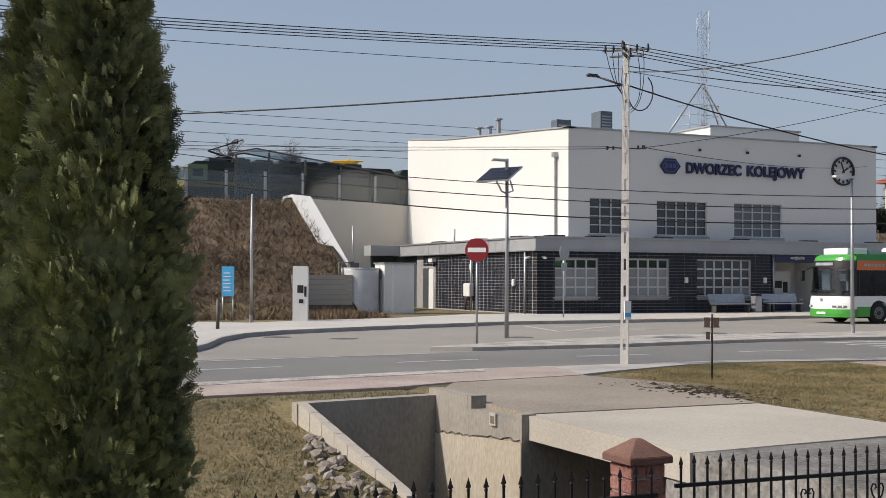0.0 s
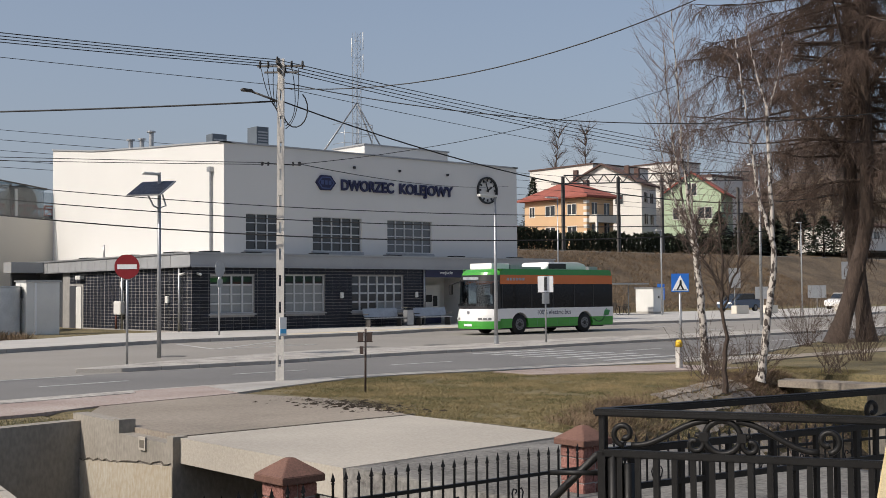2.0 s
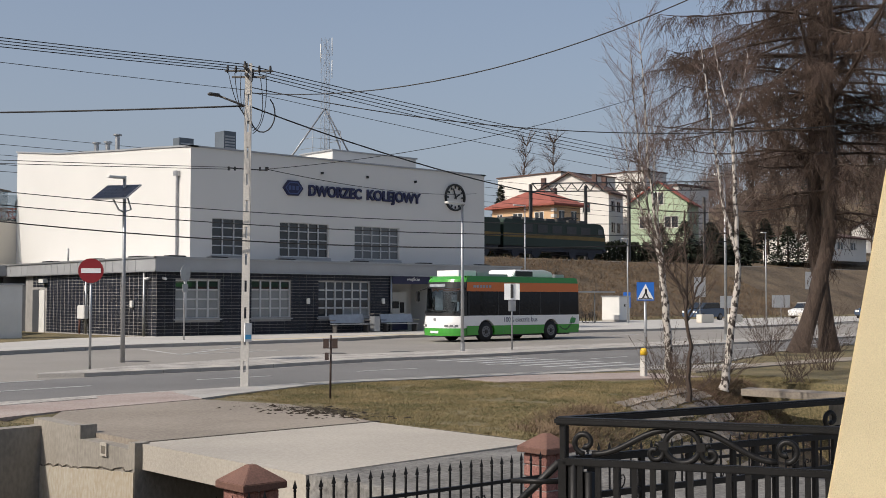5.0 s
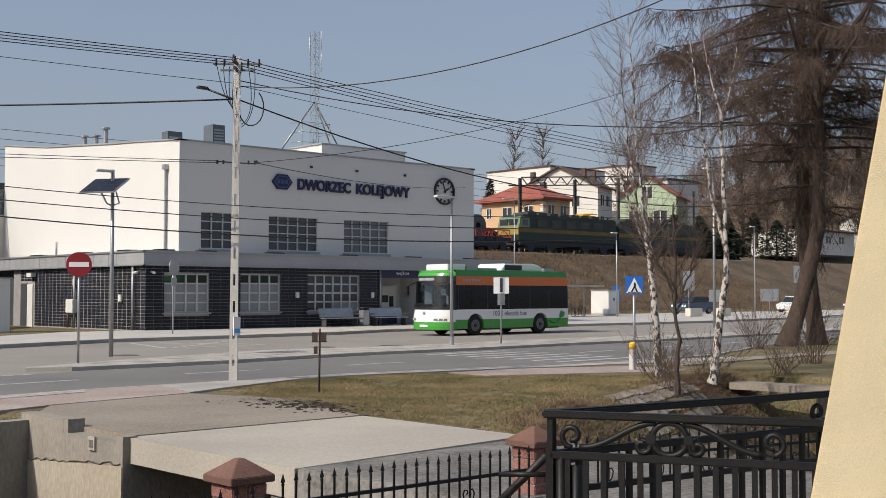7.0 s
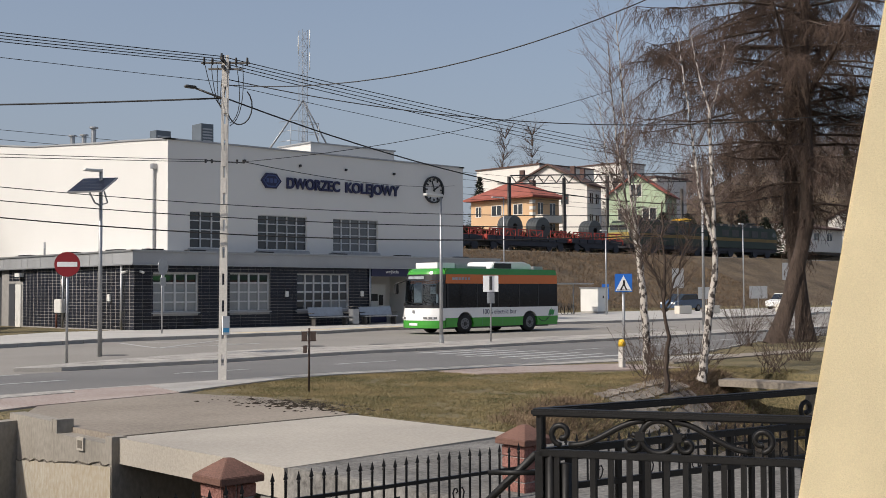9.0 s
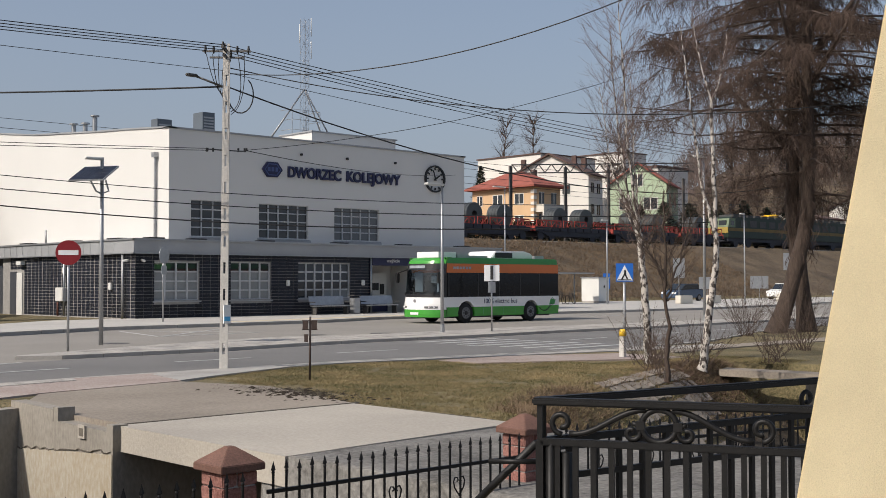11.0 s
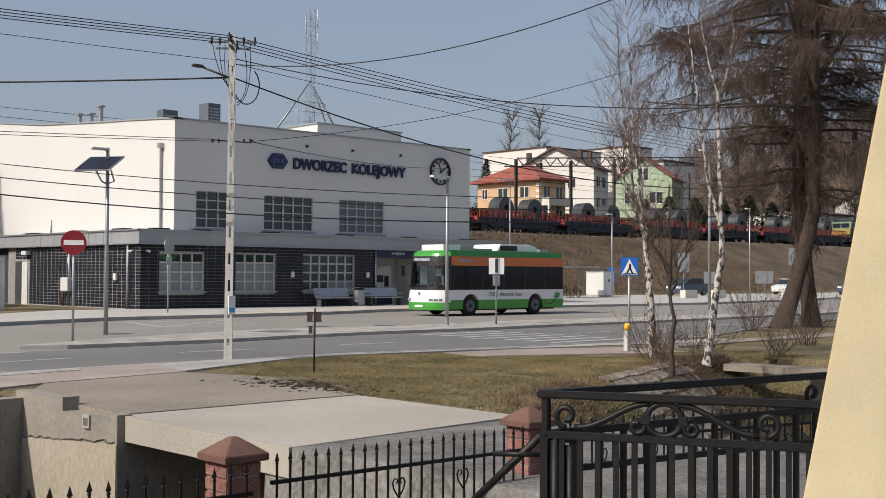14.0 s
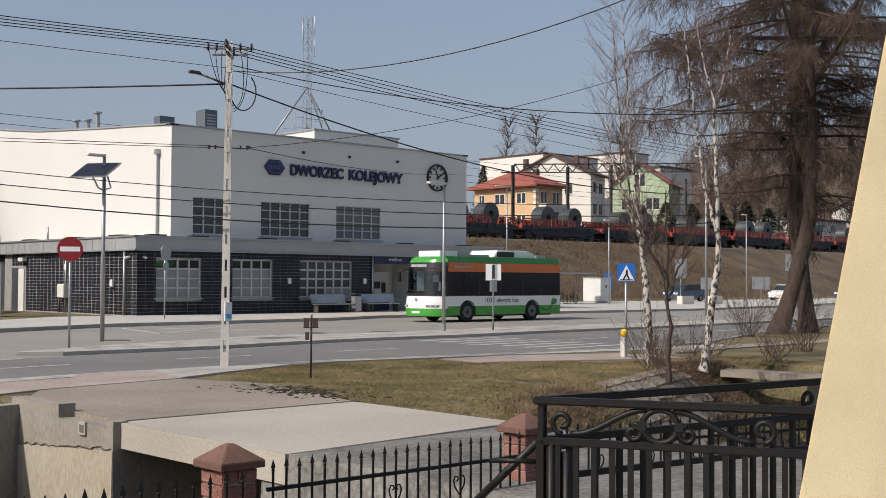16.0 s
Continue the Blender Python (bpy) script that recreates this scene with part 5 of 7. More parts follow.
s = road_sign("no_entry_sign", "round red no-entry sign on a grey post", 13.18, 27.6, 2.8, disc(0, 2.54, 0.31, 36), RED_SIGN, -30)
boxes("white_bar", [(-0.24, 0.24, -0.056, -0.05, 2.48, 2.60)], PALE, s)
s = road_sign("sign_back", "grey round sign seen from behind on a post", 25.36, 44.2, 3.3, disc(0, 2.95, 0.36, 30), GALV, 25)
boxes("small_plate", [(-0.2, 0.2, -0.05, -0.038, 2.15, 2.5)], GALV, s)
s = road_sign("crossing_sign", "blue square pedestrian crossing sign on a leaning post", 23.02, 17.84, 2.0, [(-0.215, 1.79), (0.215, 1.79), (0.215, 2.24), (-0.215, 2.24)], BLUE_SIGN, -42)
bm = bmesh.new()
prism(bm, [(-0.2, 1.82), (0.2, 1.82), (0, 2.2)], -0.056, -0.05, "y")
part("white_triangle", bm, PALE, s)
bm = bmesh.new()
prism(bm, [(-0.02, 1.98), (0.04, 1.98), (0.03, 2.08), (-0.01, 2.08)], -0.062, -0.056, "y")
prism(bm, [(-0.01, 1.98), (0.03, 1.98), (0.09, 1.85), (0.05, 1.85)], -0.062, -0.056, "y")
prism(bm, [(-0.02, 1.98), (0.02, 1.98), (-0.05, 1.85), (-0.09, 1.85)], -0.062, -0.056, "y")
prism(bm, [(-0.16, 1.835), (0.16, 1.835), (0.16, 1.85), (-0.16, 1.85)], -0.062, -0.056, "y")
part("black_symbol", bm, BLACK, s)
s = road_sign("bus_stop_sign", "white bus stop plate on a thin post", 29.27, 28.5, 2.35, [(-0.27, 1.82), (0.27, 1.82), (0.27, 2.39), (-0.27, 2.39)], PALE, -40, 0.028)
boxes("lower_plate", [(-0.13, 0.13, -0.05, -0.038, 1.42, 1.8)], GALV, s)
boxes("symbol", [(-0.05, 0.05, -0.056, -0.05, 1.88, 2.36)], STEEL_DK, s)
for x, y, w, z0, z1 in ((83.5, 56, 1.4, 1.2, 2.2), (90.0, 55, 1.6, 1.2, 2.3), (91.2, 52.8, 1.0, 2.8, 4.3), (92.4, 52.5, 0.8, 1.1, 2.6), (74.5, 52.5, 0.9, 2.1, 3.6), (76.3, 61.0, 0.6, 1.2, 2.5)):
    s = road_sign("notice_board", "pale notice board on posts by the car park", x, y, z1, [(-w / 2, z0), (w / 2, z0), (w / 2, z1), (-w / 2, z1)], BLUE_SIGN if x == 76.3 else GALV, -40)


def marker_post():
    s = thing("marker_post", "dark brown marker post with small plates on the grass", "marker post", pose(12.83, 17.12, -0.02, 0, 0, -38))
    tubes("post", [[(0, 0, 0), (0.01, 0, 1.18)]], 0.02, POST_BROWN, s)
    for x0, x1, z0, z1 in ((-0.13, -0.03, 0.95, 1.1), (0.03, 0.13, 0.95, 1.1), (-0.1, -0.03, 0.72, 0.86)):
        boxes("plate", [(x0, x1, -0.045, -0.03, z0, z1)], POST_BROWN, s)
    for q in ((-0.14, 0.14, -0.03, -0.02, 1.1, 1.115), (-0.14, 0.14, -0.03, -0.02, 0.935, 0.95)):
        boxes("plate_rail", [q], POST_BROWN, s)


marker_post()
b = thing("bollard", "grey concrete bollard with yellow rounded cap", "bollard", pose(21.8, 16.95, 0))
boxes("shaft", [(-0.065, 0.065, -0.065, 0.065, 0, 0.52)], POLE_C, b, bevel=0.015)
bm = bmesh.new()
tube(bm, [(0, 0, 0.52), (0, 0, 0.62), (0, 0, 0.66), (0, 0, 0.68)], [0.085, 0.085, 0.07, 0.04], 10)
part("cap", bm, YELLOW_P, b, "yellow cap", True)


# ---- station forecourt ----
def bench(x, y):
    b = thing("station_bench", "grey metal bench with slatted back at the station wall", "bench", pose(x, y, 0.12), "station benches")
    boxes("seat", [(0, 2.3, -0.42, 0.0, 0.42, 0.47)], GALV, b, bevel=0.01)
    bm = bmesh.new()
    prism(bm, [(0.02, 0.5), (0.05, 0.5), (0.2, 0.95), (0.17, 0.95)], 0.02, 2.28, "x")
    part("backrest", bm, GALV, b, bevel=0.01)
    for x0 in (0.1, 2.15):
        boxes("leg", [(x0, x0 + 0.06, -0.4, 0.0, 0, 0.42)], STEEL_DK, b)
    for x0 in (-0.04, 2.28):
        boxes("armrest", [(x0, x0 + 0.06, -0.42, 0.05, 0.62, 0.66)], STEEL_DK, b)


bench(36.2, 48.3)
bench(39.6, 48.3)
b = thing("litter_bin", "grey metal litter bin between the benches", "litter bin", pose(39.0, 48.1, 0.12))
boxes("body", [(-0.22, 0.22, -0.2, 0.2, 0.05, 0.85)], GALV, b, bevel=0.03)
boxes("hood", [(-0.25, 0.25, -0.23, 0.23, 0.95, 1.0)], STEEL_DK, b)
tubes("stay", [[(-0.2, 0, 0.8), (-0.2, 0, 1.0)], [(0.2, 0, 0.8), (0.2, 0, 1.0)]], 0.02, STEEL_DK, b)


def cistern():
    c = thing("steel_tank", "round corrugated galvanised steel tank on the grass", "tank", pose(19.25, 53.4, 0.05))
    bm = bmesh.new()
    pts, rad = [], []
    for k in range(29):
        pts.append((0, 0, 2.2 * k / 28))
        rad.append(0.95 + (0.012 if k % 2 else 0))
    tube(bm, pts, rad, 32)
    part("shell", bm, TANK_ZINC, c, smooth=True)
    bm = bmesh.new()
    tube(bm, [(0, 0, 2.2), (0, 0, 2.26)], 0.98, 32)
    part("lid", bm, TANK_ZINC, c)
    tubes("mast", [[(-0.35, 0, 2.2), (-0.35, 0, 4.3)]], 0.05, GALV, c)
    tubes("pipe", [[(-1.1, -0.2, 0), (-1.1, -0.2, 2.5), (-0.4, -0.2, 2.5), (-0.4, -0.1, 2.2)]], 0.06, STEEL_DK, c)
    boxes("valve_box", [(-0.55, -0.1, -0.2, 0.2, 2.26, 2.5)], STEEL_DK, c)
    k = thing("service_kiosk", "white and grey steel service kiosk beside the tank", "cabinet", pose(20.2, 52.5, 0.05))
    boxes("body", [(0.0, 1.55, 0.0, 1.3, 0, 2.45)], CAB_W, k)
    boxes("side_panel", [(0.45, 1.54, -0.03, 0.0, 0.05, 2.4)], CAB_W, k)
    boxes("roof_plate", [(-0.06, 1.62, -0.08, 1.36, 2.45, 2.52)], GALV, k)
    boxes("door_post", [(0.38, 0.46, -0.06, 0.0, 0.0, 2.4)], PALE, k)
    boxes("vent_plate", [(-0.02, 0.0, 0.3, 0.9, 1.7, 2.1)], GALV, k)


cistern()
k = thing("ticket_kiosk", "white parking ticket machine with sloping hood", "ticket machine", pose(13.45, 44.2, 0.06, 0, 0, -20))
bm = bmesh.new()
prism(bm, [(-0.3, 0), (0.3, 0), (0.3, 2.0), (0.45, 2.15), (-0.32, 2.2)], -0.3, 0.3, "x")
part("body", bm, CAB_W, k, bevel=0.015)
boxes("screen", [(-0.12, 0.12, -0.32, -0.3, 1.15, 1.45), (0.15, 0.24, -0.32, -0.3, 1.0, 1.4), (-0.05, 0.12, -0.32, -0.3, 0.75, 0.9)], BLACK, k)
boxes("badge", [(-0.31, -0.302, -0.2, 0.0, 0.9, 1.1)], RED_SIGN, k)
boxes("badge_lower", [(-0.31, -0.302, -0.2, 0.0, 0.72, 0.88)], BLUE_SIGN, k)
k = thing("blue_notice_board", "bright blue upright notice board on two posts", "notice board", pose(10.85, 45.5, 0.06, 0, 0, -20))
boxes("board", [(-0.24, 0.24, -0.04, 0.0, 1.0, 2.18)], CYAN_SIGN, k)
boxes("text_bar", [(-0.17, 0.12 - 0.03 * (i % 2), -0.046, -0.04, 1.2 + 0.14 * i, 1.24 + 0.14 * i) for i in range(6)], PALE, k)
tubes("leg", [[(-0.2, 0.02, 0), (-0.2, 0.02, 1.1)], [(0.2, 0.02, 0), (0.2, 0.02, 1.1)]], 0.03, GALV, k)
k = thing("dark_post", "short dark steel guard post on the pavement", "guard post", pose(8.6, 37.5, 0.12))
tubes("post", [[(0, 0, 0), (0, 0, 0.95)]], 0.06, STEEL_DK, k)

# covers and road paint
for x, y in ((9.6, 34.0), (11.2, 32.5), (16.5, 31.5), (24.0, 31.8), (26.5, 31.2)):
    bm = bmesh.new()
    prism(bm, disc(x, y, 0.42, 20), 0.0, 0.006)
    tagged(structure("drain_cover", bm, STEEL_DK, "dark iron drain cover in the asphalt"))


def paint(name, pts, w, z=0.006):
    bm = bmesh.new()
    for (x0, y0), (x1, y1) in zip(pts, pts[1:]):
        d = Vector((x1 - x0, y1 - y0))
        s = Vector((-d.y, d.x)).normalized() * w / 2
        a, b = Vector((x0, y0)), Vector((x1, y1))
        prism(bm, [a - s, b - s, b + s, a + s], z - 0.003, z + 0.002)
    structure(name, bm, LINE, "worn white road paint")


paint("hatch_line", [(20.7, 39.1), (19.6, 34.4), (24.6, 38.5), (25.4, 39.1)], 0.13)
paint("hatch_line", [(19.6, 34.4), (23.9, 34.9)], 0.13)
paint("hatch_line", [(24.0, 34.9), (21.5, 38.6)], 0.12)
for k in range(16):
    x = -14 + k * 4.6
    y = lerp_line([(-40, 18), (4, 22.2), (12, 23.1), (26, 23.2), (40, 24.6), (80, 28)], x)
    y2 = lerp_line([(-40, 18), (4, 22.2), (12, 23.1), (26, 23.2), (40, 24.6), (80, 28)], x + 2)
    paint("lane_dash", [(x, y), (x + 2.0, y2)], 0.12, 0.009)
for k in range(7):
    y = 20.5 + k * 0.85
    paint("crossing_bar", [(23.2, y), (26.6, y + 0.05)], 0.24, 0.009)
paint("edge_line", [(4, 24.4), (11, 25.3)], 0.12, 0.009)
for x, y in ((45, 33.5), (47, 38.5), (58, 36), (66, 38)):
    paint("lane_dash", [(x, y), (x + 2.6, y + 0.3)], 0.14)


# ---- car park and far side ----
k = thing("switch_cabinet", "white roadside switch cabinet on a plinth", "cabinet", pose(72.6, 58.8, 0.12, 0, 0, 0))
boxes("body", [(0, 1.3, 0, 1.8, 0.15, 2.0)], CAB_W, k, bevel=0.02)
boxes("lid", [(-0.06, 1.36, -0.06, 1.86, 2.0, 2.08)], GALV, k)
boxes("plinth", [(0.02, 1.28, 0.02, 1.78, 0, 0.15)], KERB, k)
boxes("lock", [(0.6, 0.75, -0.02, 0.0, 1.2, 1.4)], BLACK, k)


def shelter_bikes():
    s = thing("bicycle_shelter", "open bicycle shelter with thin grey roof", "shelter", pose(64.5, 57.5, 0.12))
    boxes("roof", [(0, 6.0, 0, 2.2, 2.3, 2.4)], GALV, s)
    for x in (0.2, 3.0, 5.8):
        tubes("post", [[(x, 1.9, 0), (x, 1.9, 2.3)]], 0.05, GALV, s)
    for x in (0.8, 2.0, 3.2):
        c = thing("bicycle", "bicycle leaning in the open shelter", "bicycle", pose(64.5 + x, 57.9, 0.12, 0, 0, 10), "parked bicycles")
        bm = bmesh.new()
        for cx in (0, 1.0):
            tube(bm, [(cx + 0.33 * math.cos(a), 0, 0.34 + 0.33 * math.sin(a)) for a in (2 * math.pi * i / 18 for i in range(19))], 0.025, 4, False)
        part("wheels", bm, RUBBER, c)
        tubes("frame", [[(0, 0, 0.34), (0.35, 0, 0.75), (0.8, 0, 0.8), (1.0, 0, 0.34)], [(0.35, 0, 0.9), (0.45, 0, 0.35), (0.8, 0, 0.8), (0.78, 0.2, 1.0)]], 0.025, STEEL_DK, c)


shelter_bikes()


def car(x, y, turn, paint_m, label):
    c = thing("parked_car", label, "car", pose(x, y, 0.1, 0, 0, turn), "parked cars")
    bm = bmesh.new()
    prism(bm, [(0.05, 0.3), (4.1, 0.3), (4.2, 0.8), (4.05, 1.0), (3.0, 1.05), (1.0, 1.0), (0.0, 0.8)], 0, 1.7, "y")
    part("body", bm, paint_m, c, bevel=0.05)
    bm = bmesh.new()
    prism(bm, [(0.85, 1.0), (1.5, 1.48), (3.4, 1.5), (4.0, 1.02)], 0.1, 1.6, "y")
    part("cabin", bm, PANE, c, "dark glazed cabin", bevel=0.05)
    boxes("roof", [(1.5, 3.4, 0.12, 1.58, 1.47, 1.53)], paint_m, c)
    for wx in (0.8, 3.35):
        for wy in (-0.02, 1.52):
            bm = bmesh.new()
            tube(bm, [(wx, wy, 0.31), (wx, wy + 0.2, 0.31)], 0.31, 18)
            w = part("wheel", bm, RUBBER, c, "black tyre")
            bm = bmesh.new()
            prism(bm, disc(wx, 0.31, 0.19, 14), wy - 0.01, wy + 0.21, "y")
            part("rim", bm, RIM, w)
    for hy in (0.1, 1.2):
        boxes("headlight", [(-0.01, 0.1, hy, hy + 0.4, 0.65, 0.82)], PALE, c)


car(83.4, 59.0, 0, CAR_BLUE, "slate blue hatchback parked below the embankment")
car(98, 57.5, 0, B_WHITE, "white car parked beyond the larch")
car(104, 54, 0, CAR_BLUE, "dark blue car parked beyond the larch")
for x, y in ((74.0, 52.0), (77.0, 51.4), (86.0, 50.5), (88.0, 50.3)):
    k = boxes("concrete_block", [(x, x + 1.6, y, y + 0.5, 0.12, 0.75)], CREAM, None, bevel=0.03)
    tagged(k, "pale concrete planter block on the pavement", "planter block", "planter blocks")


# ---- railway portals and wires ----
def portals():
    p = thing("catenary_portal", "steel lattice catenary portal over the tracks", "catenary portal")
    for x, y, h in ((93.4, 88.0, 14.6), (102.65, 88.0, 15.1), (110.6, 88.0, 15.9), (126, 88, 15.2)):
        bm = bmesh.new()
        for d in (-0.13, 0.13):
            bx(bm, x + d - 0.07, x + d + 0.07, y - 0.1, y + 0.1, 5.9, h)
        z = 6.4
        while z < h:
            bx(bm, x - 0.13, x + 0.13, y - 0.05, y + 0.05, z, z + 0.08)
            z += 0.9
        part("mast", bm, STEEL_DK, p)
    bm = bmesh.new()
    for x0, x1 in ((93.6, 130),):
        tube(bm, [(x0 - 2, 88, 13.7), (x1, 88, 16.4)], 0.09, 4)
        tube(bm, [(x0, 88, 14.75), (x1, 88, 17.5)], 0.09, 4)
        k = int((x1 - x0) / 1.1)
        for i in range(k):
            xa, xb = x0 + i * 1.1, x0 + (i + 1) * 1.1
            za, zb = 13.85 + (xa - x0) * 0.0735, 13.85 + (xb - x0) * 0.0735
            tube(bm, [(xa, 88, za if i % 2 else za + 0.95), (xb, 88, zb + 0.95 if i % 2 else zb)], 0.06, 4)
    part("truss", bm, STEEL_DK, p)
    for y, z in ((83, 11.75), (83, 13.2), (87.5, 11.75), (87.5, 13.0), (85, 14.2)):
        c = tubes("catenary_wire", [[(-220, y, z), (20, y, z - 0.2), (93, y, z), (150, y, z), (320, y, z)]], 0.022, CABLE, None, n=4)
        tagged(c, "thin overhead catenary wire along the tracks", "wire", "catenary wires")


portals()


# ---- houses beyond the tracks ----
def house(label, x0, x1, y0, y1, z0, ez, az, wall, roof, gable="x", windows_x=(), windows_y=(), over=0.5, chimneys=()):
    h = thing("house", label, "house")
    boxes("wall", [(x0, x1, y0, y1, z0, ez)], wall, h)
    xm, ym = (x0 + x1) / 2, (y0 + y1) / 2
    bm = bmesh.new()
    if gable == "hip":
        e = [bm.verts.new(c) for c in ((x0 - over, y0 - over, ez), (x1 + over, y0 - over, ez), (x1 + over, y1 + over, ez), (x0 - over, y1 + over, ez))]
        f = [bm.verts.new(c) for c in ((x0 - over, y0 - over, ez + 0.25), (x1 + over, y0 - over, ez + 0.25), (x1 + over, y1 + over, ez + 0.25), (x0 - over, y1 + over, ez + 0.25))]
        a, b = bm.verts.new((xm, ym - 1.5, az)), bm.verts.new((xm, ym + 1.5, az))
        bm.faces.new(e)
        for i in range(4):
            bm.faces.new((e[i], e[(i + 1) % 4], f[(i + 1) % 4], f[i]))
        bm.faces.new((f[0], f[1], a))
        bm.faces.new((f[1], f[2], b, a))
        bm.faces.new((f[2], f[3], b))
        bm.faces.new((f[3], f[0], a, b))
        part("roof", bm, roof, h)
    elif gable == "x":
        prism(bm, [(y0, ez), (y1, ez), (ym, az)], x0, x1, "x")
        part("gable", bm, wall, h)
        for s in (-1, 1):
            bm = bmesh.new()
            ye = y0 - over if s < 0 else y1 + over
            ze = ez - (az - ez) * over / (y1 - y0) * 2
            prism(bm, [(ye, ze), (ym, az + 0.02), (ym, az + 0.27), (ye, ze + 0.25)], x0 - over, x1 + over, "x")
            part("roof", bm, roof, h)
    else:
        bx(bm, x0 - 0.2, x1 + 0.2, y0 - 0.2, y1 + 0.2, ez, az)
        part("roof", bm, roof, h)
    for y, z, w, t in windows_x:
        wn_ = boxes("window", [(x0 - 0.03, x0, y, y + w, z, z + t)], PANE, h)
        boxes("window_frame", [(x0 - 0.06, x0 - 0.03, y - 0.08, y + w + 0.08, z - 0.1, z), (x0 - 0.06, x0 - 0.03, y - 0.08, y + w + 0.08, z + t, z + t + 0.08), (x0 - 0.06, x0 - 0.03, y - 0.08, y, z, z + t), (x0 - 0.06, x0 - 0.03, y + w, y + w + 0.08, z, z + t), (x0 - 0.06, x0 - 0.03, y + w / 2 - 0.06, y + w / 2 + 0.06, z, z + t)], HOUSE_W, wn_)
    for x, z, w, t in windows_y:
        wn_ = boxes("window", [(x, x + w, y0 - 0.03, y0, z, z + t)], PANE, h)
        boxes("window_frame", [(x - 0.08, x + w + 0.08, y0 - 0.06, y0 - 0.03, z - 0.1, z), (x - 0.08, x + w + 0.08, y0 - 0.06, y0 - 0.03, z + t, z + t + 0.08), (x + w / 2 - 0.06, x + w / 2 + 0.06, y0 - 0.06, y0 - 0.03, z, z + t)], HOUSE_W, wn_)
    for x, y, z in chimneys:
        boxes("chimney", [(x - 0.28, x + 0.28, y - 0.35, y + 0.35, z - 2.8, z - 0.7)], CLAY_DK, h)
    return h


hh = house("apricot two-storey house with red hipped roof", 112, 117.2, 101.4, 112.7, 6, 14.2, 16.6, ORANGE_R, CLAY, "hip",
           [(103.2, 12.1, 1.5, 1.3), (107.0, 12.1, 1.7, 1.3), (103.2, 9.2, 1.5, 1.3), (107.0, 9.2, 1.7, 1.3), (110.8, 12.1, 0.9, 1.3)], [(113.0, 12.0, 1.0, 1.5), (115.4, 12.0, 1.0, 1.5), (113.0, 9.2, 1.0, 1.5), (115.4, 9.0, 1.0, 2.0)], 0.8, [(116, 105, 17.6)])
boxes("balcony", [(112.4, 117.1, 100.0, 101.4, 10.9, 11.9)], CREAM, hh)
for x in (112.4, 116.85):
    boxes("balcony_post", [(x, x + 0.25, 100.0, 100.25, 6, 10.9)], HOUSE_W, hh)
for i in range(9):
    boxes("quoin", [(111.94, 112.5, 101.34, 101.9, 7 + 0.8 * i, 7.45 + 0.8 * i)], HOUSE_W, hh)
house("small shed with red roof beside the apricot house", 104, 110, 111, 117, 6, 10.2, 11.6, ORANGE_R, CLAY, "hip")
wh = house("white gabled house with brown tiled roof", 132, 138.4, 110.1, 122.4, 8, 17.9, 21.0, HOUSE_W, CLAY_DK, "x",
      [(113.0, 15, 1.2, 1.4), (116, 12, 1.2, 1.4)], [(133.2, 15.2, 1.3, 1.5), (135.8, 15.2, 1.3, 1.5), (133.2, 12, 1.3, 1.5), (135.8, 12, 1.3, 1.5)], 0.5, [(135.5, 113.6, 21.8), (136.5, 112.4, 21.4), (133.2, 121, 21.3)])
wh.matrix_world = Matrix.Translation((132, 116.2, 0)) @ Matrix.Rotation(math.radians(20), 4, "Z") @ Matrix.Translation((-132, -116.2, 0))
house("long white flat-roofed block", 142, 156, 127.0, 141.5, 9, 22.8, 23.0, HOUSE_W, CLAY_DK, "flat", [], [], 0.2, [(150, 138, 24.2)])
house("tall white rendered house with dark roof", 163.3, 170, 126.7, 137, 9, 24.6, 24.8, HOUSE_W, CLAY_DK, "flat", [], [(164.4, 20, 1.3, 1.5), (167.2, 20, 1.3, 1.5)], 0.3, [(166, 133, 26.0)])
gh = house("pale green gabled house with red roof", 129.2, 138.5, 93.7, 101.5, 7, 15.3, 18.0, GREEN_R, CLAY, "x", [(97.0, 15.0, 1.4, 1.6), (95.0, 11.8, 1.8, 1.5), (98.6, 11.8, 1.6, 1.5)], [(131, 12.5, 1.4, 1.5), (135, 12.5, 1.4, 1.5)], 0.45)
gh.matrix_world = Matrix.Translation((129.2, 97.4, 0)) @ Matrix.Rotation(math.radians(26), 4, "Z") @ Matrix.Translation((-129.2, -97.4, 0))
house("white rendered house behind the green one", 157.5, 166, 115, 121, 9, 20.7, 21.1, HOUSE_W, CLAY_DK, "flat")
house("low white house among trees on the hill", 165, 176, 92, 104, 8, 11.6, 12.8, HOUSE_W, CLAY_DK, "x", [], [(167, 9.8, 1.5, 1.1), (171, 9.8, 1.5, 1.1)])
house("grey-white house among trees on the hill", 190, 202, 92, 102, 10, 14.5, 16.5, HOUSE_W, CLAY_DK, "x", [], [(193, 12, 1.5, 1.3)])


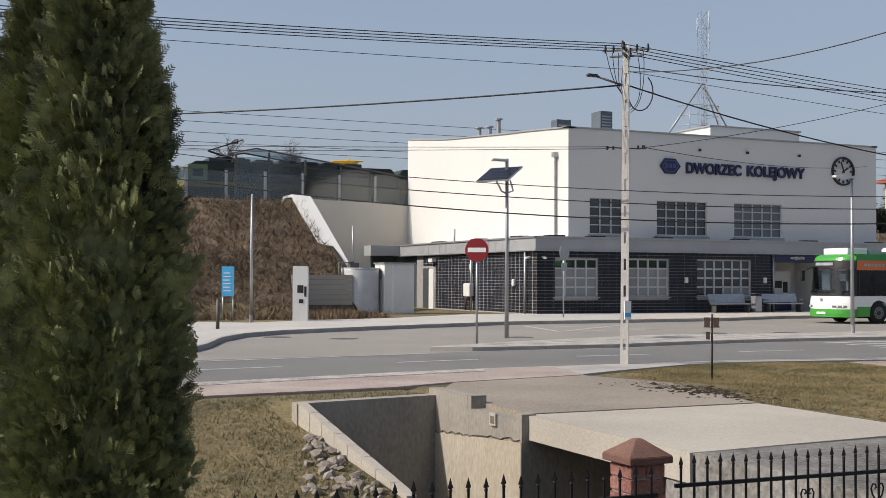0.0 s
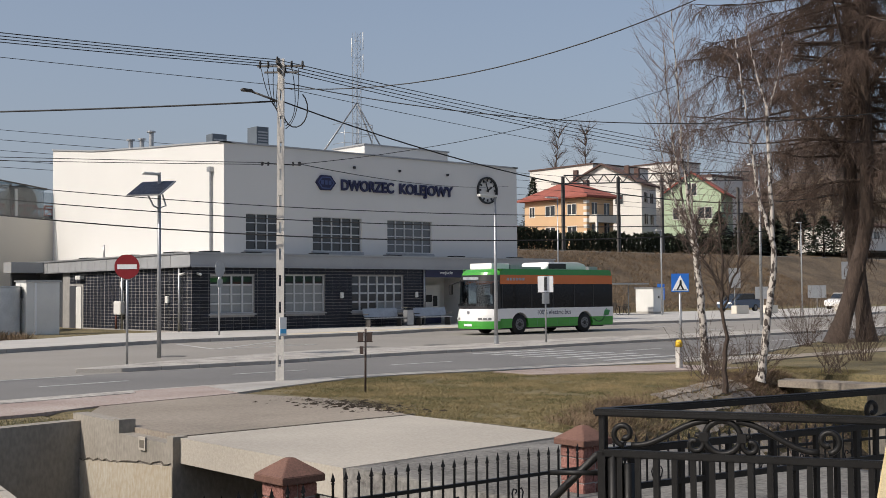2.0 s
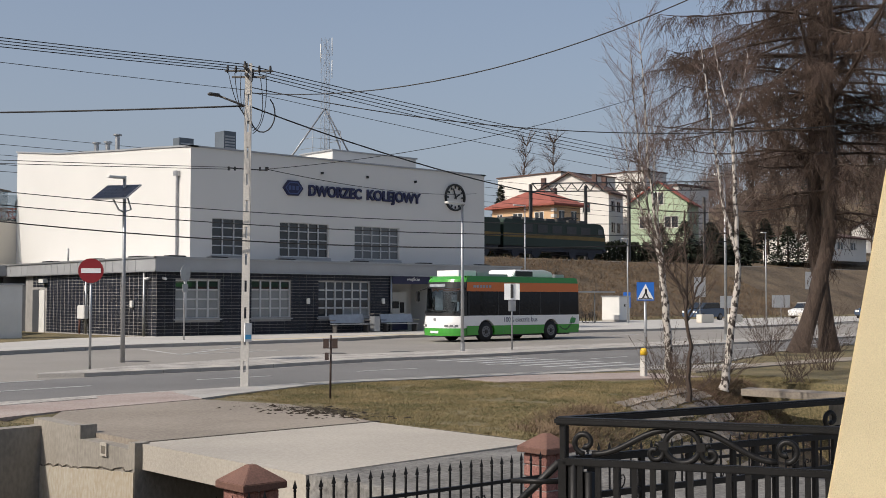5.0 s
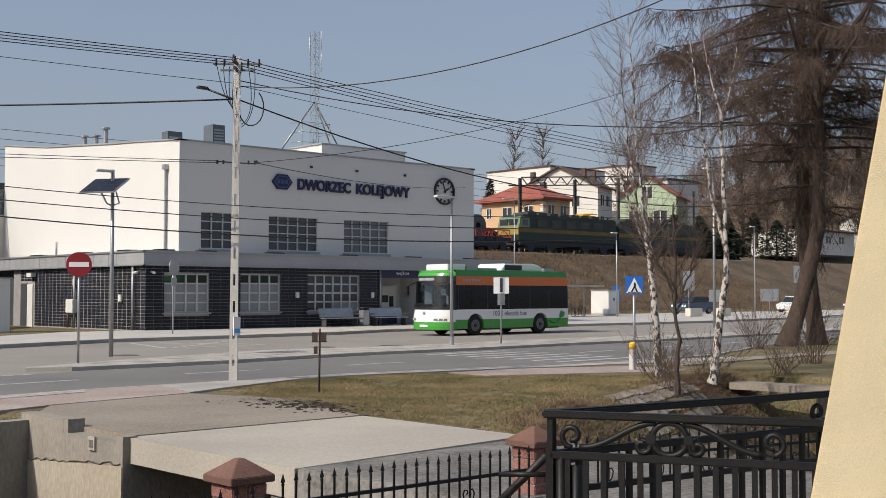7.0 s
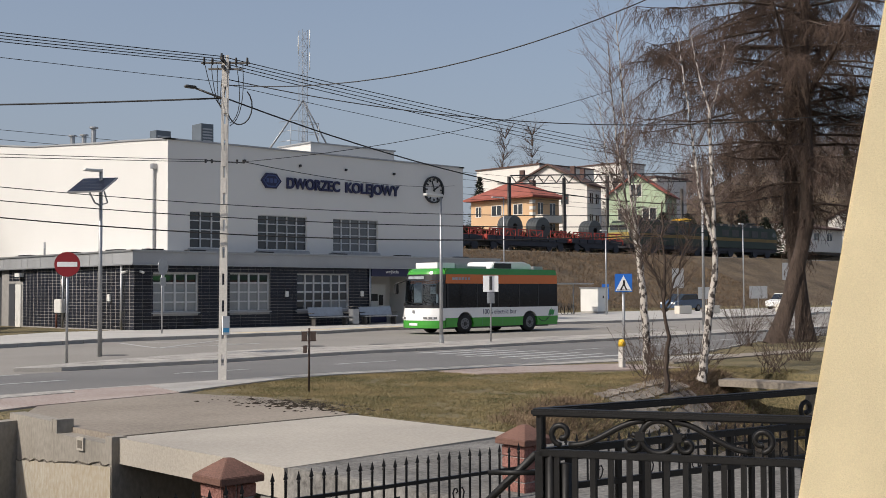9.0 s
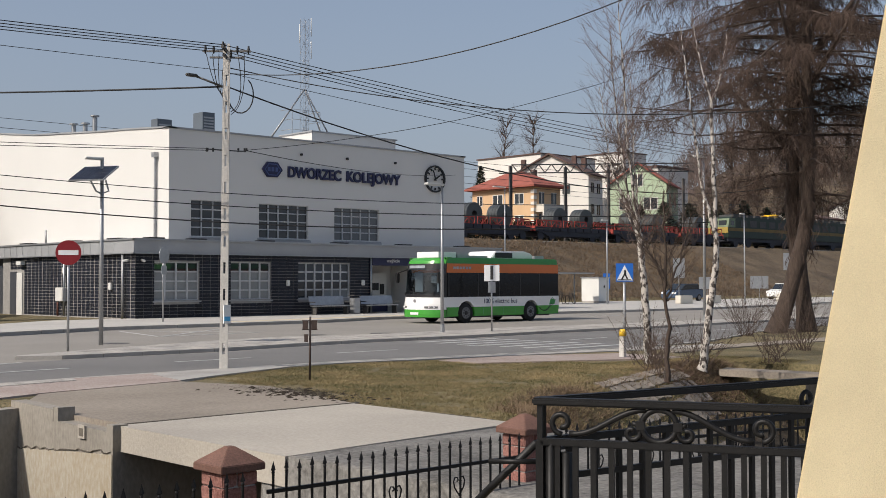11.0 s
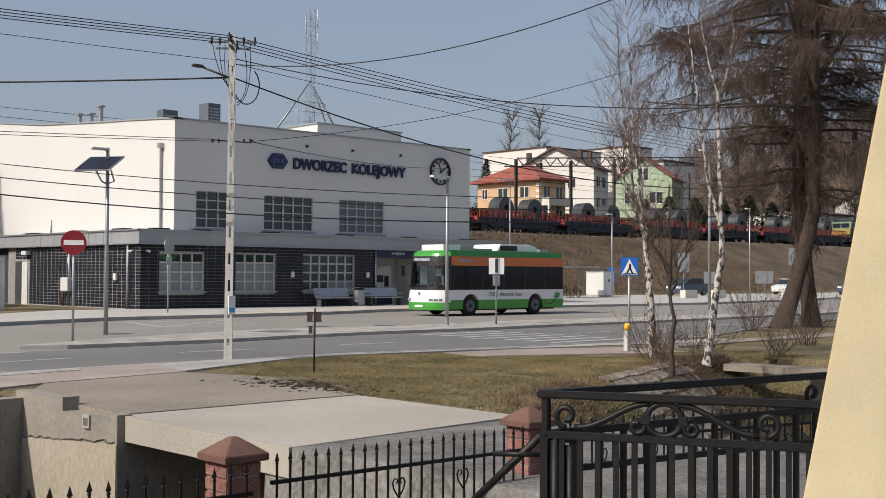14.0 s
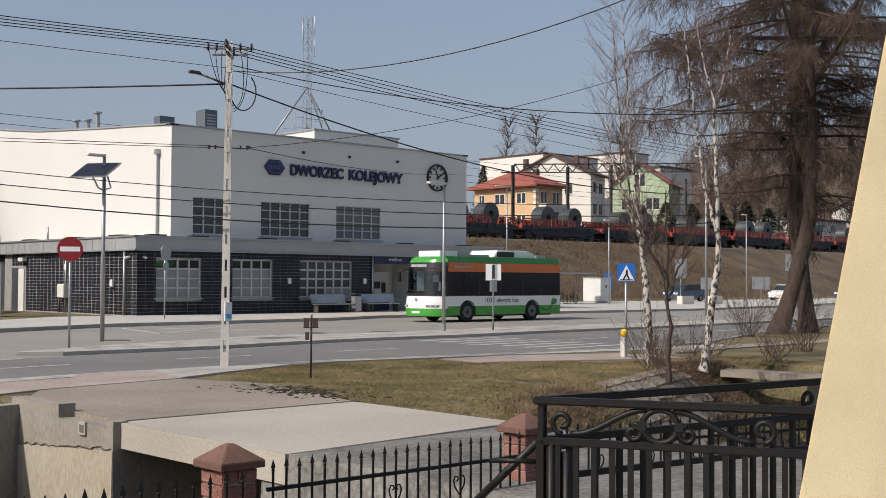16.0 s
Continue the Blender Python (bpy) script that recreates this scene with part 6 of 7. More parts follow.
# ---- the garden fence ----
def picket_mesh():
    bm = bmesh.new()
    bx(bm, -0.007, 0.007, -0.007, 0.007, -1.0, -0.09)
    tube(bm, [(0, 0, -0.10), (0, 0, -0.085), (0, 0, -0.07)], [0.008, 0.014, 0.008], 6)
    q = [bm.verts.new(c) for c in ((-0.021, 0, -0.066), (0, -0.009, -0.066), (0.021, 0, -0.066), (0, 0.009, -0.066), (0, 0, 0.0), (0, 0, -0.078))]
    for a, b in ((0, 1), (1, 2), (2, 3), (3, 0)):
        bm.faces.new((q[a], q[b], q[4]))
        bm.faces.new((q[b], q[a], q[5]))
    me = bpy.data.meshes.new("picket")
    bmesh.ops.recalc_face_normals(bm, faces=bm.faces)
    bm.to_mesh(me)
    bm.free()
    me.materials.append(IRON)
    return me


PICKET = picket_mesh()


def spiral(cx, cz, r, a0, turns, n=18, shrink=0.25):
    return [(cx + r * (1 - (1 - shrink) * i / n) * math.cos(a0 + turns * 2 * math.pi * i / n), 0, cz + r * (1 - (1 - shrink) * i / n) * math.sin(a0 + turns * 2 * math.pi * i / n)) for i in range(n + 1)]


def heart(x, z, s):
    out = []
    for k in (-1, 1):
        pts = [(x, 0, z - 1.1 * s), (x + k * 0.5 * s, 0, z - 0.4 * s), (x + k * 0.62 * s, 0, z + 0.1 * s), (x + k * 0.45 * s, 0, z + 0.45 * s), (x + k * 0.18 * s, 0, z + 0.4 * s), (x + k * 0.1 * s, 0, z + 0.15 * s), (x + k * 0.27 * s, 0, z + 0.08 * s)]
        out.append(pts)
    return out


def fence_run(a, b, step, zt, hearts):
    a, b = Vector((*a, 0)), Vector((*b, 0))
    d = b - a
    ang = math.degrees(math.atan2(d.y, d.x))
    f = thing("iron_fence", "black wrought iron fence with spear-tipped pickets", "fence", pose(a.x, a.y, zt, 0, 0, ang), "garden fence runs")
    n = int(d.length / step)
    for i in range(n + 1):
        o = new("picket", PICKET)
        o.parent = f
        o.matrix_basis = pose(i * d.length / n, 0, 0.008 * math.sin(i * 2.3))
    for z in (-0.22, -0.62):
        boxes("rail", [(-0.05, d.length + 0.05, -0.014, 0.014, z - 0.014, z + 0.014)], IRON, f)
    for k, x in enumerate(hearts):
        tubes("scroll", heart(x, -0.36, 0.10), 0.007, IRON, f, n=5)
        if k % 2 and len(hearts) > 2:
            for s in (-1, 1):
                curl = spiral(x + s * 0.055, -0.54, 0.05, 0 if s > 0 else math.pi, s * 1.2, 18, 0.3) + spiral(x + s * 0.055, -0.66, 0.05, 0 if s > 0 else math.pi, -s * 1.2, 18, 0.3)
                tubes("scroll", [curl[:19], curl[19:]], 0.007, IRON, f, n=5)
    return f


def pillar(x, y, zt, ang):
    p = thing("brick_pillar", "red split-block gate pillar with terracotta pyramid cap", "pillar", pose(x, y, zt, 0, 0, ang) @ Matrix.Scale(0.8, 4), "gate pillars")
    bm = bmesh.new()
    w = 0.235
    lo = [bm.verts.new((sx * w, sy * w, -0.21)) for sx, sy in ((-1, -1), (1, -1), (1, 1), (-1, 1))]
    mi = [bm.verts.new((sx * w, sy * w, -0.145)) for sx, sy in ((-1, -1), (1, -1), (1, 1), (-1, 1))]
    up = [bm.verts.new((sx * 0.035, sy * 0.035, 0.0)) for sx, sy in ((-1, -1), (1, -1), (1, 1), (-1, 1))]
    bm.faces.new(lo[::-1])
    bm.faces.new(up)
    for r0, r1 in ((lo, mi), (mi, up)):
        for i in range(4):
            bm.faces.new((r0[i], r0[(i + 1) % 4], r1[(i + 1) % 4], r1[i]))
    part("cap", bm, CAP, p, "terracotta pyramid cap", bevel=0.006)
    boxes("core", [(-0.165, 0.165, -0.165, 0.165, -1.6, -0.21)], MORTAR, p)
    rng = random.Random(int(x * 100))
    for j in range(9):
        z = -0.215 - 0.135 * (j + 1)
        for i in range(2):
            s = 0.2 if (i + j) % 2 else 0.155
            x0 = -0.18 if i == 0 else -0.18 + 0.36 - s
            x0, x1 = (-0.18, 0.02 if j % 2 else -0.03) if i == 0 else (0.03 if j % 2 else -0.02, 0.18)
            bm = bmesh.new()
            o = rng.uniform(-0.006, 0.006)
            bx(bm, x0 - (o if i == 0 else 0), x1 + (o if i else 0), -0.18 + o, 0.18 - o, z + 0.006, z + 0.129)
            for v in bm.verts:
                v.co += Vector((rng.uniform(-1, 1), rng.uniform(-1, 1), rng.uniform(-1, 1))) * 0.004
            part("brick", bm, PILLAR, p, bevel=0.008)


pillar(4.718, 7.258, 0.591, 0.5)
pillar(7.793, 7.171, 0.591, -2.0)
fence_run((4.98, 7.08), (7.50, 6.97), 0.114, 0.474, [1.14, 1.82])
fence_run((1.2, 6.83), (4.55, 6.83), 0.125, 0.474, [])
fence_run((8.0, 7.12), (14.0, 5.55), 0.12, 0.474, [0.6, 1.2, 1.8, 2.4, 3.0, 3.6, 4.2])


# ---- the terrace railing ----
def railing(a, b, zt, bars, label, scroll_at):
    a, b = Vector((*a, 0)), Vector((*b, 0))
    d = b - a
    r = thing("terrace_railing", label, "railing", pose(a.x, a.y, zt, 0, 0, math.degrees(math.atan2(d.y, d.x))))
    L = d.length
    bm = bmesh.new()
    bx(bm, -0.035, L, -0.028, 0.028, -0.036, 0.0)
    part("handrail", bm, IRON, r, bevel=0.008)
    boxes("second_rail", [(0, L, -0.018, 0.018, -0.225, -0.19)], IRON, r, bevel=0.004)
    boxes("post", [(-0.012, 0.012, -0.012, 0.012, -0.2, -0.03), (-0.018, 0.018, -0.018, 0.018, -1.05, -0.2)], IRON, r)
    n = int(L / bars)
    for i in range(1, n + 1):
        boxes("bar", [(i * bars - 0.0125, i * bars + 0.0125, -0.0125, 0.0125, -1.02, -0.22)], IRON, r)
    if scroll_at:
        c = scroll_at
        ring = [(c + 0.08 * math.cos(q), 0, -0.115 + 0.075 * math.sin(q)) for q in (2 * math.pi * i / 20 for i in range(21))]
        tubes("scroll_ring", [ring], 0.015, IRON, r, n=6)
        for k in (-1, 1):
            wave = [(c + k * (0.06 + 0.43 * t), 0, -0.105 + 0.062 * math.cos(math.pi * min(1, t * 1.25)) * (1 if t < 0.8 else 1)) for t in (i / 12 for i in range(11))]
            tubes("scroll_arm", [wave], 0.015, IRON, r, n=6)
            tubes("scroll_end", [spiral(c + k * 0.455, -0.115, 0.055, math.pi * 1.5, 1.05 * k, 20, 0.35)], 0.014, IRON, r, n=6)
            tubes("scroll_curl", [spiral(c + k * 0.125, -0.15, 0.045, math.pi * 0.5, 1.1 * k, 16, 0.3)], 0.013, IRON, r, n=6)
            boxes("scroll_collar", [(c + k * 0.085 - 0.02, c + k * 0.085 + 0.02, -0.016, 0.016, -0.135, -0.095)], IRON, r)
    return r


near_r = railing((4.13, 3.70), (5.0, 2.03), 1.235, 0.085, "black wrought iron terrace railing with scrollwork", 0.56)
far_r = railing((4.16, 3.71), (7.6, 3.11), 1.235, 0.16, "black iron railing along the far terrace edge", 2.35)
far_r2 = boxes("lower_rail", [(0, 3.4, -0.012, 0.012, -0.40, -0.37)], IRON, far_r)
st_r = thing("stair_rail", "black iron stair rail sloping down from the terrace", "stair rail")
tubes("sloping_bar", [[(4.13, 3.72, 1.02), (4.13, 4.05, 0.75), (4.1, 5.0, -0.05)]], 0.022, IRON, st_r, n=4)
tubes("lower_bar", [[(4.13, 3.72, 0.93), (4.02, 3.93, 0.92)]], 0.016, IRON, st_r, n=4)
tubes("end_post", [[(4.16, 3.66, 0.1), (4.16, 3.66, 1.02)], [(4.2, 3.6, 0.1), (4.2, 3.6, 0.98)]], 0.03, IRON, st_r, n=4)
# the terrace itself and the yellow house wall by the camera
bm = bmesh.new()
prism(bm, [(-4, -4), (9, -4), (7.6, 3.0), (4.2, 3.6), (1.2, 3.4), (-4, 2.4)], -0.3, 0.14)
structure("terrace", bm, CONC_SLAB, "pale concrete terrace floor")
bm = bmesh.new()
r = Vector((0.732, -0.681, 0))
f = Vector((0.681, 0.732, 0))
pts = [Vector((1.700, 1.240, 0.14)), Vector((2.165, 0.570, 4.6))]
quad = [pts[0], pts[0] + r * 3.5, pts[1] + r * 3.1, pts[1]]
v0 = [bm.verts.new(p) for p in quad]
v1 = [bm.verts.new(p + f * 0.3 + r * (0.16 if i in (0, 3) else 0)) for i, p in enumerate(quad)]
bm.faces.new(v0[::-1])
bm.faces.new(v1)
for i in range(4):
    bm.faces.new((v0[i], v0[(i + 1) % 4], v1[(i + 1) % 4], v1[i]))
ob = part("house_wall", bm, STUCCO, None, "yellow coarse stucco house wall with slanting edge", bevel=0.004)
ob["kind"] = "structure"


# ---- vegetation ----
class Acc:
    def __init__(self):
        self.v, self.f = [], []

    def tube(self, pts, radii, n=3):
        base = len(self.v)
        for i, p in enumerate(pts):
            d = pts[min(i + 1, len(pts) - 1)] - pts[max(i - 1, 0)]
            s = d.cross(Vector((0.31, 0.17, 0.93)))
            s = s.normalized() if s.length > 1e-7 else Vector((1, 0, 0))
            u = s.cross(d).normalized() if d.length > 1e-7 else Vector((0, 1, 0))
            for k in range(n):
                a = 2 * math.pi * k / n
                self.v.append(p + (s * math.cos(a) + u * math.sin(a)) * radii[i])
        for i in range(len(pts) - 1):
            for k in range(n):
                a, b = base + i * n + k, base + i * n + (k + 1) % n
                self.f.append((a, b, b + n, a + n))

    def tri(self, a, b, c):
        k = len(self.v)
        self.v += [a, b, c]
        self.f.append((k, k + 1, k + 2))

    def quad(self, a, b, c, d):
        k = len(self.v)
        self.v += [a, b, c, d]
        self.f.append((k, k + 1, k + 2, k + 3))

    def part(self, name, material, parent=None, smooth=True, label=""):
        me = bpy.data.meshes.new(name)
        me.from_pydata([tuple(p) for p in self.v], [], self.f)
        if smooth:
            me.polygons.foreach_set("use_smooth", [True] * len(self.f))
        me.materials.append(material)
        ob = new(name, me)
        ob.parent = parent
        if label:
            ob["label"] = label
        return ob


def rvec(rng, s=1.0):
    return Vector((rng.uniform(-s, s), rng.uniform(-s, s), rng.uniform(-s, s)))


def grow(acc, rng, p, d, length, r, bend, up, steps=5, n=3, tip=0.25):
    """One crooked branch; returns its points."""
    pts, q = [p.copy()], p.copy()
    d = d.normalized()
    for i in range(steps):
        d = (d + rvec(rng, bend) + Vector((0, 0, up))).normalized()
        q = q + d * (length / steps)
        pts.append(q.copy())
    acc.tube(pts, [r * (1 - (1 - tip) * i / steps) for i in range(steps + 1)], n)
    return pts


RIGHTWARD, ONWARD = Vector((0.73, -0.684, 0)), Vector((0.684, 0.73, 0))


def bole(path, seed, wob=0.02, steps=6):
    """A gently crooked line through a few (sideways, onward, height) marks."""
    rng, out = random.Random(seed), []
    marks = [RIGHTWARD * a + ONWARD * b + Vector((0, 0, c)) for a, b, c in path]
    for p, q in zip(marks, marks[1:]):
        out += [p.lerp(q, i / steps) + rvec(rng, wob) * (i > 0) for i in range(steps)]
    return out + [marks[-1]]


def birch(x, y, boles, seed, label, white=True, spray=1.0, droop=0.0):
    """Boles are (marks, thick, thin); the crown is a broom of straight rising shoots."""
    t = thing("birch_tree" if white else "small_tree", label, "tree", pose(x, y, -0.1))
    rng = random.Random(seed)
    tr, st, tw = Acc(), Acc(), Acc()
    for k, (marks, r0, r1, bare) in enumerate(boles):
        pts = bole(marks, seed + k, 0.018 if white else 0.035)
        m = len(pts) - 1
        tr.tube(pts, [(r0 + (r1 - r0) * i / m) * (1.3 if i == 0 and k == 0 else 1.0) for i in range(m + 1)], 9 if r0 > 0.05 else 6)
        top = pts[-1].z
        for i, p in enumerate(pts[1:]):
            if p.z < bare:
                continue
            u = (p.z - bare) / max(0.1, top - bare)
            for n in range(rng.randint(1, 3) if white else rng.randint(1, 2)):
                a = rng.uniform(0, 2 * math.pi)
                d = Vector((math.cos(a) * 0.75, math.sin(a) * 0.75, rng.uniform(0.45, 1.2)))
                ln = rng.uniform(0.6, 1.5) * (1.05 - 0.5 * u) * spray
                q0 = p.lerp(pts[i], rng.random())
                b = grow(st, rng, q0, d, ln, 0.0068 if white else 0.010, 0.08, 0.06 - droop, 6, 3, 0.35)
                for q in b[1:]:
                    for w in range(rng.randint(1, 2)):
                        e = grow(tw, rng, q, d.normalized() * 0.9 + rvec(rng, 0.65) + Vector((0, 0, 0.25 - 2 * droop)), rng.uniform(0.2, 0.62) * spray, 0.0034, 0.10, 0.03 - droop * 1.5, 4, 3, 0.5)
                        if rng.random() < 0.5:
                            grow(tw, rng, e[2], d + rvec(rng, 0.8), rng.uniform(0.12, 0.3), 0.0028, 0.15, -droop, 3, 3, 0.6)
    tr.part("trunk", BIRCH if white else BARK, t)
    st.part("branching", TWIG_BIRCH if white else BARK, t)
    tw.part("crown", TWIG_BIRCH if white else TWIG, t, label="fine bare twigs")
    return t


birch(20.6, 15.3, [([(0, 0, 0), (-0.05, 0, 1.2), (-0.2, 0, 2.9), (-0.24, 0, 3.3)], 0.092, 0.065, 2.2),
                   ([(-0.17, 0, 2.5), (-0.42, 0.1, 3.8), (-0.62, 0.2, 5.2), (-0.78, 0.2, 7.3)], 0.036, 0.009, 3.8),
                   ([(-0.2, 0, 2.9), (-0.46, -0.1, 4.8), (-0.54, -0.1, 6.4), (-0.64, -0.1, 8.0)], 0.036, 0.008, 4.0),
                   ([(-0.2, 0, 2.7), (-0.75, 0.3, 4.4), (-1.0, 0.4, 6.2)], 0.024, 0.007, 3.6),
                   ([(-0.1, 0, 2.2), (-0.22, 0.35, 4.2), (-0.3, 0.5, 6.4)], 0.03, 0.008, 3.0)],
      3, "white-barked birch with bare purple twigs on the bank")
birch(20.95, 14.2, [([(0, 0, 0), (0.12, 0, 0.8), (0.33, 0, 2.4), (0.31, 0, 3.2), (0.25, 0, 5.7)], 0.098, 0.034, 3.0),
                    ([(0.25, 0, 5.65), (0.05, 0.05, 6.5), (-0.14, 0.1, 7.5)], 0.026, 0.009, 5.6),
                    ([(0.25, 0, 5.65), (0.42, -0.05, 6.2), (0.6, 0, 7.2)], 0.026, 0.009, 5.6),
                    ([(0.30, 0, 2.9), (0.05, 0.1, 4.0), (-0.12, 0.1, 5.3), (-0.36, 0.15, 7.4)], 0.045, 0.010, 3.4)],
      8, "white-barked birch leaning by the stream bank", True, 0.8, 0.025)
birch(18.2, 13.1, [([(0, 0, 0), (0.02, 0, 1.2), (-0.02, 0, 2.2), (-0.05, 0, 3.6)], 0.05, 0.012, 1.5),
                   ([(0, 0, 1.6), (0.3, 0.1, 2.4), (0.5, 0.1, 3.2)], 0.024, 0.008, 1.8),
                   ([(0, 0, 1.8), (-0.35, 0.1, 2.5), (-0.6, 0.1, 3.2)], 0.024, 0.008, 1.9)],
      12, "small dark bare tree on the stream bank", False, 0.75)


def larch(x, y, h, seed, lean, label, lo=6.4, open_side=0):
    """Long level boughs that sag and lift at the tip, hung with curtains of short knobbly twigs."""
    t = thing("larch_tree", label, "tree", pose(x, y, -0.1))
    rng = random.Random(seed)
    tr, lb, tw = Acc(), Acc(), Acc()
    n = 20
    pts = [Vector((lean[0] * min(1, i / 4.8) ** 0.9 + 0.05 * math.sin(i), lean[1] * min(1, i / 4.8) ** 0.9, h * i / n)) for i in range(n + 1)]
    tr.tube(pts, [(0.40 if i == 0 else 0.30) * (1 - 0.72 * i / n) * (1 + 0.06 * math.sin(i * 2.7)) for i in range(n + 1)], 14)

    def on_trunk(z):
        i = min(n - 1, int(z / h * n))
        return pts[i].lerp(pts[i + 1], z / h * n - i)

    def curtain(q, d, thick):
        for m in range(thick):
            dd = Vector((d.x * 0.4 + rng.uniform(-0.8, 0.8), d.y * 0.4 + rng.uniform(-0.8, 0.8), rng.uniform(-0.9, 0.15)))
            c = grow(tw, rng, q, dd, rng.uniform(0.35, 0.95), 0.0088, 0.2, -0.13, 5, 3, 0.5)
            for w in c[1:]:
                if rng.random() < 0.75:
                    grow(tw, rng, w, Vector((rng.uniform(-0.7, 0.7), rng.uniform(-0.7, 0.7), -0.8)), rng.uniform(0.12, 0.40), 0.0064, 0.22, -0.1, 3, 3, 0.75)

    def bough(z, d, ln):
        steps = 11
        b, q, e = [on_trunk(z)], on_trunk(z), d.normalized()
        for i in range(steps):
            e = (e + rvec(rng, 0.06) + Vector((0, 0, -0.042 if i < 7 else 0.06))).normalized()
            q = q + e * ln / steps
            b.append(q.copy())
        lb.tube(b, [0.062 * (1 - 0.82 * i / steps) for i in range(steps + 1)], 5)
        for i, q in enumerate(b[1:]):
            curtain(q, d, 2 if z < 8.2 else 6)
            if i % 2:
                c = grow(lb, rng, q, d + rvec(rng, 0.9), ln * rng.uniform(0.15, 0.3), 0.02, 0.12, -0.06, 5, 4, 0.35)
                for w in c[1:]:
                    curtain(w, d, 1 if z < 8.2 else 4)

    z = lo
    while z < h - 1:
        reach = min(6.2, 3.0 + (z - lo) * 1.3) if z < 11 else max(2.0, 6.2 * (1 - (z - 11) / (h - 7)))
        for k in range(2):
            a = rng.uniform(0, 2 * math.pi)
            bough(z, Vector((math.cos(a), math.sin(a), rng.uniform(-0.02, 0.16))), reach * rng.uniform(0.68, 1.06))
        z += rng.uniform(0.55, 0.85)
    # a few low boughs, then the longest ones on the side without a neighbour
    for k in range(4):
        a = 1.7 * k + seed
        bough(4.9 + 0.4 * k, Vector((math.cos(a), math.sin(a), 0.1)), rng.uniform(2.0, 3.4))
    for k in range(9 if open_side < 0 else 15):
        side = RIGHTWARD * open_side + ONWARD * rng.uniform(-0.45, 0.35) + Vector((0, 0, rng.uniform(0.08, 0.28)))
        bough(7.0 + (0.68 if open_side < 0 else 0.38) * k, side, rng.uniform(5.0, 6.6))
    # a few heavy rising limbs
    for k in range(3):
        z = 6.6 + 1.5 * k
        a = 2.5 + 2.1 * k + seed
        d = Vector((math.cos(a), math.sin(a), 0.85))
        b = grow(lb, rng, on_trunk(z), d, rng.uniform(4.2, 5.6), 0.15, 0.07, 0.02, 9, 7, 0.2)
        for q in b[1:]:
            curtain(q, d * 0.3, 6)
    # shaggy short shoots that hide the trunk
    for k in range(260):
        z = rng.uniform(3.0, 12.5)
        a = rng.uniform(0, 2 * math.pi)
        d = Vector((math.cos(a), math.sin(a), rng.uniform(-0.8, 0.2)))
        c = grow(tw, rng, on_trunk(z), d, rng.uniform(0.5, 1.5) * (0.6 if z < 8.0 else 1), 0.011, 0.2, -0.12, 6, 3, 0.4)
        for w in c[2:]:
            grow(tw, rng, w, Vector((rng.uniform(-0.7, 0.7), rng.uniform(-0.7, 0.7), -0.8)), rng.uniform(0.15, 0.45), 0.008, 0.22, -0.1, 3, 3, 0.7)
    tr.part("trunk", BARK, t)
    lb.part("limb_frame", BARK, t)
    tw.part("crown", TWIG_LARCH, t, label="drooping russet bare twigs")
    return t


larch(36.3, 21.6, 17, 5, (0.92, -0.84), "tall bare larch with drooping russet twigs", open_side=-1)
larch(38.0, 21.3, 18, 6, (-0.35, 0.32), "second bare larch with thick brown trunk", 6.6, 1)


def shrub(x, y, z, h, n, seed, label, material=None):
    s = thing("bare_shrub", label, "shrub", pose(x, y, z), "bare shrubs on the bank")
    rng, tw = random.Random(seed), Acc()
    for k in range(n):
        d = Vector((rng.uniform(-0.8, 0.8), rng.uniform(-0.8, 0.8), 1))
        b = grow(tw, rng, Vector((rng.uniform(-0.25, 0.25), rng.uniform(-0.25, 0.25), 0)), d, h * rng.uniform(0.5, 1.1), 0.008, 0.2, 0.02, 6, 3, 0.35)
        for q in b[2:]:
            for m in range(2):
                grow(tw, rng, q, d + rvec(rng, 0.9), h * 0.3 * rng.uniform(0.4, 1), 0.004, 0.2, 0.0, 3, 3, 0.5)
    tw.part("bush", material or TWIG, s)


for i, (x, y, h, n) in enumerate(((20.2, 15.0, 1.1, 26), (18.6, 13.6, 1.0, 20), (21.3, 14.5, 1.0, 24), (33.5, 21.0, 1.9, 40), (27.5, 15.6, 1.6, 40), (30.5, 15.0, 1.7, 40), (36.6, 18.4, 2.2, 46), (22.9, 13.6, 0.9, 24), (19.4, 12.4, 0.9, 26))):
    shrub(x, y, height(x, y), h, n, 40 + i, "leafless brown shrub on the stream bank")


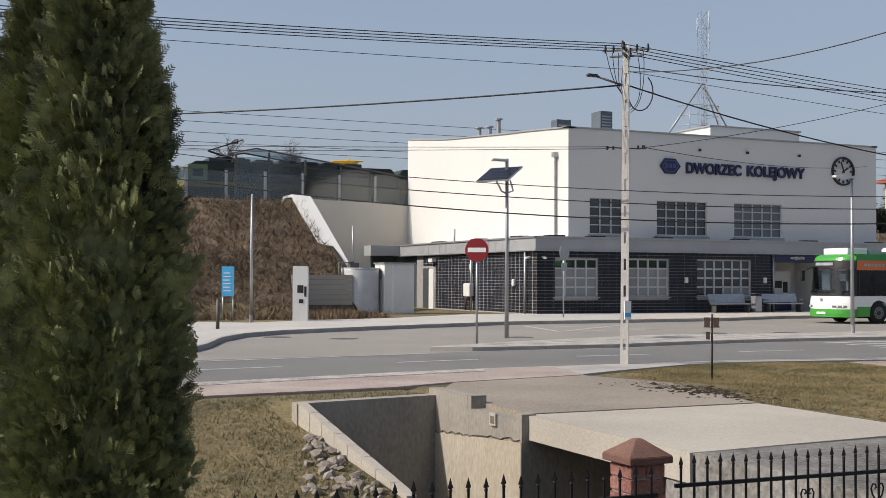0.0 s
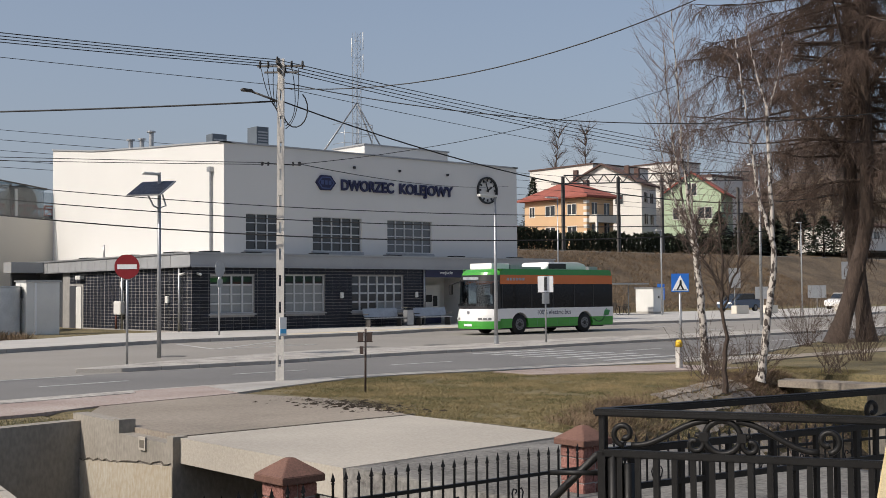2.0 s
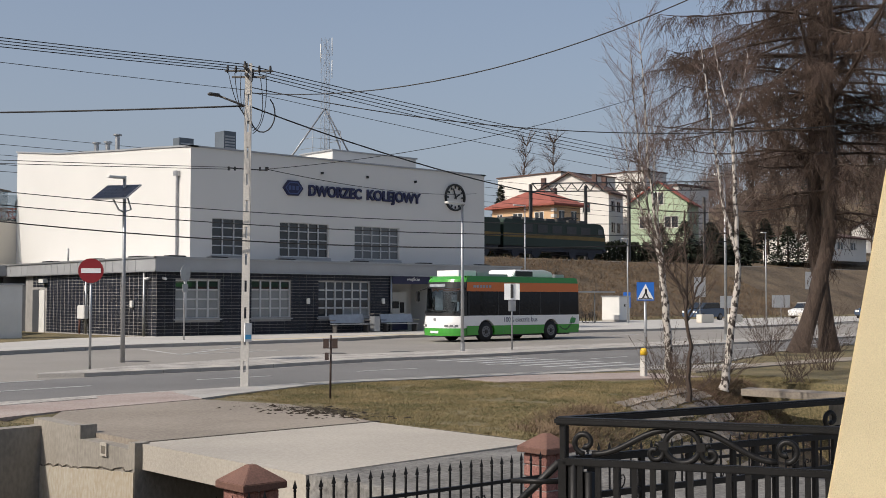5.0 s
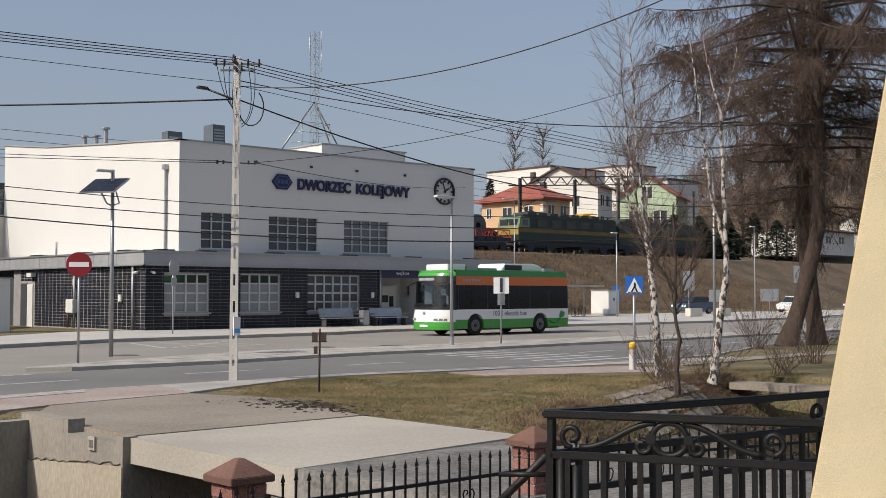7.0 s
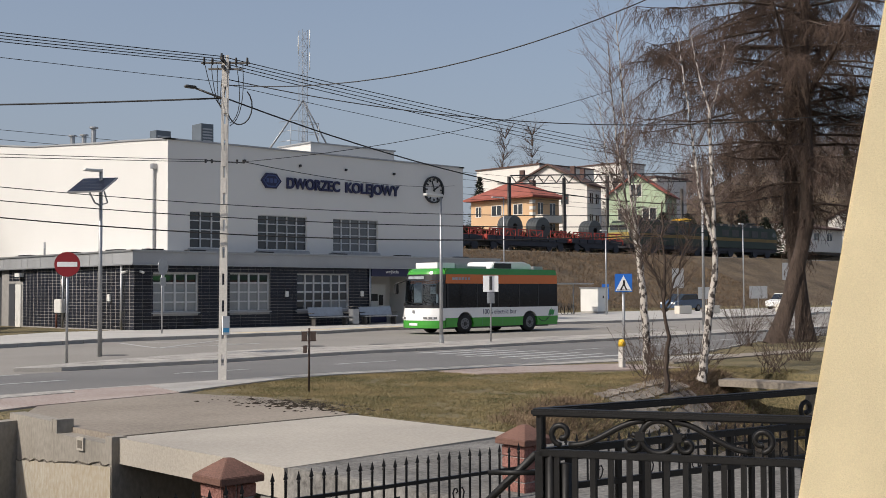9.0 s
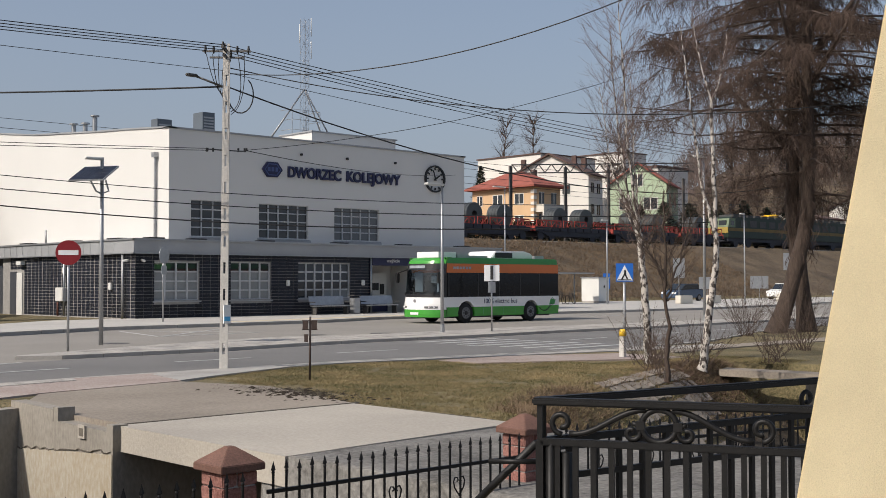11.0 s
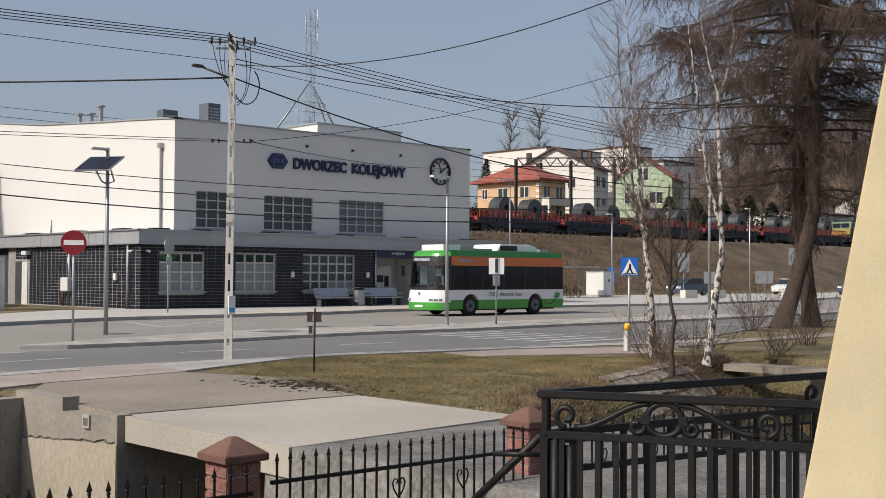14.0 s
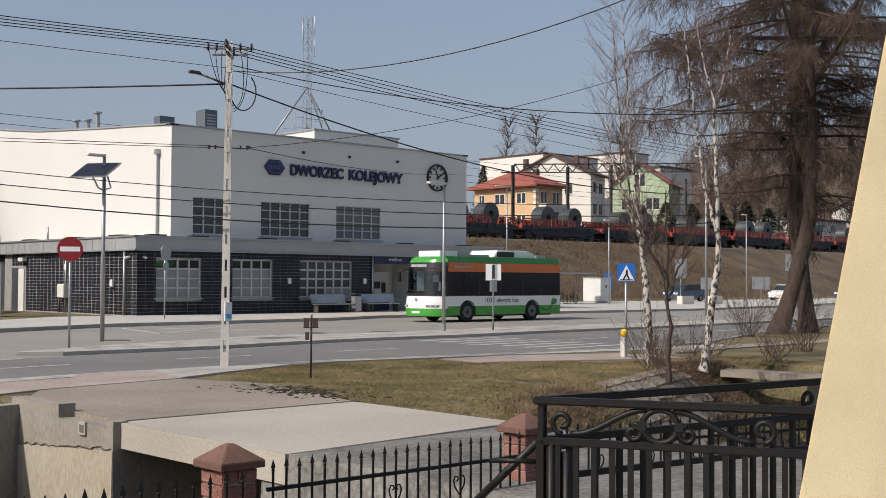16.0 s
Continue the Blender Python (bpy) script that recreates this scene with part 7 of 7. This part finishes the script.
def thuja(x, y, h, r, seed, label):
    t = thing("thuja_tree", label, "conifer", pose(x, y, -0.45))
    rng = random.Random(seed)
    core = Acc()
    pts = [Vector((0, 0, h * i / 14)) for i in range(15)]
    prof = lambda u: r * min(1, 0.62 + u * 1.2) * (1 - max(0, (u - 0.32) / 0.68) ** 1.7) + 0.02
    core.tube(pts, [prof(i / 14) * 0.6 for i in range(15)], 12)
    core.part("trunk", CONIFER, t, label="dense dark inner growth")
    lf = Acc()
    for k in range(2600):
        u = rng.random() ** 0.95
        a = rng.uniform(0, 2 * math.pi)
        lump = 1 + 0.22 * noise.noise((math.cos(a) * 2.6 + seed, math.sin(a) * 2.6, u * 11))
        rad = prof(u) * lump * rng.uniform(0.66, 0.98)
        c = Vector((math.cos(a) * rad, math.sin(a) * rad, u * h))
        out = Vector((math.cos(a), math.sin(a), 0))
        fan = (out + rvec(rng, 0.7)).normalized()
        for m in range(rng.randint(5, 9)):
            # a flat upright spray: a rib with short side shoots that fork
            d = (out * rng.uniform(0.3, 0.9) + Vector((0, 0, rng.uniform(0.1, 1.2))) + fan * rng.uniform(-0.5, 0.5)).normalized()
            s = d.cross(fan.cross(d) + rvec(rng, 0.5)).normalized()
            p = c + rvec(rng, 0.05)
            L = rng.uniform(0.045, 0.105)
            w = 0.003
            lf.quad(p - s * w, p + s * w, p + d * L + s * w * 0.4, p + d * L - s * w * 0.4)
            for g in range(6):
                o = p + d * L * (0.1 + 0.15 * g)
                for sg in (-1, 1):
                    e = (d * 0.75 + s * sg + rvec(rng, 0.15)).normalized() * L * (0.44 - 0.05 * g)
                    lf.quad(o - d * 0.003, o + d * 0.004, o + e + d * 0.0035, o + e - d * 0.0035)
                    if g < 4:
                        o2 = o + e * 0.5
                        lf.tri(o2 - e * 0.08, o2 + e * 0.1, o2 + (d * 0.9 + s * sg * 0.3).normalized() * L * 0.2)
    lf.part("crown", CONIFER, t, smooth=False, label="flat scaly green sprays")


thuja(0.52, 6.34, 4.25, 0.52, 21, "tall dark green columnar thuja in the garden")
thuja(0.645, 5.79, 4.2, 0.42, 22, "slim dark green columnar thuja beside its neighbour")


def grass_patch(name, label, n, place, hmin, hmax, material, seed, lean=0.5, wide=0.007):
    rng, g = random.Random(seed), Acc()
    while n > 0:
        x, y = place(rng)
        if x is None:
            continue
        n -= 1
        z = height(x, y)
        for k in range(4):
            b = Vector((x + rng.uniform(-0.04, 0.04), y + rng.uniform(-0.04, 0.04), z - 0.01))
            hh_ = rng.uniform(hmin, hmax)
            a = rng.uniform(0, 2 * math.pi)
            w = Vector((math.cos(a), math.sin(a), 0)) * wide
            l = Vector((rng.uniform(-lean, lean), rng.uniform(-lean, lean), 1)) * hh_
            g.tri(b - w, b + w, b + l)
    tagged(g.part(name, material, None, False), label, "grass", kind="stuff")


def lawn(rng):
    x, y = rng.uniform(10.9, 24), rng.uniform(9.0, 20)
    ne = lerp_line(NEAR_EDGE, x)
    edge = lerp_line([(10.8, 13.4), (11.1, 14.8), (11.5, 16.4), (11.6, 19.2), (13, 19.8), (16, 20), (20, 19), (24, 17.4)], x)
    if y > min(ne - 0.55, edge if x > 11.6 else 30) or (x < 11.6 and y > 14.2) or y < bank_y(x) - 1.4 or noise.noise((x * 0.9, y * 0.9, 5)) + noise.noise((x * 4, y * 4, 2)) * 0.5 < -0.55 + 0.3 * rng.random():
        return None, None
    if 20 < x and y > 16.2 and y < 18.3:
        return None, None
    return x, y


def left_bank(rng):
    x, y = rng.uniform(-0.5, 5.0), rng.uniform(9.5, 17.0)
    if x > 4.6 + (15.58 - y) * 0.1 and y < 15.6:
        return None, None
    if y > 15.5 and x > 4.5:
        y = rng.uniform(16.3, 17.1)
        x = rng.uniform(4.5, 7.5)
    return x, y


grass_patch("lawn_grass", "short worn spring grass on the verge", 60000, lawn, 0.015, 0.048, BLADE, 31, 1.2)
grass_patch("bank_grass", "rough spring grass on the stream bank", 12000, left_bank, 0.02, 0.07, BLADE, 32, 1.0)


def dead_bank(rng):
    x = rng.uniform(11.5, 22.5)
    if 15.0 < x < 20.4 and rng.random() < 0.85:
        return None, None
    return x, bank_y(x) + rng.uniform(-1.9, 0.9) * rng.random()


grass_patch("dead_stalks", "dead brown stalks along the stream edge", 4200, dead_bank, 0.03, 0.13, DEAD, 33, 1.3)


def mound_litter(rng):
    x = 20.3 + rng.gauss(0, 0.9)
    return (x, bank_y(x) + rng.gauss(-0.35, 0.5)) if 18.6 < x < 22.6 else (None, None)


grass_patch("leaf_litter", "russet leaf litter under the birches", 5200, mound_litter, 0.015, 0.06, LITTER, 36, 2.2)


def mud_clods(rng):
    x, y = 11.0 + rng.gauss(0, 0.35), 15.3 + rng.gauss(0, 0.9)
    return (x, y) if 10.3 < x < 12.4 else (None, None)


grass_patch("dead_leaf_litter", "dark leaf litter on the driveway edge", 900, mud_clods, 0.02, 0.06, MUD, 35, 2.5)


def soil_clods():
    rng, g = random.Random(55), Acc()
    for k in range(160):
        x, y = 10.95 + rng.gauss(0, 0.3), 15.0 + rng.gauss(0, 0.75)
        if not 10.2 < x < 12.2:
            continue
        r = rng.uniform(0.012, 0.05) * (1.3 if rng.random() < 0.15 else 1)
        c = Vector((x, y, max(0.02, height(x, y)) + r * 0.25))
        ring = [c + Vector((math.cos(a) * r * rng.uniform(0.8, 2.0), math.sin(a) * r * rng.uniform(0.7, 1.6), -r * 0.3)) for a in (2 * math.pi * q / 6 for q in range(6))]
        top = c + Vector((rng.uniform(-r, r) * 0.4, rng.uniform(-r, r) * 0.4, r * rng.uniform(0.05, 0.25)))
        for q in range(6):
            g.tri(ring[q], ring[(q + 1) % 6], top)
    tagged(g.part("soil_clods", SOIL, None, False), "dark soil clods scattered on the driveway edge", "soil", kind="stuff")


soil_clods()


def slope_grass(rng):
    if rng.random() < 0.5:
        return rng.uniform(-8, 18.5), rng.uniform(46.5, 61)
    return rng.uniform(50, 112), rng.uniform(63.8, 79)


grass_patch("slope_grass", "dry brown tufts on the embankment slope", 22000, slope_grass, 0.10, 0.42, DEAD, 34, 1.0, 0.022)


def stones():
    rng = random.Random(9)
    bank = thing("stone_pitching", "pale stone pitching on the stream bank", "stone pitching")
    for i in range(11):
        for j in range(9):
            x = 16.0 + i * 0.38 + (0.17 if j % 2 else 0) + rng.uniform(-0.03, 0.03)
            y = bank_y(x) + 0.05 - j * 0.27 + rng.uniform(-0.02, 0.02)
            z = height(x, y)
            bm = bmesh.new()
            w, d = rng.uniform(0.165, 0.185), rng.uniform(0.115, 0.132)
            corner = [(-w, -d), (w * 0.1, -d * 1.05), (w, -d), (w, d), (-w * 0.1, d * 1.04), (-w, d)]
            lo = [bm.verts.new((px + rng.uniform(-0.018, 0.018), py + rng.uniform(-0.014, 0.014), -0.09)) for px, py in corner]
            hi = [bm.verts.new((v.co.x * 0.93, v.co.y * 0.91, 0.022 + rng.uniform(-0.008, 0.008))) for v in lo]
            bm.faces.new(hi)
            for k in range(6):
                bm.faces.new((lo[k], lo[(k + 1) % 6], hi[(k + 1) % 6], hi[k]))
            part("stone", bm, STONE, bank, m=pose(x, y, z + 0.005, math.degrees(math.atan((height(x, y + 0.15) - height(x, y - 0.15)) / 0.3)) + rng.uniform(-2, 2), rng.uniform(-2, 2), 12 + rng.uniform(-4, 4)))
    for i in range(150):
        y = rng.uniform(10.2, 14.9)
        x = 4.62 + (15.58 - y) * 0.1 - rng.uniform(0.0, 0.25 + (14.6 - y) * 0.42)
        s = rng.uniform(0.035, 0.095)
        bm = bmesh.new()
        bmesh.ops.create_icosphere(bm, subdivisions=1, radius=s)
        for v in bm.verts:
            v.co = Vector((v.co.x * rng.uniform(0.8, 1.4), v.co.y, v.co.z * 0.7)) + rvec(rng, s * 0.25)
        ob = part("rubble_stone", bm, STONE, None, m=pose(x, y, height(x, y) + s * 0.3, rng.uniform(0, 40), rng.uniform(0, 40), rng.uniform(0, 360)))
        tagged(ob, "loose pale rubble stone on the bank", "stone", "rubble stones")


stones()
bm = bmesh.new()
prism(bm, [(21.9, 9.0), (22.5, 9.0), (21.9, 14.2), (21.3, 14.0)], -0.22, -0.08)
structure("foot_bridge", bm, CONC_OLD, "small concrete bridge slab over the stream")
boxes("bridge_pier", [(22.4, 22.8, 12.2, 12.6, -1.9, -0.27)], CONC_WALL)["kind"] = "structure"


def conifer_row():
    rng = random.Random(77)
    g = Acc()
    for k in range(64):
        x = 86 + k * 0.95 + rng.uniform(-0.15, 0.15)
        h = rng.uniform(2.6, 3.3)
        for m in range(300):
            u, a = rng.random(), rng.uniform(0, 2 * math.pi)
            rad = 0.52 * (1 - u * 0.75) * rng.uniform(0.7, 1.1)
            p = Vector((x + math.cos(a) * rad, 94.5 + math.sin(a) * rad, 6.1 + u * h))
            d = Vector((math.cos(a), math.sin(a), 1.2)).normalized() * rng.uniform(0.25, 0.5)
            s = d.cross(rvec(rng)).normalized() * 0.15
            g.tri(p - s, p + s, p + d)
    tagged(g.part("hedge", HEDGE_M, None, False), "row of dark clipped thujas behind the tracks", "hedge", kind="stuff")


conifer_row()


def far_tree(x, y, z, h, seed, label, dense=1.0, spread=1.0):
    t = thing("bare_tree", label, "tree", pose(x, y, z), "bare trees in the distance")
    rng = random.Random(seed)
    tr, tw = Acc(), Acc()
    pts = grow(tr, rng, Vector((0, 0, 0)), Vector((0, 0, 1)), h, h * (0.018 if dense > 1 else 0.009), 0.05, 0.1, 9, 6, 0.15)
    for p in pts[3 if dense > 1 else 6:]:
        for k in range(int(5 * dense) if dense > 1 else 6):
            d = Vector((rng.uniform(-1, 1), rng.uniform(-1, 1), rng.uniform(0.3, 1) + (0.4 if dense < 1 else 0)))
            b = grow(tr, rng, p, d, h * rng.uniform(0.12, 0.28) * spread, h * 0.005, 0.2, 0.06, 5, 3, 0.4)
            for q in b[1:]:
                for m in range(int(4 * dense) if dense > 1 else 3):
                    grow(tw, rng, q, d + rvec(rng, 1.0), h * rng.uniform(0.05, 0.12), h * (0.0017 if dense > 1 else 0.001), 0.25, 0.02, 3, 3, 0.5)
    tr.part("trunk", TWIG, t)
    tw.part("crown", TWIG, t, label="thin bare twigs")


for i, (x, y, z, h) in enumerate(((153, 146.2, 12, 18), (156.5, 142.8, 12, 18.5), (129, 170, 9, 17), (160, 100, 9, 13), (150, 92, 8, 10), (137, 92.5, 7, 9), (172, 110, 10, 14), (180, 100, 11, 14), (195, 112, 12, 15), (210, 105, 12, 14), (186, 88, 9, 12), (168, 86, 8, 11), (205, 92, 11, 13), (225, 110, 15, 15), (30, 125, 6, 9), (22, 130, 6, 10), (38, 128, 6, 9), (150, 118, 9, 15), (142, 91, 7, 8), (152, 90, 7, 9), (163, 92, 8, 8.5), (174, 90, 8, 9), (190, 96, 9, 10), (216, 98, 12, 12))):
    far_tree(x, y, z, h, 100 + i, "bare tree behind the houses", 1.4 if i > 2 else 0.8, 1.0 if i > 2 else 0.62)


def dark_conifer(x, y, z, h, w, seed, label):
    t = thing("spruce_tree", label, "conifer", pose(x, y, z))
    rng, g = random.Random(seed), Acc()
    tr = Acc()
    tr.tube([Vector((0, 0, 0)), Vector((0, 0, h))], [0.2, 0.03], 6)
    tr.part("trunk", BARK, t)
    for m in range(1500):
        u, a = rng.random(), rng.uniform(0, 2 * math.pi)
        rad = w * (1 - u) * rng.uniform(0.3, 1.05)
        p = Vector((math.cos(a) * rad, math.sin(a) * rad, 0.6 + u * (h - 0.6)))
        d = Vector((math.cos(a), math.sin(a), -0.25)).normalized() * rng.uniform(0.3, 0.7)
        s = d.cross(Vector((0, 0, 1)) + rvec(rng, 0.5)).normalized() * 0.16
        g.tri(p - s, p + s, p + d)
    g.part("crown", HEDGE_M, t, False)


for i, (x, y, z, h, w) in enumerate(((122, 121, 8, 11, 2.6), (127, 124, 8, 9, 2.4), (119, 124, 8, 12, 3.0), (124, 93.5, 6.5, 5.5, 2.6), (128, 92.5, 6.5, 6.0, 3.0), (134, 92, 6.5, 5.5, 3.0), (140, 91.5, 6.5, 5.0, 2.8), (204, 118, 14, 16, 4), (232, 120, 16, 17, 4), (131, 90.5, 6.4, 6.0, 2.8), (137.5, 90.6, 6.4, 6.6, 3.0), (145, 91, 6.5, 7.0, 3.2), (151, 91, 6.5, 6.2, 3.2), (157, 91, 6.8, 7.2, 3.4))):
    dark_conifer(x, y, z, h, w, 200 + i, "dark green conifer among the houses")


def woods():
    rng, g = random.Random(55), Acc()
    for k in range(420):
        x, y = rng.uniform(215, 420), rng.uniform(90, 210)
        if x / y < 1.35:
            continue
        z, h = height(x, y), rng.uniform(8, 14)
        for m in range(26):
            p = Vector((x + rng.uniform(-2.5, 2.5), y + rng.uniform(-2.5, 2.5), z + h * 0.2 + rng.random() * h * 0.4))
            grow(g, rng, p, Vector((rng.uniform(-0.4, 0.4), rng.uniform(-0.4, 0.4), 1)), h * 0.45, 0.08, 0.15, 0.0, 3, 3, 0.3)
    tagged(g.part("far_woods", WOODS, None, False), "hazy bare woods on the hill", "woods", kind="stuff")


woods()


def motions():
    # the train rolls to the right at a steady ten metres a second
    times = [0.0, 4.0, 8.0, 12.0, 16.0]
    tail = [16.4 + 9.99 * t for t in times]
    walk(LOCO, [(t, pose(x, TRACK_Y, RAIL_Z)) for t, x in zip(times, tail)])
    for ob, o in WAGONS:
        walk(ob, [(t, pose(x - o, TRACK_Y, RAIL_Z)) for t, x in zip(times, tail)])
    for ob, o in COILS:
        walk(ob, [(t, pose(x - o, TRACK_Y, RAIL_Z + 2.45)) for t, x in zip(times, tail)])


motions()
